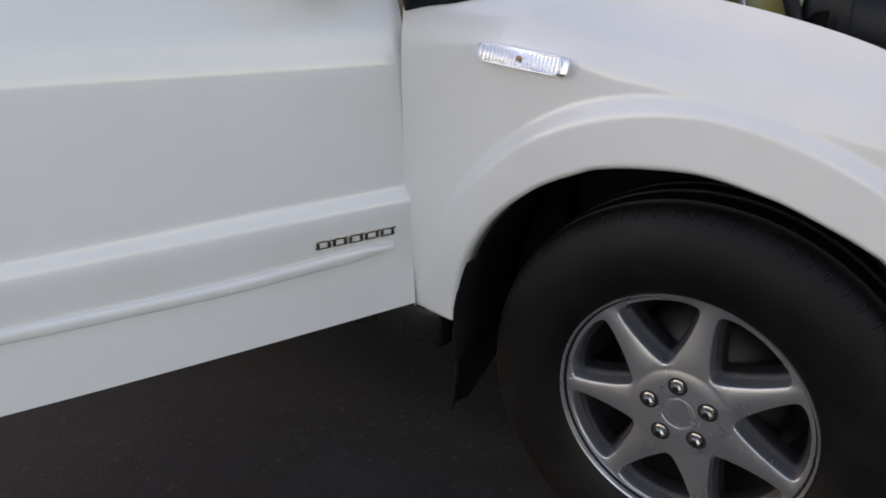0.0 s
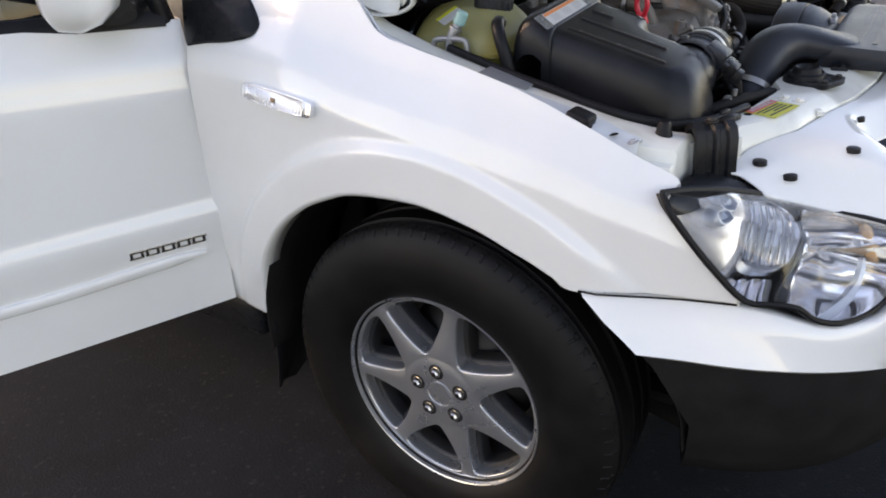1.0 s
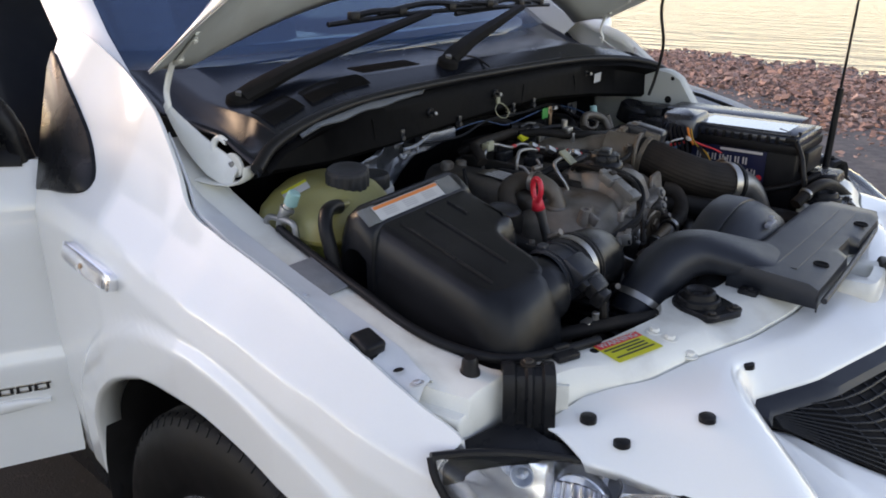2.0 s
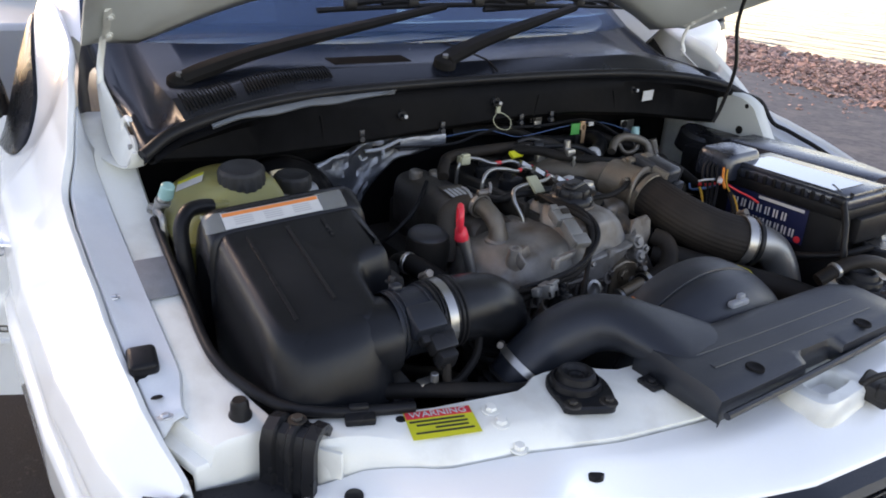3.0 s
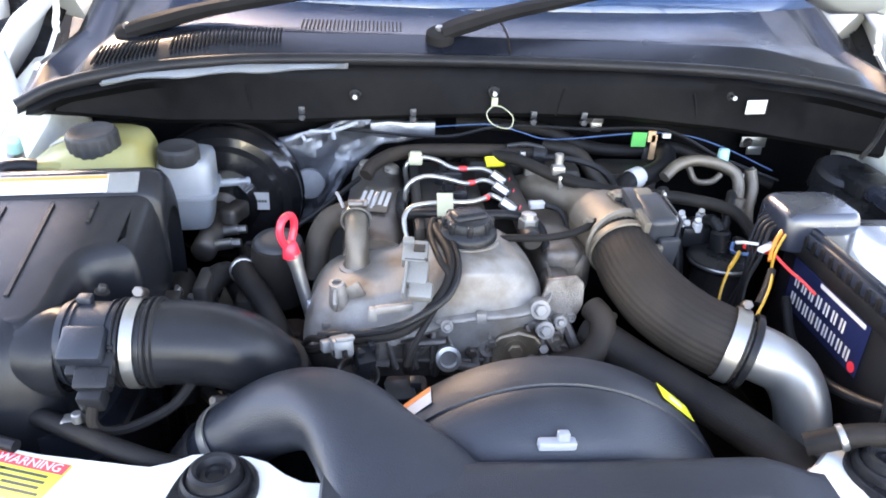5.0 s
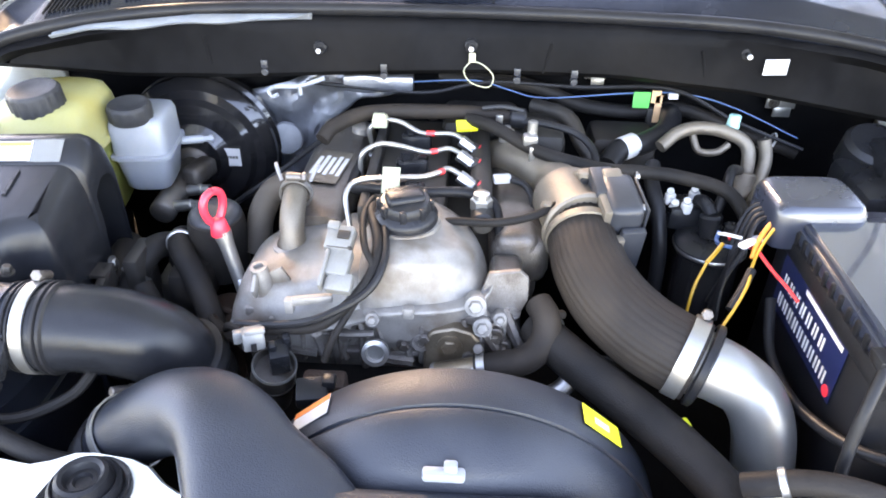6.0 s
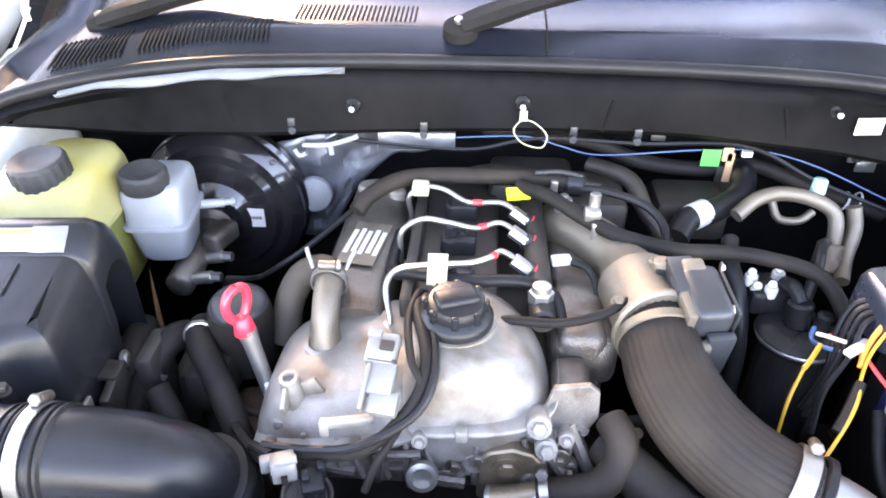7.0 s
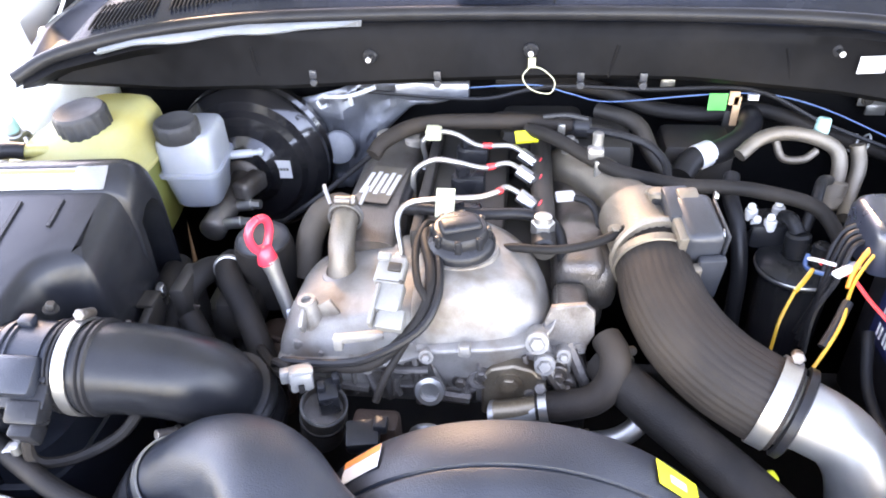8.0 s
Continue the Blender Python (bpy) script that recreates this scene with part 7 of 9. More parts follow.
LEFT_DOME = ((-0.283, ((0.13, 0.80), (0.128, 0.84), (0.15, 0.858), (0.20, 0.866), (0.232, 0.860), (0.240, 0.848), (0.240, 0.80))),
             (-0.270, ((0.11, 0.80), (0.105, 0.885), (0.135, 0.903), (0.20, 0.908), (0.238, 0.898), (0.252, 0.872), (0.252, 0.80))),
             (-0.245, ((0.10, 0.80), (0.095, 0.912), (0.13, 0.925), (0.21, 0.928), (0.247, 0.916), (0.264, 0.880), (0.264, 0.80))),
             (-0.20, ((0.095, 0.80), (0.09, 0.925), (0.13, 0.936), (0.215, 0.937), (0.249, 0.926), (0.268, 0.885), (0.268, 0.80))),
             (-0.155, ((0.09, 0.80), (0.085, 0.935), (0.13, 0.943), (0.215, 0.944), (0.245, 0.936), (0.266, 0.892), (0.266, 0.80))),
             (-0.125, ((0.09, 0.80), (0.085, 0.940), (0.13, 0.946), (0.205, 0.946), (0.236, 0.936), (0.258, 0.896), (0.258, 0.80))),
             (-0.095, ((0.10, 0.80), (0.095, 0.940), (0.13, 0.946), (0.205, 0.946), (0.230, 0.936), (0.250, 0.896), (0.250, 0.80))))
RIGHT_DOME = ((-0.124, ((0.11, 0.80), (0.108, 0.925), (0.13, 0.940), (0.21, 0.942), (0.235, 0.932), (0.245, 0.90), (0.246, 0.80))),
              (-0.114, ((0.105, 0.80), (0.10, 0.953), (0.13, 0.966), (0.234, 0.965), (0.252, 0.954), (0.260, 0.905), (0.261, 0.80))),
              (-0.098, ((0.10, 0.80), (0.095, 0.965), (0.13, 0.979), (0.240, 0.978), (0.257, 0.968), (0.266, 0.912), (0.267, 0.80))),
              (-0.06, ((0.10, 0.80), (0.095, 0.968), (0.13, 0.983), (0.242, 0.980), (0.260, 0.970), (0.270, 0.914), (0.271, 0.80))),
              (-0.03, ((0.105, 0.80), (0.10, 0.962), (0.14, 0.978), (0.232, 0.977), (0.252, 0.966), (0.266, 0.914), (0.267, 0.80))),
              (0.0, ((0.115, 0.80), (0.11, 0.945), (0.145, 0.962), (0.212, 0.966), (0.236, 0.955), (0.258, 0.914), (0.259, 0.80))),
              (0.022, ((0.13, 0.80), (0.125, 0.915), (0.155, 0.935), (0.200, 0.942), (0.222, 0.934), (0.246, 0.910), (0.247, 0.80))),
              (0.034, ((0.15, 0.80), (0.147, 0.88), (0.165, 0.90), (0.20, 0.908), (0.215, 0.902), (0.232, 0.89), (0.233, 0.80))))
vc = part("front_cover", loft([tightened([(x, y, z) for x, z in pts], 0.09) for y, pts in LEFT_DOME]), cast_alu, engine, "cast aluminium front valve cover", angle=180, sub=2)
part("filler_dome", loft([tightened([(x, y, z) for x, z in pts], 0.08) for y, pts in RIGHT_DOME]), cast_alu, vc, "raised cast dome below the oil cap", angle=180, sub=2)


def ledge(line, out=0.010, thick=0.007):
    """A flat casting lip along a line, its edges rounded."""
    line = smooth_line(line, 6)
    return loft([[p + Vector((dx, 0, dz)) for dx, dz in ((-0.012, -thick / 2), (out - 0.002, -thick / 2), (out, -thick / 4), (out, thick / 4), (out - 0.002, thick / 2), (-0.012, thick / 2))] for p in line])


part("cover_lip", ledge([(0.256, -0.112, 0.904), (0.266, -0.09, 0.911), (0.270, -0.06, 0.917), (0.266, -0.02, 0.918), (0.256, 0.012, 0.920), (0.242, 0.030, 0.926), (0.226, 0.036, 0.938), (0.205, 0.036, 0.948)]), cast_alu, vc, angle=50)
part("cover_flange", ledge([(0.245, -0.278, 0.862), (0.256, -0.262, 0.872), (0.266, -0.225, 0.881), (0.270, -0.185, 0.887), (0.266, -0.14, 0.893), (0.258, -0.105, 0.900)], 0.013), cast_alu, vc, angle=50)
part("cover_tab", box((0.278, -0.059, 0.920), (0.012, 0.013, 0.015), 0.003), cast_alu, vc)
for x, y, z, r in ((0.262, 0.016, 0.922, 0.011), (0.264, 0.025, 0.893, 0.010), (0.276, -0.165, 0.890, 0.0075), (0.264, -0.255, 0.874, 0.0075), (0.272, -0.10, 0.905, 0.007), (0.256, 0.045, 0.90, 0.007)):
    part("cover_bolt", join(cyl((x - 0.02, y, z - 0.008), (x + 0.006, y, z + 0.002), r * 1.15, n=16, edge=0.002), bolt((x + 0.006, y, z + 0.002), (1, 0, 0.35), r * 0.75, 0.005)), cast_alu, vc)
part("boss", join(lathe([(0.0150, -0.02), (0.0120, 0.002), (0.0105, 0.008), (0.0102, 0.016), (0.0060, 0.0165), (0.0055, 0.012), (0.0, 0.012)], (0.238, -0.233, 0.931), (0.12, -0.10, 1), 20), box((0.238, -0.214, 0.932), (0.005, 0.024, 0.022), 0.002, (28, 0, 0)), box((0.256, -0.236, 0.930), (0.022, 0.005, 0.020), 0.002, (0, 30, 0))), cast_alu, vc, "cast boss with webs")
part("cap_pedestal", lathe([(0.055, -0.025), (0.046, -0.008), (0.042, 0.002), (0.041, 0.008), (0.034, 0.009)], (0.180, -0.070, 0.975), (0.05, 0, 1), 36), cast_alu, vc, angle=45)
oc = part("oil_cap", lathe([(0.0, 0.030), (0.020, 0.030), (0.028, 0.028), (0.0305, 0.024), (0.031, 0.016), (0.036, 0.012), (0.0385, 0.008), (0.0385, 0.0), (0.034, 0.0)], (0.180, -0.070, 0.982), (0.05, 0, 1), 40), black_plastic, engine, "black oil filler cap with grip bar", angle=35)
part("grip", box((0.182, -0.070, 1.011), (0.026, 0.046, 0.014), 0.006, (0, 3, 20), 3), black_plastic, oc)
for k in range(8):
    t = 2 * math.pi * k / 8
    part("lug", box((0.180 + 0.031 * math.cos(t), -0.070 + 0.031 * math.sin(t), 1.000), (0.006, 0.008, 0.018), 0.002, (0, 0, math.degrees(t))), black_plastic, oc)
part("breather_neck", tube([(0.168, -0.212, 0.920), (0.163, -0.212, 0.945), (0.150, -0.213, 0.962), (0.128, -0.214, 0.972), (0.108, -0.215, 0.974)], [0.021, 0.0155, 0.0155, 0.0155, 0.0155], 16, 5), tan_alu, engine, "pale metal breather elbow", angle=60)
hose_clamp(engine, (0.114, -0.215, 0.973), (-1, 0, 0.1), 0.0190, 0.007)
part("breather_hose", tube([(0.118, -0.215, 0.973), (0.098, -0.217, 0.972), (0.080, -0.232, 0.966), (0.078, -0.256, 0.952), (0.095, -0.270, 0.925), (0.11, -0.275, 0.88)], 0.0175, 14, 6), brown_hose, engine, "dusty brown breather hose")

part("spring_clip", join(tube([(0.112, -0.196, 0.990), (0.106, -0.190, 1.002), (0.098, -0.186, 1.006)], 0.0025, 6, 3), tube([(0.112, -0.232, 0.990), (0.104, -0.238, 1.002), (0.094, -0.242, 1.004)], 0.0025, 6, 3), lathe([(0.0192, -0.004), (0.0212, -0.003), (0.0212, 0.003), (0.0192, 0.004)], (0.112, -0.215, 0.973), (-1, 0, 0.1), 24)), grey_plastic, engine, "grey spring hose clip")
part("neck_collar", lathe([(0.024, -0.004), (0.024, 0.006), (0.019, 0.009)], (0.168, -0.212, 0.925), (0, 0, 1), 24), cast_alu, engine)

# long cam cover with its plate
cam_rows = []
for x, yl, yr, zt in ((-0.165, -0.150, -0.225, 0.945), (-0.155, -0.143, -0.232, 0.958), (-0.02, -0.140, -0.236, 0.960), (0.06, -0.142, -0.238, 0.958), (0.13, -0.146, -0.236, 0.950)):
    cam_rows.append(rounded((x, (yl + yr) / 2, zt - 0.06), (yl - yr) / 2, 0.06, (0, 1, 0), (0, 0, 1), 3.6, 24))
cc_ = part("cam_cover", loft(cam_rows), grimy_alu, engine, "grimy long cam cover", angle=50)
pm = surface_frame((0.015, -0.190, 0.9615), (0.15, 1, 0.0), (-1, 0.15, 0))
cpl = part("data_plate", plate(pm, 0.046, 0.092, 0.001), tan_alu, cc_, "worn grey data plate")
part("plate_text", join(*[plate(pm, 0.0055, 0.052, 0.0004, dx=-0.0185 + 0.0092 * i, dy=0.004 * (i % 2), dz=0.0007) for i in range(5)]), paper_white, cpl)
part("rail_cover", box((0.0, -0.128, 0.955), (0.27, 0.014, 0.03), 0.004), dark_iron, engine)
part("cover_bolt", bolt((-0.135, -0.19, 0.955), (0, 0, 1), 0.008, 0.006), steel, cc_)
part("cover_lug", join(cyl((-0.115, -0.205, 0.94), (-0.115, -0.205, 0.972), 0.014, n=16, edge=0.003), cyl((-0.11, -0.165, 0.94), (-0.11, -0.165, 0.968), 0.012, n=16, edge=0.003)), cast_alu, cc_)

# valley: injectors, rail and pipes
part("valley", box((0.0, -0.075, 0.935), (0.33, 0.10, 0.045), 0.008), dark_iron, engine, "dark injector valley")
for x in (-0.075, 0.005, 0.085):
    part("injector", join(cyl((x + 0.01, -0.082, 0.93), (x + 0.01, -0.082, 0.978), 0.017, 0.015, n=18, edge=0.003), box((x + 0.01, -0.070, 0.968), (0.030, 0.034, 0.024), 0.005), cyl((x + 0.01, -0.082, 0.978), (x + 0.01, -0.082, 0.988), 0.009, n=6)), black_plastic, engine, "black injector with plug")
PIPES = ([(-0.066, -0.141, 0.93), (-0.068, -0.141, 0.955), (-0.062, -0.143, 0.985), (-0.068, -0.124, 0.997), (-0.064, -0.097, 0.996), (-0.051, -0.065, 0.986), (-0.052, -0.023, 0.986), (-0.037, 0.002, 0.978)],
         [(0.023, -0.145, 0.925), (0.023, -0.145, 0.95), (0.022, -0.143, 0.985), (0.012, -0.119, 0.997), (0.015, -0.089, 0.996), (0.010, -0.054, 0.986), (-0.004, -0.025, 0.986), (0.008, 0.0, 0.978)],
         [(0.146, -0.144, 0.93), (0.144, -0.144, 0.95), (0.124, -0.150, 0.978), (0.109, -0.138, 0.991), (0.103, -0.101, 0.995), (0.091, -0.059, 0.991), (0.080, -0.036, 0.992), (0.064, -0.023, 0.990), (0.070, 0.002, 0.978)])
for line in PIPES:
    pp = part("fuel_pipe", tube(line, 0.0036, 10, 7), steel, engine, "bright bent steel injector pipe")
    a, b = Vector(line[0]), Vector(line[-1])
    part("union_nut", cyl(a + Vector((0, 0, -0.006)), a + Vector((0, 0, 0.014)), 0.0085, n=6, edge=0.001), steel, pp)
    part("union_nut", cyl(b + Vector((0, -0.012, 0.006)), b + Vector((0.006, 0.008, -0.006)), 0.0085, n=6, edge=0.001), steel, pp)
    part("red_band", tube([Vector(line[-3]).lerp(Vector(line[-2]), 0.12), Vector(line[-3]).lerp(Vector(line[-2]), 0.42)], 0.0044, 8, 2), wire_red, pp)
part("pipe_tag", plate(surface_frame((0.112, -0.094, 0.995), (0, 1, 0), (-0.8, 0, 0.6)), 0.022, 0.036, 0.004), tag_cream, engine, "cream plastic pipe clip")
part("pipe_tag", join(box((-0.066, -0.128, 0.996), (0.020, 0.022, 0.016), 0.003), box((-0.06, -0.128, 1.006), (0.010, 0.018, 0.008), 0.002)), tag_cream, engine)
part("yellow_tag", plate(surface_frame((-0.062, -0.002, 0.995), (-0.2, 1, 0), (-0.8, 0, 0.6)), 0.030, 0.016, 0.006), sticker_yellow, engine, "small yellow tag")
rl = part("fuel_rail", join(cyl((-0.12, 0.018, 0.963), (0.158, 0.022, 0.963), 0.0145, n=18, edge=0.003), *[cyl((x, 0.005, 0.972), (x + 0.004, 0.018, 0.966), 0.011, n=12) for x in (-0.035, 0.010, 0.070)]), dark_iron, engine, "dark common fuel rail")
part("rail_valve", join(cyl((0.128, 0.020, 0.967), (0.128, 0.020, 0.985), 0.014, n=6, edge=0.002), lathe([(0.011, 0.0), (0.010, 0.006), (0.0, 0.008)], (0.128, 0.020, 0.985), (0, 0, 1), 18)), steel, rl)
for x in (-0.033, 0.012, 0.074):
    part("rail_seal", lathe([(0.009, -0.002), (0.0115, 0.0), (0.009, 0.002)], (x, 0.014, 0.969), (0.2, 1, -0.5), 16), sticker_red, rl)
part("return_hose", tube([(-0.02, -0.150, 0.955), (0.07, -0.150, 0.962), (0.095, -0.12, 0.975), (0.107, -0.06, 0.978), (0.105, 0.0, 0.978), (0.118, 0.035, 0.970), (0.15, 0.045, 0.945)], 0.0072, 10, 6), rubber, engine, "black fuel return hose")
part("pale_plug", box((0.045, 0.048, 0.968), (0.013, 0.024, 0.010), 0.002, (0, 0, 12)), paper_white, engine, "white plug")
part("plug_hose", tube([(0.047, 0.060, 0.968), (0.056, 0.078, 0.966), (0.075, 0.088, 0.955), (0.10, 0.090, 0.935)], 0.0046, 8, 5), rubber, engine)
part("foam_hose", tube([(-0.02, -0.205, 0.985), (-0.042, -0.190, 0.997), (-0.085, -0.145, 1.0), (-0.098, -0.05, 1.0), (-0.095, 0.03, 1.0), (-0.09, 0.068, 0.998)], 0.0110, 12, 6), dusty_rubber, engine, "foam sleeved loom over the engine")
part("foam_end", join(cyl((-0.09, 0.06, 0.998), (-0.088, 0.085, 0.997), 0.015, n=14, edge=0.003), tube([(-0.088, 0.02, 1.012), (-0.086, 0.05, 1.016), (-0.087, 0.08, 1.010)], 0.004, 8, 4)), black_plastic, engine)
part("coil_harness", tube([(0.13, -0.105, 0.975), (0.146, -0.112, 0.988), (0.191, -0.118, 0.988), (0.244, -0.110, 0.982), (0.264, -0.099, 0.968), (0.282, -0.112, 0.945), (0.306, -0.138, 0.905), (0.315, -0.150, 0.875)], 0.0042, 10, 6), hose_rubber, engine, "black harness looped over the cover")
part("coil_harness", tube([(0.14, -0.100, 0.975), (0.17, -0.111, 0.987), (0.237, -0.096, 0.980), (0.276, -0.106, 0.955), (0.302, -0.150, 0.918), (0.296, -0.20, 0.902), (0.286, -0.252, 0.890)], 0.0064, 10, 6), hose_rubber, engine)
part("coil_harness", tube([(0.135, -0.095, 0.975), (0.16, -0.104, 0.99), (0.215, -0.090, 0.986), (0.262, -0.088, 0.972), (0.288, -0.106, 0.950), (0.306, -0.155, 0.928), (0.300, -0.20, 0.912), (0.287, -0.255, 0.900)], 0.0045, 8, 6), rubber, engine)
cb = part("clip_bracket", join(box((0.232, -0.139, 0.982), (0.032, 0.031, 0.018), 0.003, (0, 26, -8)), box((0.258, -0.137, 0.968), (0.034, 0.026, 0.016), 0.003, (0, 26, -8)), box((0.279, -0.134, 0.956), (0.022, 0.029, 0.014), 0.003, (0, 30, -8)), box((0.222, -0.147, 0.995), (0.010, 0.014, 0.008), 0.002, (0, 26, -8)), box((0.268, -0.152, 0.966), (0.046, 0.004, 0.016), 0.0015, (0, 28, -8))), clip_grey, engine, "pale two-piece cable clip", angle=40)
part("clip_slot", join(box((0.236, -0.134, 0.9925), (0.010, 0.014, 0.004), 0.001, (0, 26, -8)), box((0.245, -0.138, 0.979), (0.004, 0.029, 0.012), 0.001, (0, 26, -8))), dark_iron, cb)
part("bracket_foot", join(box((0.283, -0.165, 0.936), (0.008, 0.045, 0.010), 0.002, (0, 0, 12)), box((0.287, -0.190, 0.930), (0.010, 0.010, 0.018), 0.002)), cast_alu, engine)

# raised edges, ribs and bosses of the castings at the front
for x, y, z, r, l in ((0.325, -0.045, 0.862, 0.013, 0.012), (0.322, -0.125, 0.868, 0.008, 0.012), (0.318, -0.175, 0.858, 0.008, 0.012), (0.328, 0.012, 0.846, 0.009, 0.014), (0.318, -0.085, 0.845, 0.0075, 0.012), (0.312, 0.040, 0.880, 0.009, 0.014), (0.30, 0.062, 0.892, 0.008, 0.012)):
    part("casting_boss", lathe([(r * 1.25, -0.012), (r, 0.0), (r, l - 0.003), (r * 0.85, l), (r * 0.45, l), (r * 0.42, l - 0.004), (0.0, l - 0.004)], (x - 0.066, y, z + 0.004), (1, 0, 0.15), 20), case_alu, engine, angle=40)
for a, b, r in (((0.312, -0.23, 0.852), (0.318, -0.17, 0.842), 0.006), ((0.318, -0.16, 0.876), (0.322, -0.10, 0.880), 0.005), ((0.315, -0.115, 0.845), (0.322, -0.055, 0.838), 0.007), ((0.316, -0.205, 0.872), (0.312, -0.202, 0.830), 0.006), ((0.322, -0.148, 0.880), (0.316, -0.146, 0.830), 0.006), ((0.324, -0.105, 0.876), (0.318, -0.112, 0.826), 0.005), ((0.315, 0.025, 0.89), (0.322, 0.055, 0.845), 0.007), ((0.29, 0.05, 0.90), (0.31, 0.075, 0.85), 0.008)):
    a, b = (a[0] - 0.052, a[1], a[2]), (b[0] - 0.052, b[1], b[2])
    part("casting_rib", tube([a, ((a[0] + b[0]) / 2 + 0.003, (a[1] + b[1]) / 2, (a[2] + b[2]) / 2), b], r, 8, 4), grimy_alu, engine)
part("hoop_bracket", tube([(0.312, -0.118, 0.806), (0.315, -0.112, 0.832), (0.316, -0.097, 0.840), (0.315, -0.082, 0.832), (0.312, -0.076, 0.806)], 0.0045, 8, 5), steel, engine, "small steel hoop bracket")
part("neck_pipe", tube([(0.286, -0.03, 0.832), (0.290, 0.0, 0.840), (0.290, 0.024, 0.850)], 0.0160, 16, 5), bright_alu, engine, "shiny coolant neck")

# lifting eye, pump, pulleys and plumbing at the front face
part("lifting_eye", join(loft([[(x + dx, y, z) for y, z, dx in ((0.012, 0.885, 0.0), (0.022, 0.925, 0.0), (0.030, 0.950, -0.004), (0.066, 0.954, -0.006), (0.076, 0.944, -0.006), (0.077, 0.915, -0.002), (0.062, 0.885, 0.0), (0.055, 0.86, 0.0), (0.02, 0.86, 0.0))] for x in (0.238, 0.245)])), case_alu, engine, "cast lifting eye plate", bevel=0.0015)
part("eye_rib", tube([(0.246, 0.014, 0.922), (0.252, 0.034, 0.890), (0.256, 0.056, 0.852)], 0.005, 8, 4), case_alu, engine)
part("eye_hole", cyl((0.2385, 0.052, 0.933), (0.2400, 0.052, 0.933), 0.0105, n=20), liner_black, engine)
part("head_face", join(*[box((0.254 + 0.004 * (i % 2), -0.22 + 0.035 * i, 0.862), (0.022, 0.007, 0.06), 0.003) for i in range(8)], box((0.246, -0.10, 0.856), (0.02, 0.31, 0.085), 0.006), box((0.252, -0.095, 0.866), (0.024, 0.29, 0.006), 0.002), box((0.253, -0.085, 0.846), (0.026, 0.25, 0.006), 0.002)), case_alu, engine, "ribbed dusty cylinder head face")
for i in range(9):
    y = -0.205 + 0.026 * i
    lean = 0.018 if i % 3 else -0.014
    part("case_rib", tube([(0.258, y, 0.896), (0.264, y + lean * 0.4, 0.874), (0.266, y + lean, 0.836)], [0.003, 0.0038, 0.0045], 8, 4), case_alu, engine)
for y, z, r in ((-0.135, 0.872, 0.009), (0.040, 0.878, 0.009), (-0.042, 0.875, 0.009), (-0.065, 0.862, 0.009), (0.05, 0.86, 0.009)):
    part("face_bolt", join(cyl((0.242, y, z), (0.266, y, z), r * 1.2, n=16, edge=0.002), bolt((0.266, y, z), (1, 0, 0), r * 0.75, 0.006)), grimy_alu, engine)
part("thermostat_cover", loft([[(x, -0.008 + y, 0.857 + z) for y, z in ((-0.034, -0.04), (-0.034, 0.018), (-0.024, 0.030), (0.0, 0.036), (0.022, 0.030), (0.032, 0.016), (0.030, -0.04))] for x in (0.250, 0.268, 0.272)]), brass, engine, "rusty brown thermostat cover", bevel=0.003)
part("cover_nut", bolt((0.2725, -0.012, 0.868), (1, 0, 0), 0.010, 0.004), brass, engine)
part("coolant_stub", tube([(0.288, -0.025, 0.838), (0.290, 0.0, 0.846), (0.290, 0.022, 0.852)], 0.0135, 14, 4), brass, engine)
part("coolant_hose", tube([(0.290, 0.018, 0.852), (0.290, 0.05, 0.858), (0.287, 0.078, 0.866), (0.278, 0.095, 0.885), (0.262, 0.098, 0.905), (0.24, 0.09, 0.91)], 0.0165, 14, 6), dusty_rubber, engine, "small dusty coolant hose")
hose_clamp(engine, (0.290, 0.026, 0.853), (0, 1, 0.2), 0.0170, 0.009)
part("pressure_pipe", tube([(0.30, 0.03, 0.815), (0.302, 0.07, 0.815), (0.298, 0.105, 0.820), (0.288, 0.128, 0.835), (0.27, 0.135, 0.855)], 0.0115, 12, 5), steel, engine, "bright metal coolant pipe")
part("pipe_union", join(*[lathe([(0.012, 0.0), (0.0145, 0.001), (0.0145, 0.005), (0.012, 0.006)], (0.302, 0.062 + 0.008 * k, 0.815), (0, 1, 0), 16) for k in range(2)]), steel, engine)
part("valve_cylinder", lathe([(0.0, -0.012), (0.021, -0.012), (0.0222, -0.002), (0.0222, 0.0005), (0.0245, 0.0012), (0.0252, -0.001), (0.0245, -0.004), (0.0245, -0.075), (0.020, -0.08)], (0.318, -0.206, 0.868), (0.30, 0.22, 0.95), 36), grimy_alu, engine, "open grimy metal solenoid can", angle=35)
part("can_rim", lathe([(0.0222, 0.0), (0.0238, 0.0022), (0.0254, 0.0), (0.0238, -0.001)], (0.318, -0.206, 0.868), (0.30, 0.22, 0.95), 36), steel, engine, "bright rolled rim", angle=50)
part("plug_body", join(box((0.317, -0.200, 0.880), (0.026, 0.022, 0.034), 0.003, (0, 14, 20)), box((0.308, -0.192, 0.894), (0.010, 0.008, 0.024), 0.002, (0, 14, 20)), box((0.322, -0.204, 0.896), (0.010, 0.008, 0.018), 0.002, (0, 14, 20))), black_plastic, engine)
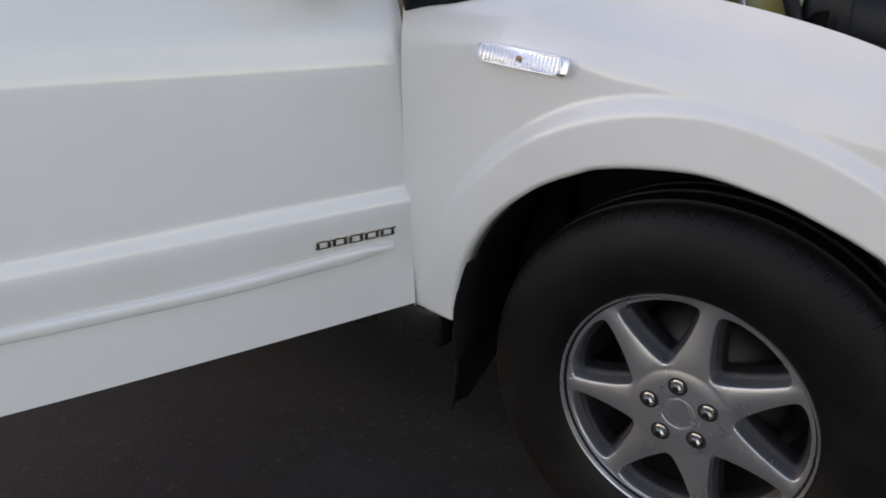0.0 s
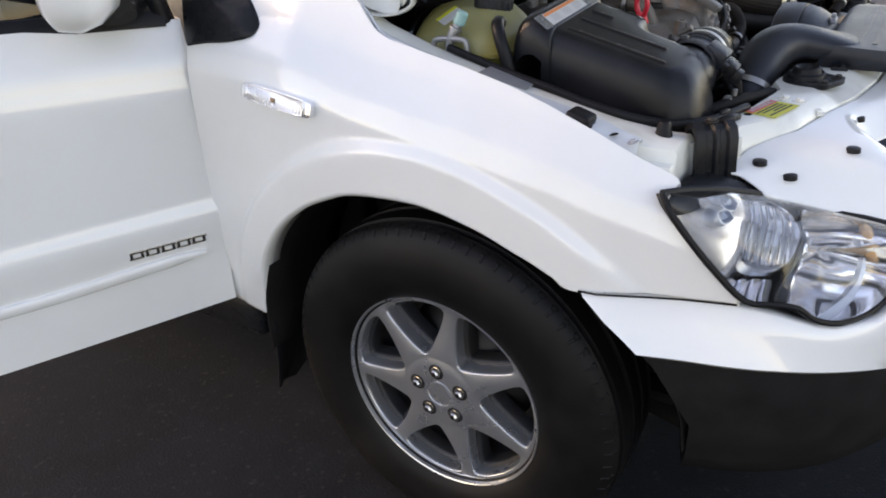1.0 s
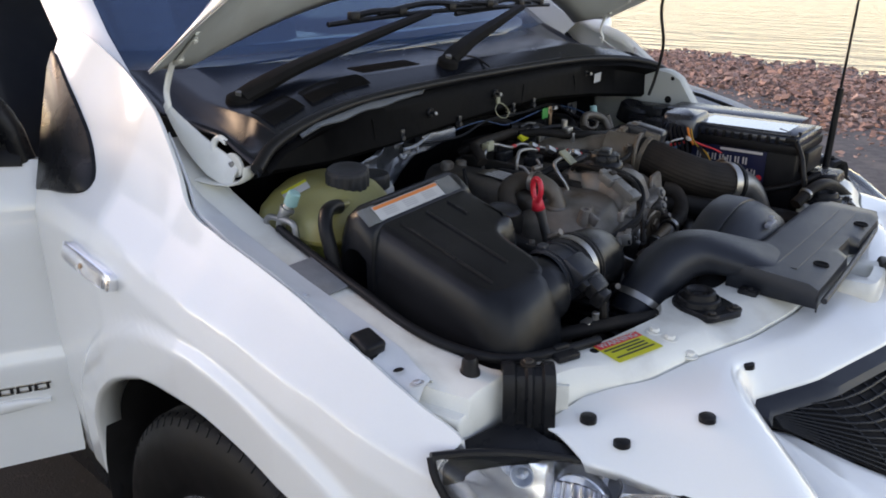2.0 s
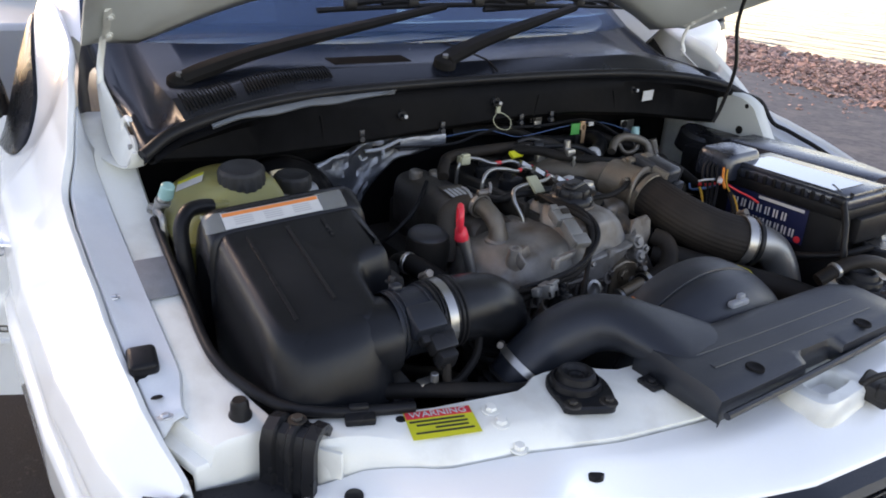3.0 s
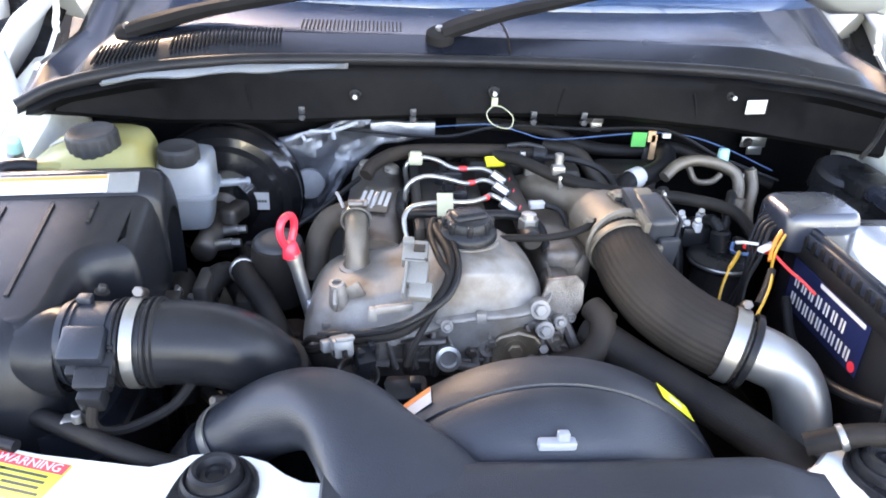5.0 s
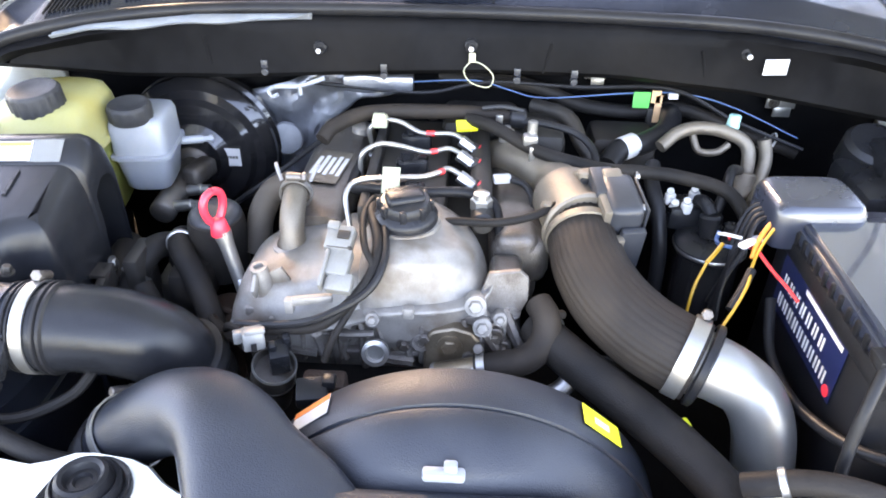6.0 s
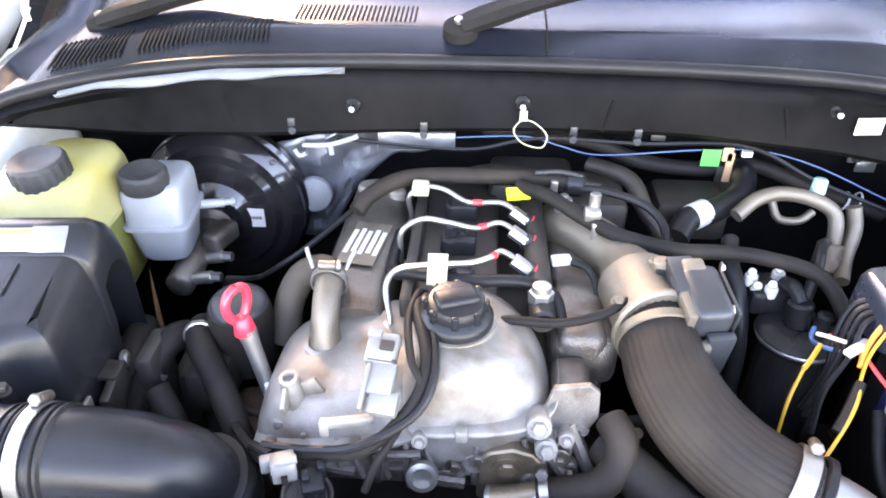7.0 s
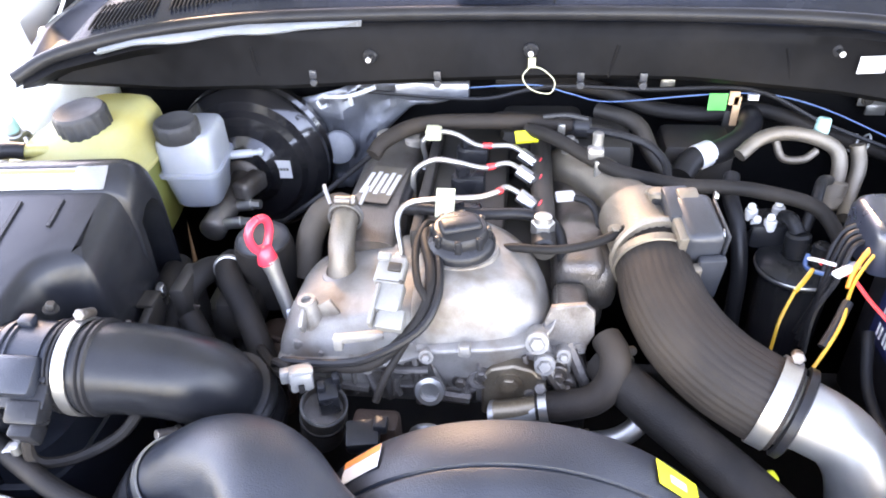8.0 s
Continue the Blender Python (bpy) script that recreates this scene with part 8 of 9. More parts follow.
gp = part("grey_plug", join(box((0.316, -0.226, 0.905), (0.024, 0.024, 0.022), 0.003, (0, -15, 20)), box((0.311, -0.243, 0.902), (0.014, 0.014, 0.014), 0.002, (0, -15, 20)), box((0.320, -0.222, 0.918), (0.010, 0.022, 0.005), 0.001, (0, -15, 20))), clip_grey, engine, "light grey electrical plug")
part("plug_slot", join(box((0.3285, -0.232, 0.9035), (0.004, 0.006, 0.008), 0.0005, (0, -15, 20)), box((0.3315, -0.221, 0.9045), (0.004, 0.006, 0.008), 0.0005, (0, -15, 20)), box((0.320, -0.228, 0.9175), (0.008, 0.005, 0.003), 0.0005, (0, -15, 20))), liner_black, gp)
part("plug_body", join(box((0.352, -0.158, 0.862), (0.030, 0.034, 0.020), 0.003, (0, 12, 10)), box((0.344, -0.140, 0.872), (0.016, 0.014, 0.012), 0.002)), black_plastic, engine)
part("sensor_wire", tube([(0.30, -0.243, 0.902), (0.285, -0.262, 0.895), (0.272, -0.272, 0.88), (0.262, -0.28, 0.85)], 0.0045, 8, 5), hose_rubber, engine)
part("solenoid_clip", lathe([(0.0247, -0.004), (0.0262, -0.003), (0.0262, 0.003), (0.0247, 0.004)], (0.309, -0.212, 0.842), (0.30, 0.22, 0.95), 28), dark_iron, engine)
part("red_sensor", box((0.325, -0.150, 0.835), (0.03, 0.05, 0.05), 0.006), rusty_iron, engine)
part("lower_ring", lathe([(0.012, 0.0), (0.016, 0.002), (0.016, 0.010), (0.011, 0.011), (0.010, 0.004), (0.0, 0.004)], (0.280, -0.097, 0.862), (1, 0, 0.4), 22), steel, engine)
part("lower_pulley", lathe([(0.0, 0.02), (0.03, 0.02), (0.05, 0.012), (0.058, 0.012), (0.058, -0.012), (0.05, -0.014)], (0.345, 0.02, 0.80), (1, 0, 0), 36), dark_iron, engine)

# dipstick
dip = thing("dipstick", (0.19, -0.28, 0.83), "red looped dipstick handle on a steel tube", "dipstick")
part("tube", tube([(0.196, -0.266, 0.84), (0.188, -0.278, 0.888), (0.182, -0.288, 0.930), (0.178, -0.294, 0.952)], [0.0085, 0.0085, 0.009, 0.011], 12, 5), steel, dip, "grey steel dipstick tube")
loop = [(0.176 + 0.0130 * math.sin(t) * (1 - 0.25 * math.cos(t + math.pi)), -0.300 - 0.0072 * math.sin(t) * (1 - 0.25 * math.cos(t + math.pi)), 0.985 + 0.021 * math.cos(t)) for t in [2 * math.pi * k / 12 for k in range(13)]]
part("handle", join(tube(loop, 0.0050, 10, 4), cyl((0.178, -0.295, 0.948), (0.176, -0.298, 0.970), 0.0125, 0.009, n=14, edge=0.002)), red_plastic, dip, "glossy red plastic loop handle", angle=60)
part("tube_bracket", join(box((0.196, -0.262, 0.885), (0.008, 0.03, 0.022), 0.002, (0, 0, 20)), bolt((0.200, -0.256, 0.89), (1, 0, 0), 0.006, 0.004)), galvanised, dip)

# vacuum pump and dark plumbing beside the engine
pump = thing("vacuum_pump", (0.13, -0.32, 0.80), "dark vacuum pump and rubber hoses beside the engine", "pump")
part("pump_body", join(lathe([(0.0, 0.014), (0.028, 0.014), (0.0345, 0.010), (0.037, 0.0), (0.037, -0.02), (0.034, -0.08)], (0.120, -0.322, 0.930), (0.1, 0, 1), 34), box((0.14, -0.35, 0.86), (0.10, 0.05, 0.06), 0.012)), hose_rubber, pump, angle=40)
part("pump_hose", tube([(0.08, -0.375, 0.86), (0.115, -0.372, 0.900), (0.150, -0.362, 0.905), (0.185, -0.335, 0.885), (0.225, -0.305, 0.84), (0.25, -0.29, 0.78)], 0.016, 14, 6), hose_rubber, pump, "fat black rubber hose")
part("pump_hose", tube([(0.20, -0.40, 0.88), (0.225, -0.375, 0.85), (0.25, -0.36, 0.78), (0.27, -0.36, 0.66)], 0.015, 12, 6), hose_rubber, pump)
part("pump_hose", tube([(-0.06, -0.40, 0.84), (0.0, -0.38, 0.80), (0.06, -0.37, 0.80), (0.10, -0.33, 0.83)], 0.014, 12, 6), hose_rubber, pump)
part("pump_cap", lathe([(0.0, 0.0045), (0.020, 0.004), (0.029, 0.001), (0.0335, -0.004), (0.034, -0.012)], (0.120, -0.322, 0.946), (0.1, 0, 1), 34), mid_grey_plastic, pump, "dull grey domed pump cap", angle=40)
part("side_hose", tube([(0.07, -0.470, 0.855), (0.115, -0.462, 0.862), (0.160, -0.452, 0.850), (0.195, -0.446, 0.815), (0.22, -0.44, 0.75)], 0.019, 14, 6), hose_rubber, pump, "dusty fat heater hose")
part("exhaust_shield", join(loft([rounded((x, -0.305, 0.79), 0.034, 0.045 * k, (0, 1, 0), (0, 0, 1), 3, 20) for x, k in ((0.14, 0.9), (0.16, 1.0), (0.21, 1.0), (0.235, 0.85))]), tube([(0.185, -0.338, 0.80), (0.187, -0.318, 0.838), (0.189, -0.290, 0.836)], 0.004, 8, 4)), rusty_iron, pump, "rusty brown exhaust shield", angle=40)
part("hose_clip", lathe([(0.0165, -0.004), (0.0185, -0.003), (0.0185, 0.003), (0.0165, 0.004)], (0.135, -0.368, 0.905), (1, 0.3, 0.1), 22), steel, pump)
part("bracket", join(box((0.16, -0.415, 0.86), (0.06, 0.02, 0.10), 0.006), box((0.10, -0.40, 0.80), (0.08, 0.03, 0.08), 0.006)), dark_iron, pump)

part("elbow_hose", tube([(0.19, -0.435, 0.84), (0.155, -0.415, 0.885), (0.13, -0.400, 0.895), (0.115, -0.385, 0.880), (0.14, -0.36, 0.83), (0.18, -0.345, 0.77)], 0.017, 14, 6), hose_rubber, pump, "bent black water hose")
part("hose_clip", lathe([(0.0175, -0.004), (0.0195, -0.003), (0.0195, 0.003), (0.0175, 0.004)], (0.165, -0.421, 0.873), (-0.6, 0.4, 0.6), 22), steel, pump)
part("bracket_plate", join(box((0.20, -0.445, 0.87), (0.05, 0.012, 0.05), 0.003, (0, 15, 0)), box((0.19, -0.455, 0.895), (0.03, 0.03, 0.006), 0.002)), dark_iron, pump)
part("lower_pipe", tube([(0.30, -0.34, 0.76), (0.26, -0.38, 0.77), (0.20, -0.42, 0.76), (0.12, -0.44, 0.78)], 0.010, 10, 6), dark_iron, pump)
part("wire_bundle", tube([(0.30, -0.24, 0.895), (0.28, -0.265, 0.875), (0.235, -0.30, 0.86), (0.19, -0.33, 0.85), (0.12, -0.38, 0.83)], 0.006, 8, 6), hose_rubber, pump)

# ---- inlet side: manifold, throttle, charge hose ----
manifold = thing("intake_manifold", (0.0, 0.09, 0.85), "dusty tan aluminium intake manifold and throttle body", "manifold")
part("runner", tube([(-0.10, 0.045, 0.925), (-0.055, 0.062, 0.945), (-0.02, 0.090, 0.958), (0.03, 0.118, 0.962), (0.085, 0.130, 0.965)], [0.030, 0.032, 0.031, 0.030, 0.036], 20, 6), tan_alu, manifold, "tan dusty cast inlet elbow", angle=60)
part("plenum", join(box((0.04, 0.070, 0.915), (0.26, 0.075, 0.07), 0.02, seg=3), box((0.145, 0.066, 0.905), (0.05, 0.055, 0.10), 0.014, seg=3), box((0.20, 0.052, 0.895), (0.06, 0.04, 0.08), 0.012, seg=3)), grimy_alu, manifold, "grimy cast plenum", angle=40)
part("throttle_body", join(cyl((0.075, 0.128, 0.966), (0.150, 0.142, 0.962), 0.043, n=30, edge=0.005), cyl((0.148, 0.141, 0.962), (0.158, 0.143, 0.962), 0.049, n=30, edge=0.003)), tan_alu, manifold, "dusty throttle body", angle=40)
act = part("actuator", join(box((0.148, 0.184, 0.985), (0.072, 0.042, 0.066), 0.010, (0, 12, 8), 3), box((0.130, 0.166, 1.010), (0.050, 0.030, 0.020), 0.004, (0, 12, 8)), box((0.184, 0.196, 0.955), (0.012, 0.030, 0.062), 0.004, (0, 12, 8))), box_grey, manifold, "grey throttle actuator box", angle=40)
part("actuator_lid", box((0.150, 0.207, 0.988), (0.060, 0.004, 0.054), 0.002, (0, 12, 8)), dark_grey_plastic, act)
part("actuator_flange", join(box((0.140, 0.160, 0.975), (0.082, 0.011, 0.080), 0.003, (0, 12, 8)), box((0.190, 0.172, 0.940), (0.012, 0.026, 0.078), 0.003, (0, 12, 8)), box((0.122, 0.176, 1.017), (0.020, 0.024, 0.016), 0.004, (0, 12, 8)), cyl((0.112, 0.150, 0.985), (0.108, 0.146, 1.018), 0.010, n=14, edge=0.002)), tan_alu, act, "bare metal flange")
for dx, dz in ((-0.030, 0.030), (0.028, 0.018), (-0.030, -0.022), (0.030, -0.034)):
    part("actuator_screw", bolt((0.146 + dx, 0.206, 0.986 + dz), (0.1, 1, 0), 0.0042, 0.003), steel, act)
for x, y, z in ((0.108, 0.160, 1.012), (0.100, 0.140, 1.006), (0.165, 0.168, 0.992), (0.148, 0.155, 0.965), (0.145, 0.100, 0.985)):
    part("flange_bolt", join(cyl((x - 0.006, y, z - 0.010), (x, y, z), 0.008, n=12, edge=0.001), bolt((x, y, z), (0.3, 0, 1), 0.006, 0.005)), tan_alu, manifold)
part("throttle_plug", box((0.108, 0.150, 1.004), (0.022, 0.022, 0.020), 0.003, (0, 12, 8)), black_plastic, manifold)
part("sensor_wire", tube([(0.100, 0.148, 1.000), (0.135, 0.120, 0.990), (0.160, 0.080, 0.980), (0.172, 0.035, 0.976), (0.165, -0.01, 0.972), (0.160, -0.03, 0.966)], 0.0052, 10, 6), hose_rubber, manifold, "dusty sensor wire")
part("harness", tube([(-0.075, 0.0, 1.0), (-0.041, 0.036, 1.004), (-0.005, 0.078, 0.996), (0.030, 0.120, 0.994), (0.038, 0.183, 0.984), (0.030, 0.235, 0.978), (0.029, 0.287, 0.972), (0.047, 0.351, 0.960), (0.10, 0.375, 0.93)], 0.0095, 10, 6), hose_rubber, manifold, "corrugated black engine harness")
part("second_harness", tube([(-0.09, 0.05, 0.99), (-0.07, 0.10, 1.0), (-0.045, 0.15, 0.998), (-0.02, 0.175, 0.985), (0.01, 0.178, 0.965), (0.03, 0.175, 0.94)], 0.0055, 8, 6), rubber, manifold)
part("harness_clip", join(box((0.0, 0.085, 1.006), (0.018, 0.020, 0.014), 0.003), cyl((-0.01, 0.088, 1.0), (-0.012, 0.088, 1.028), 0.007, n=10, edge=0.001), box((0.012, 0.088, 0.988), (0.010, 0.008, 0.026), 0.002)), steel, manifold)
part("rear_clutter", join(box((-0.12, 0.10, 0.94), (0.10, 0.09, 0.08), 0.015), box((-0.17, 0.02, 0.93), (0.10, 0.12, 0.09), 0.015), tube([(-0.17, 0.10, 0.985), (-0.13, 0.15, 0.985), (-0.09, 0.17, 0.96), (-0.06, 0.2, 0.93)], 0.012, 10, 5), tube([(-0.2, -0.06, 0.95), (-0.14, -0.03, 0.985), (-0.12, 0.05, 0.985), (-0.13, 0.14, 0.965)], 0.010, 10, 5)), dark_iron, manifold, "dark brackets and pipes behind the engine", angle=40)
part("clutter_tip", join(cyl((-0.055, 0.056, 0.965), (-0.055, 0.056, 1.0), 0.006, n=10, edge=0.001), box((-0.055, 0.056, 0.985), (0.012, 0.022, 0.020), 0.003), box((-0.085, 0.045, 0.995), (0.012, 0.010, 0.02), 0.002)), steel, manifold)

charge = thing("charge_air_hose", (0.25, 0.18, 0.80), "fluted dusty black charge air hose to bright pipe", "hose")
CH = [(0.150, 0.140, 0.962), (0.178, 0.143, 0.956), (0.215, 0.150, 0.943), (0.252, 0.168, 0.928), (0.284, 0.198, 0.914), (0.306, 0.232, 0.904), (0.318, 0.256, 0.899)]
part("hose", tube(CH, [0.040, 0.0415, 0.043, 0.044, 0.044, 0.044, 0.044], 96, 9, flute=0.022, flutes=32), dusty_rubber, charge, "fluted dusty rubber hose", angle=80)
part("hose_cuff", lathe([(0.0425, 0.0), (0.0450, 0.001), (0.0450, 0.010), (0.0425, 0.011)], (0.162, 0.141, 0.960), (0.97, 0.1, -0.2), 40), tan_alu, charge)
hose_clamp(charge, (0.312, 0.245, 0.9015), (0.42, 0.86, -0.18), 0.0455, 0.017)
part("end_bead", lathe([(0.044, 0.0), (0.0478, 0.002), (0.0478, 0.009), (0.044, 0.011)], (0.318, 0.258, 0.8985), (0.42, 0.86, -0.18), 40), rubber, charge)
part("metal_pipe", tube([(0.314, 0.250, 0.900), (0.326, 0.280, 0.895), (0.338, 0.310, 0.880), (0.352, 0.328, 0.848), (0.368, 0.335, 0.800), (0.380, 0.338, 0.74)], [0.0375, 0.035, 0.0335, 0.033, 0.033, 0.033], 28, 8), bright_alu, charge, "bright aluminium pipe bend", angle=60)

radhose = thing("radiator_hose", (0.36, 0.2, 0.80), "fat black radiator hose along the fan shroud", "hose")
part("hose", tube([(0.245, 0.085, 0.880), (0.268, 0.105, 0.878), (0.295, 0.135, 0.868), (0.335, 0.180, 0.856), (0.385, 0.228, 0.846), (0.430, 0.262, 0.838), (0.475, 0.285, 0.828), (0.52, 0.295, 0.81)], [0.020, 0.024, 0.0245, 0.0245, 0.0245, 0.0245, 0.0245, 0.0245], 22, 8), hose_rubber, radhose, angle=60)
hose_clamp(radhose, (0.262, 0.100, 0.879), (0.6, 0.6, -0.1), 0.0245, 0.008)
part("yellow_mark", box((0.362, 0.235, 0.842), (0.014, 0.030, 0.020), 0.004, (0, 20, 30)), sticker_yellow, radhose, "faded yellow clip")
part("small_hose", tube([(0.46, 0.27, 0.875), (0.475, 0.315, 0.900), (0.488, 0.36, 0.905), (0.50, 0.41, 0.890), (0.52, 0.45, 0.86)], 0.0125, 12, 6), hose_rubber, radhose)
part("hose_clip", lathe([(0.0125, -0.004), (0.0145, -0.003), (0.0145, 0.003), (0.0125, 0.004)], (0.47, 0.30, 0.893), (0.2, 1, 0.5), 20), steel, radhose)

front_loom = thing("front_loom", (0.43, -0.44, 0.84), "dusty black loom along the crossmember", "wiring")
part("loom", tube([(0.35, -0.60, 0.852), (0.385, -0.545, 0.864), (0.418, -0.490, 0.868), (0.445, -0.435, 0.866), (0.456, -0.39, 0.858), (0.448, -0.36, 0.846), (0.44, -0.31, 0.83)], 0.0105, 10, 6), hose_rubber, front_loom)
part("loom_clip", join(cyl((0.412, -0.492, 0.878), (0.412, -0.492, 0.890), 0.0055, n=10, edge=0.001), box((0.405, -0.50, 0.874), (0.016, 0.022, 0.008), 0.002)), steel, front_loom)

# ---- battery ----
battery = thing("battery", (0.26, 0.47, 0.78), "black car battery with blue and white labels", "battery")
case = part("case", join(box((0.276, 0.476, 0.872), (0.280, 0.172, 0.21), 0.006), box((0.276, 0.476, 0.962), (0.290, 0.182, 0.022), 0.004)), bat_case, battery, "black ribbed battery case", angle=30)
blid = part("battery_lid", join(box((0.276, 0.476, 0.981), (0.284, 0.176, 0.020), 0.005), box((0.285, 0.462, 0.993), (0.250, 0.140, 0.010), 0.004)), bat_lid, battery, "grey-blue battery lid", angle=30)
for i in range(11):
    part("lid_tooth", box((0.164 + 0.0205 * i, 0.3925, 0.979), (0.010, 0.014, 0.018), 0.003), bat_case, case)
part("top_label", plate(surface_frame((0.280, 0.447, 0.9988), (1, 0, 0), (0, 1, 0)), 0.205, 0.100, 0.001), label_film, blid, "glossy film over the battery top")
part("handle", box((0.424, 0.474, 0.93), (0.02, 0.11, 0.05), 0.005), bat_case, battery)
bm_ = surface_frame((0.262, 0.3880, 0.914), (1, 0, 0), (0, 0, 1))
bl_ = part("blue_label", plate(bm_, 0.178, 0.072), sticker_blue, battery, "dark blue label with white lettering shapes")
marks = [plate(bm_, 0.100, 0.006, 0.0006, dx=0.03, dy=0.0305, dz=0.0005)]
for j, (count, w0) in enumerate(((7, 0.0), (9, 0.0))):
    for i in range(count):
        cx, cy = -0.070 + 0.0185 * i * (1.0 if j == 0 else 0.9), 0.008 - 0.026 * j
        marks += [plate(bm_, 0.0034, 0.0165, 0.0006, dx=cx - 0.0035, dy=cy, dz=0.0005), plate(bm_, 0.0034, 0.0165, 0.0006, dx=cx + 0.0035, dy=cy, dz=0.0005)]
part("label_print", join(*marks), paper_white, bl_)
part("label_dot", lathe([(0.0, 0.0006), (0.007, 0.0006), (0.007, 0.0)], (0.340, 0.3875, 0.887), (0, -1, 0), 20), sticker_red, bl_)
fuse = part("terminal_cover", join(loft([rounded((0.138, 0.412, z), 0.040 * k, 0.050 * k, (1, 0.05, 0), (-0.05, 1, 0), 6, 28) for z, k in ((0.962, 1.10), (0.968, 1.12), (1.004, 1.10), (1.013, 1.02), (1.016, 0.94))])), bat_lid, battery, "blue-grey terminal cover", angle=35)
part("hold_down", join(tube([(0.40, 0.40, 0.80), (0.405, 0.395, 0.95), (0.41, 0.41, 1.0)], 0.004, 8, 4), box((0.40, 0.46, 0.985), (0.025, 0.16, 0.012), 0.003)), rubber, battery)
cable = thing("battery_cable", (0.42, 0.40, 0.85), "thick black battery cable", "cable")
part("cable", tube([(0.36, 0.43, 0.995), (0.40, 0.395, 0.99), (0.43, 0.372, 0.955), (0.445, 0.362, 0.91), (0.46, 0.36, 0.87), (0.50, 0.37, 0.84)], 0.0058, 10, 7), rubber, cable)
part("second_cable", tube([(0.20, 0.372, 0.90), (0.26, 0.362, 0.865), (0.34, 0.366, 0.862), (0.42, 0.39, 0.885), (0.46, 0.43, 0.91)], 0.0065, 10, 7), rubber, cable)
wires = thing("loose_wires", (0.18, 0.34, 0.87), "loose coloured wires tied beside the battery", "wiring")
for name, mm_, pts, r in (("orange_wire", wire_orange, [(0.158, 0.378, 1.0), (0.170, 0.358, 0.985), (0.182, 0.345, 0.968), (0.195, 0.338, 0.955)], 0.0030), ("yellow_wire", wire_yellow, [(0.160, 0.384, 1.0), (0.176, 0.362, 0.985), (0.190, 0.346, 0.965), (0.210, 0.334, 0.952), (0.230, 0.326, 0.945), (0.250, 0.312, 0.93), (0.275, 0.288, 0.905)], 0.0019),
                          ("red_wire", wire_red, [(0.190, 0.345, 0.962), (0.212, 0.356, 0.952), (0.235, 0.368, 0.944), (0.250, 0.378, 0.935)], 0.0022), ("yellow_wire", wire_yellow, [(0.150, 0.318, 0.945), (0.165, 0.306, 0.940), (0.178, 0.294, 0.935)], 0.0028), ("yellow_wire", wire_yellow, [(0.178, 0.294, 0.935), (0.200, 0.278, 0.915), (0.212, 0.272, 0.885), (0.22, 0.27, 0.86)], 0.0018),
                          ("blue_wire", wire_blue, [(0.120, 0.322, 0.945), (0.130, 0.318, 0.936), (0.150, 0.322, 0.942), (0.168, 0.340, 0.952), (0.165, 0.352, 0.962), (0.140, 0.340, 0.958)], 0.0026), ("red_wire", wire_red, [(0.138, 0.330, 0.948), (0.155, 0.336, 0.950), (0.175, 0.346, 0.958)], 0.0036), ("dark_sleeve", rubber, [(0.212, 0.334, 0.950), (0.235, 0.318, 0.935), (0.252, 0.304, 0.922)], 0.0055)):
    part(name, tube(pts, r, 8, 6), mm_, wires)
part("wire_tie", join(box((0.180, 0.338, 0.968), (0.010, 0.036, 0.006), 0.002, (0, 0, 35)), tube([(0.172, 0.330, 0.968), (0.160, 0.316, 0.965), (0.150, 0.310, 0.960)], 0.0022, 6, 4)), paper_white, wires, "white cable tie")
for k in range(4):
    part("dark_wire", tube([(0.135 + 0.006 * k, 0.372, 1.0 - 0.004 * k), (0.130 + 0.01 * k, 0.348, 0.985), (0.145 + 0.012 * k, 0.332, 0.955), (0.165 + 0.01 * k, 0.325 - 0.004 * k, 0.92), (0.17 + 0.012 * k, 0.31, 0.87)], 0.003, 6, 5), rubber, wires)

# ---- fuel filter and pipes by the left apron ----
filt = thing("fuel_filter", (0.07, 0.335, 0.72), "black fuel filter canister with metal rim", "fuel filter")
part("canister", cyl((0.072, 0.333, 0.70), (0.072, 0.333, 0.890), 0.042, 0.044, n=30, edge=0.006), booster_black, filt)
part("rim", lathe([(0.046, -0.008), (0.048, -0.004), (0.048, 0.004), (0.044, 0.008), (0.030, 0.012), (0.0, 0.014)], (0.072, 0.333, 0.894), (0, 0, 1), 36), black_plastic, filt, angle=35)
part("rim_ring", lathe([(0.0478, -0.003), (0.0492, -0.001), (0.0492, 0.001), (0.0478, 0.003)], (0.072, 0.333, 0.893), (0, 0, 1), 40), steel, filt)
part("head", join(cyl((0.070, 0.330, 0.905), (0.066, 0.328, 0.938), 0.015, n=18, edge=0.003), tube([(0.066, 0.328, 0.935), (0.050, 0.322, 0.946), (0.034, 0.318, 0.940)], 0.009, 10, 4), cyl((0.082, 0.350, 0.90), (0.080, 0.354, 0.932), 0.011, n=16, edge=0.003), box((0.022, 0.302, 0.915), (0.05, 0.046, 0.035), 0.008)), black_plastic, filt, angle=40)
for x, y, z in ((0.020, 0.283, 0.938), (0.040, 0.302, 0.935), (0.012, 0.318, 0.938), (0.034, 0.288, 0.928)):
    part("plug", join(cyl((x, y, z - 0.012), (x, y, z + 0.004), 0.0078, n=12, edge=0.002), cyl((x, y, z + 0.004), (x + 0.004, y - 0.002, z + 0.010), 0.005, n=10)), paper_white, filt, "white quick connector")
part("filter_hose", tube([(-0.02, 0.262, 0.965), (0.01, 0.256, 0.955), (0.045, 0.262, 0.93), (0.07, 0.268, 0.88), (0.08, 0.27, 0.80)], 0.0105, 12, 6), rubber, filt)
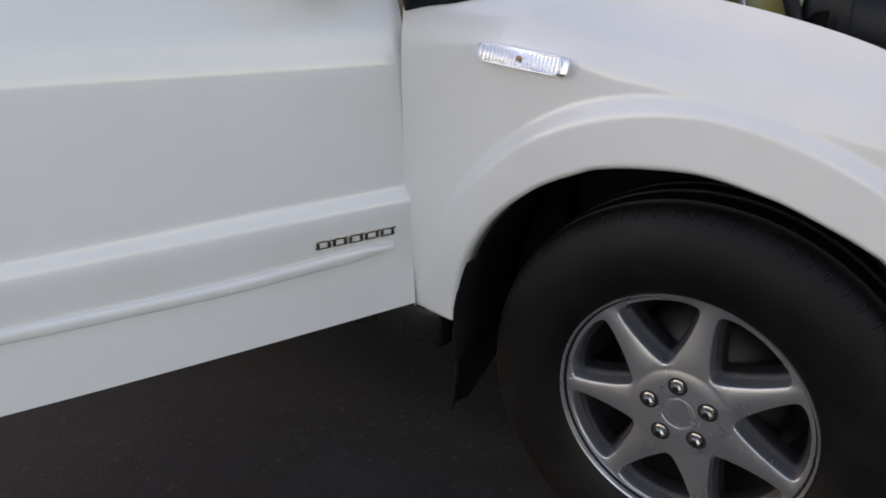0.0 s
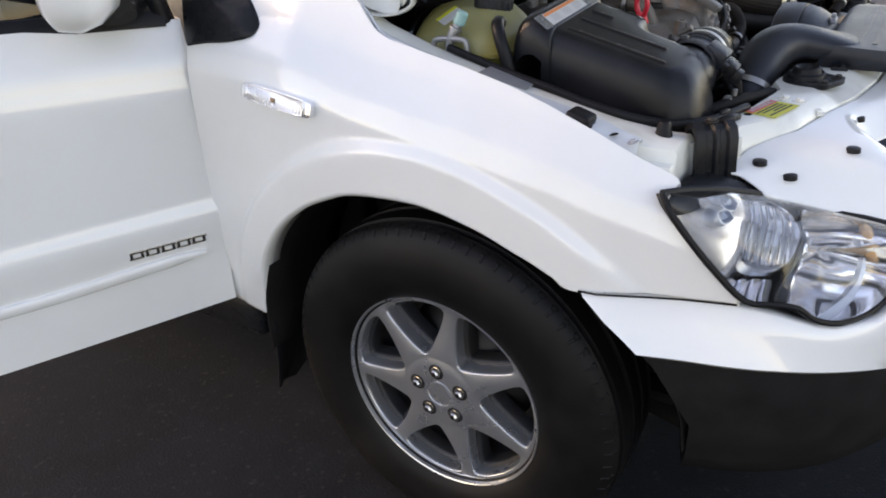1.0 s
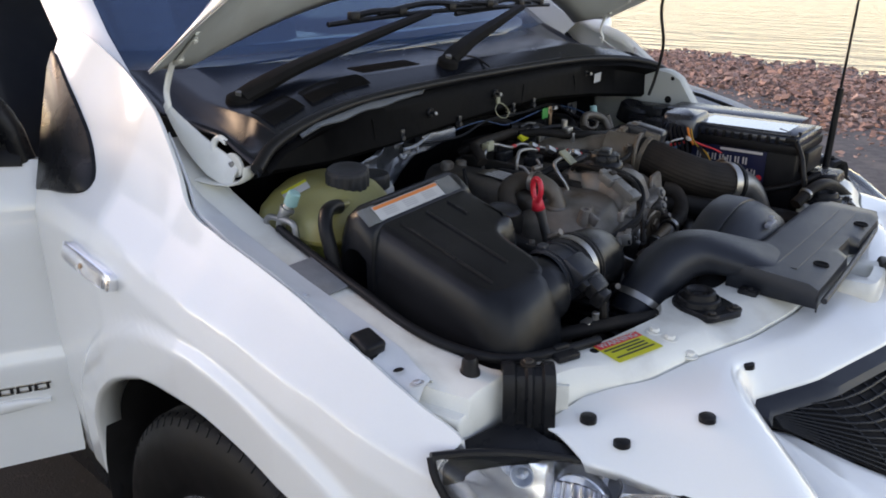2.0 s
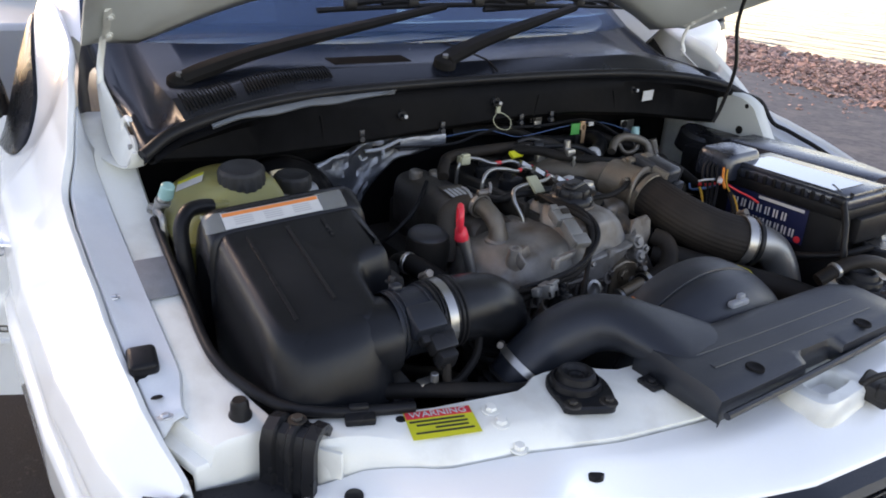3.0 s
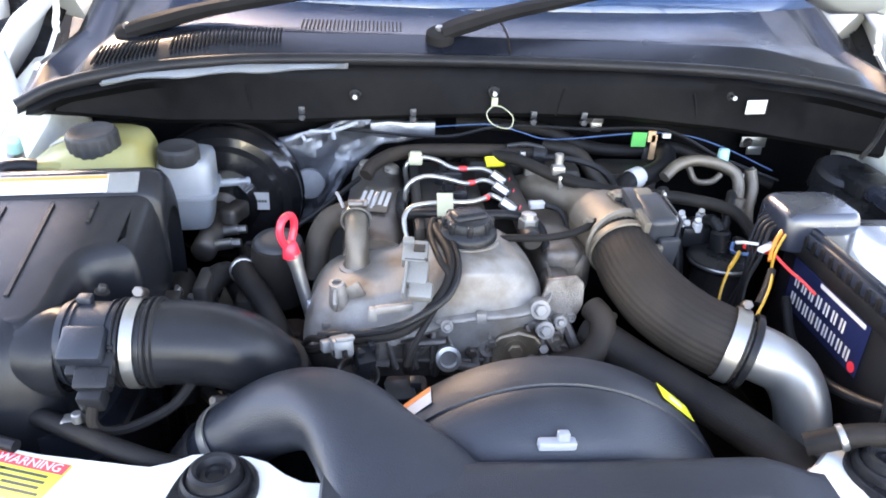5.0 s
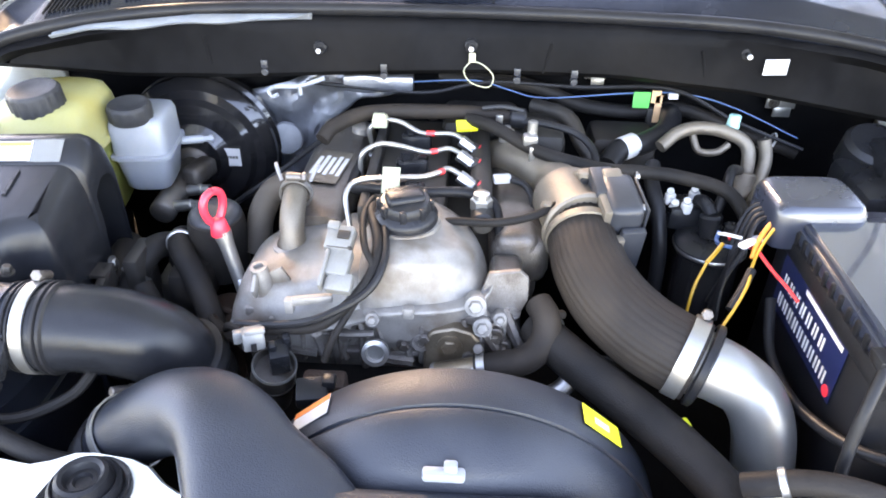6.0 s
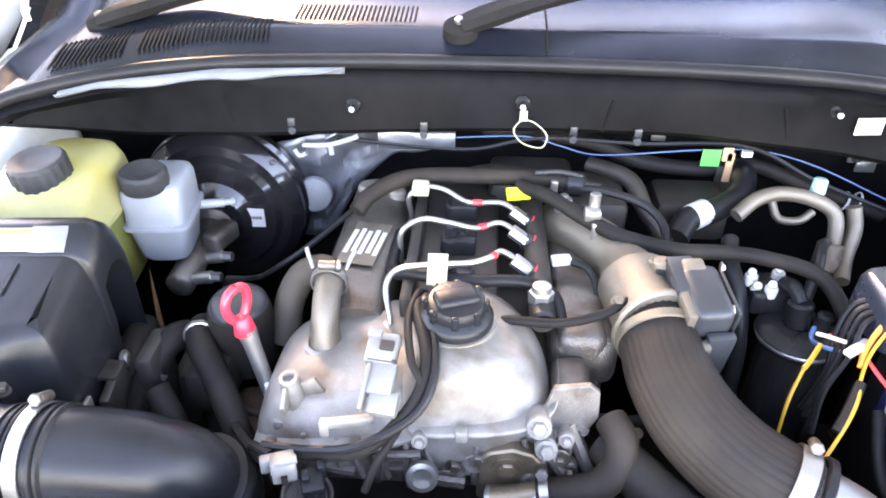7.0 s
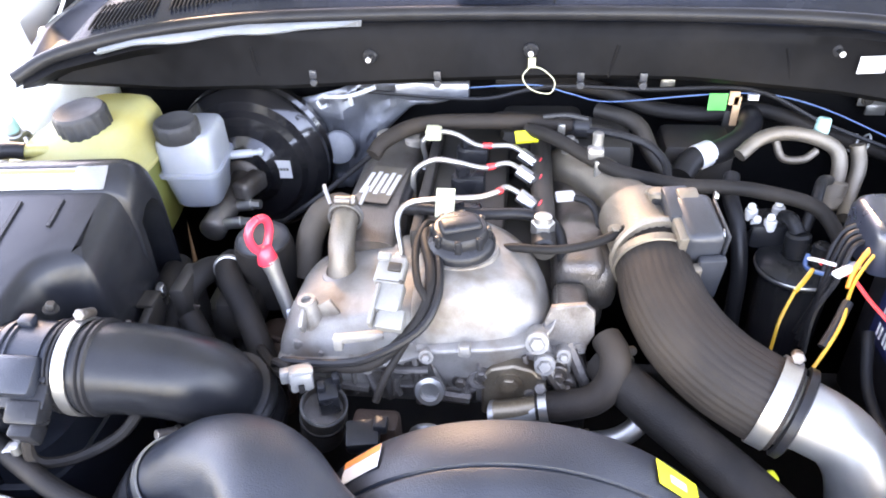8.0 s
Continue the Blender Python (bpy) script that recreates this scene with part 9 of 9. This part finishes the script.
part("filter_hose", tube([(0.06, 0.335, 0.93), (0.03, 0.352, 0.96), (-0.01, 0.37, 0.965), (-0.06, 0.40, 0.94)], 0.007, 10, 6), rubber, filt)
acp = thing("air_conditioning_pipe", (-0.06, 0.37, 0.90), "dull aluminium air conditioning pipe bend", "pipe")
part("pipe", tube([(-0.072, 0.282, 0.968), (-0.090, 0.310, 0.984), (-0.100, 0.345, 0.988), (-0.098, 0.385, 0.982), (-0.088, 0.412, 0.968), (-0.074, 0.416, 0.940), (-0.062, 0.408, 0.910)], 0.0098, 14, 7), tan_alu, acp, angle=60)
part("port_cap", cyl((-0.108, 0.392, 0.985), (-0.112, 0.394, 1.006), 0.010, 0.009, n=14, edge=0.002), teal, acp, "teal plastic cap")
part("valve_block", join(cyl((-0.068, 0.412, 0.935), (-0.055, 0.405, 0.90), 0.017, n=18, edge=0.003), bolt((-0.05, 0.412, 0.915), (1, 0, 0.3), 0.007, 0.005)), tan_alu, acp)
part("second_pipe", join(tube([(-0.105, 0.335, 0.975), (-0.092, 0.345, 0.955), (-0.088, 0.370, 0.955), (-0.095, 0.388, 0.965)], 0.0055, 10, 6), tube([(-0.095, 0.438, 0.975), (-0.085, 0.444, 0.945), (-0.062, 0.432, 0.915), (-0.03, 0.42, 0.90)], 0.010, 12, 6)), tan_alu, acp)
heater = thing("heater_hose", (-0.12, 0.26, 0.90), "black heater hose with white paper band", "hose")
part("hose", tube([(-0.050, 0.205, 0.945), (-0.078, 0.225, 0.958), (-0.098, 0.262, 0.960), (-0.122, 0.296, 0.968), (-0.158, 0.314, 0.975), (-0.21, 0.322, 0.965), (-0.27, 0.322, 0.95)], 0.0165, 16, 6), rubber, heater, angle=60)
part("band", lathe([(0.0170, -0.013), (0.0178, -0.012), (0.0178, 0.012), (0.0170, 0.013)], (-0.086, 0.238, 0.9595), (-0.55, 0.83, 0.1), 24), paper_white, heater, "white paper band")
part("vertical_bracket", join(box((-0.195, 0.300, 0.955), (0.006, 0.03, 0.045), 0.002), box((-0.15, 0.24, 0.93), (0.08, 0.10, 0.06), 0.012)), dark_iron, heater)

# left side clutter
relay = thing("relay_box", (0.20, 0.62, 0.86), "long black relay box lid between battery and fender", "relay box")
part("body", loft([[(x, ya, 0.86), (x, ya, 0.972), (x, yb, 0.972), (x, yb, 0.86)] for x, ya, yb in ((0.02, 0.580, 0.672), (0.28, 0.580, 0.676), (0.36, 0.590, 0.650))]), black_plastic, relay, bevel=0.003)
part("lid", loft([[(x, ya, 0.9725), (x, ya - 0.004, 0.976), (x, ya, 0.988), (x, ya + 0.006, 0.991), (x, yb - 0.006, 0.992), (x, yb, 0.989), (x, yb, 0.9725)] for x, ya, yb in ((0.015, 0.576, 0.676), (0.02, 0.574, 0.678), (0.28, 0.574, 0.682), (0.355, 0.584, 0.656), (0.362, 0.588, 0.652))]), bat_lid, relay, "glossy dark lid", angle=40)
tower = thing("fuse_box", (0.0, 0.60, 0.85), "dark fuse box and blower housing at the apron", "fuse box")
part("housing", join(box((-0.02, 0.60, 0.90), (0.13, 0.13, 0.12), 0.015), lathe([(0.0, 0.05), (0.04, 0.05), (0.047, 0.042), (0.047, 0.0)], (-0.10, 0.60, 0.935), (0.3, 0, 1), 26), box((-0.06, 0.62, 0.955), (0.12, 0.08, 0.06), 0.012)), black_plastic, tower, angle=40)
washer = thing("washer_bottle", (0.43, 0.47, 0.80), "black moulded filler and bracket beside the battery", "washer bottle")
part("filler", join(cyl((0.455, 0.47, 0.83), (0.455, 0.47, 0.905), 0.03, 0.032, n=24, edge=0.004), box((0.44, 0.53, 0.87), (0.09, 0.08, 0.05), 0.012)), black_plastic, washer, angle=40)
aerial = thing("whip_aerial", (0.432, 0.592, 0.86), "thin black whip aerial with thick base", "aerial")
part("base", join(cyl((0.432, 0.592, 0.83), (0.432, 0.592, 0.875), 0.016, 0.012, n=16, edge=0.003), cyl((0.432, 0.592, 0.875), (0.434, 0.594, 1.08), 0.0085, 0.0075, n=12, edge=0.002)), black_plastic, aerial)
part("whip", cyl((0.434, 0.594, 1.08), (0.444, 0.600, 1.75), 0.0032, 0.002, n=8), rubber, aerial)
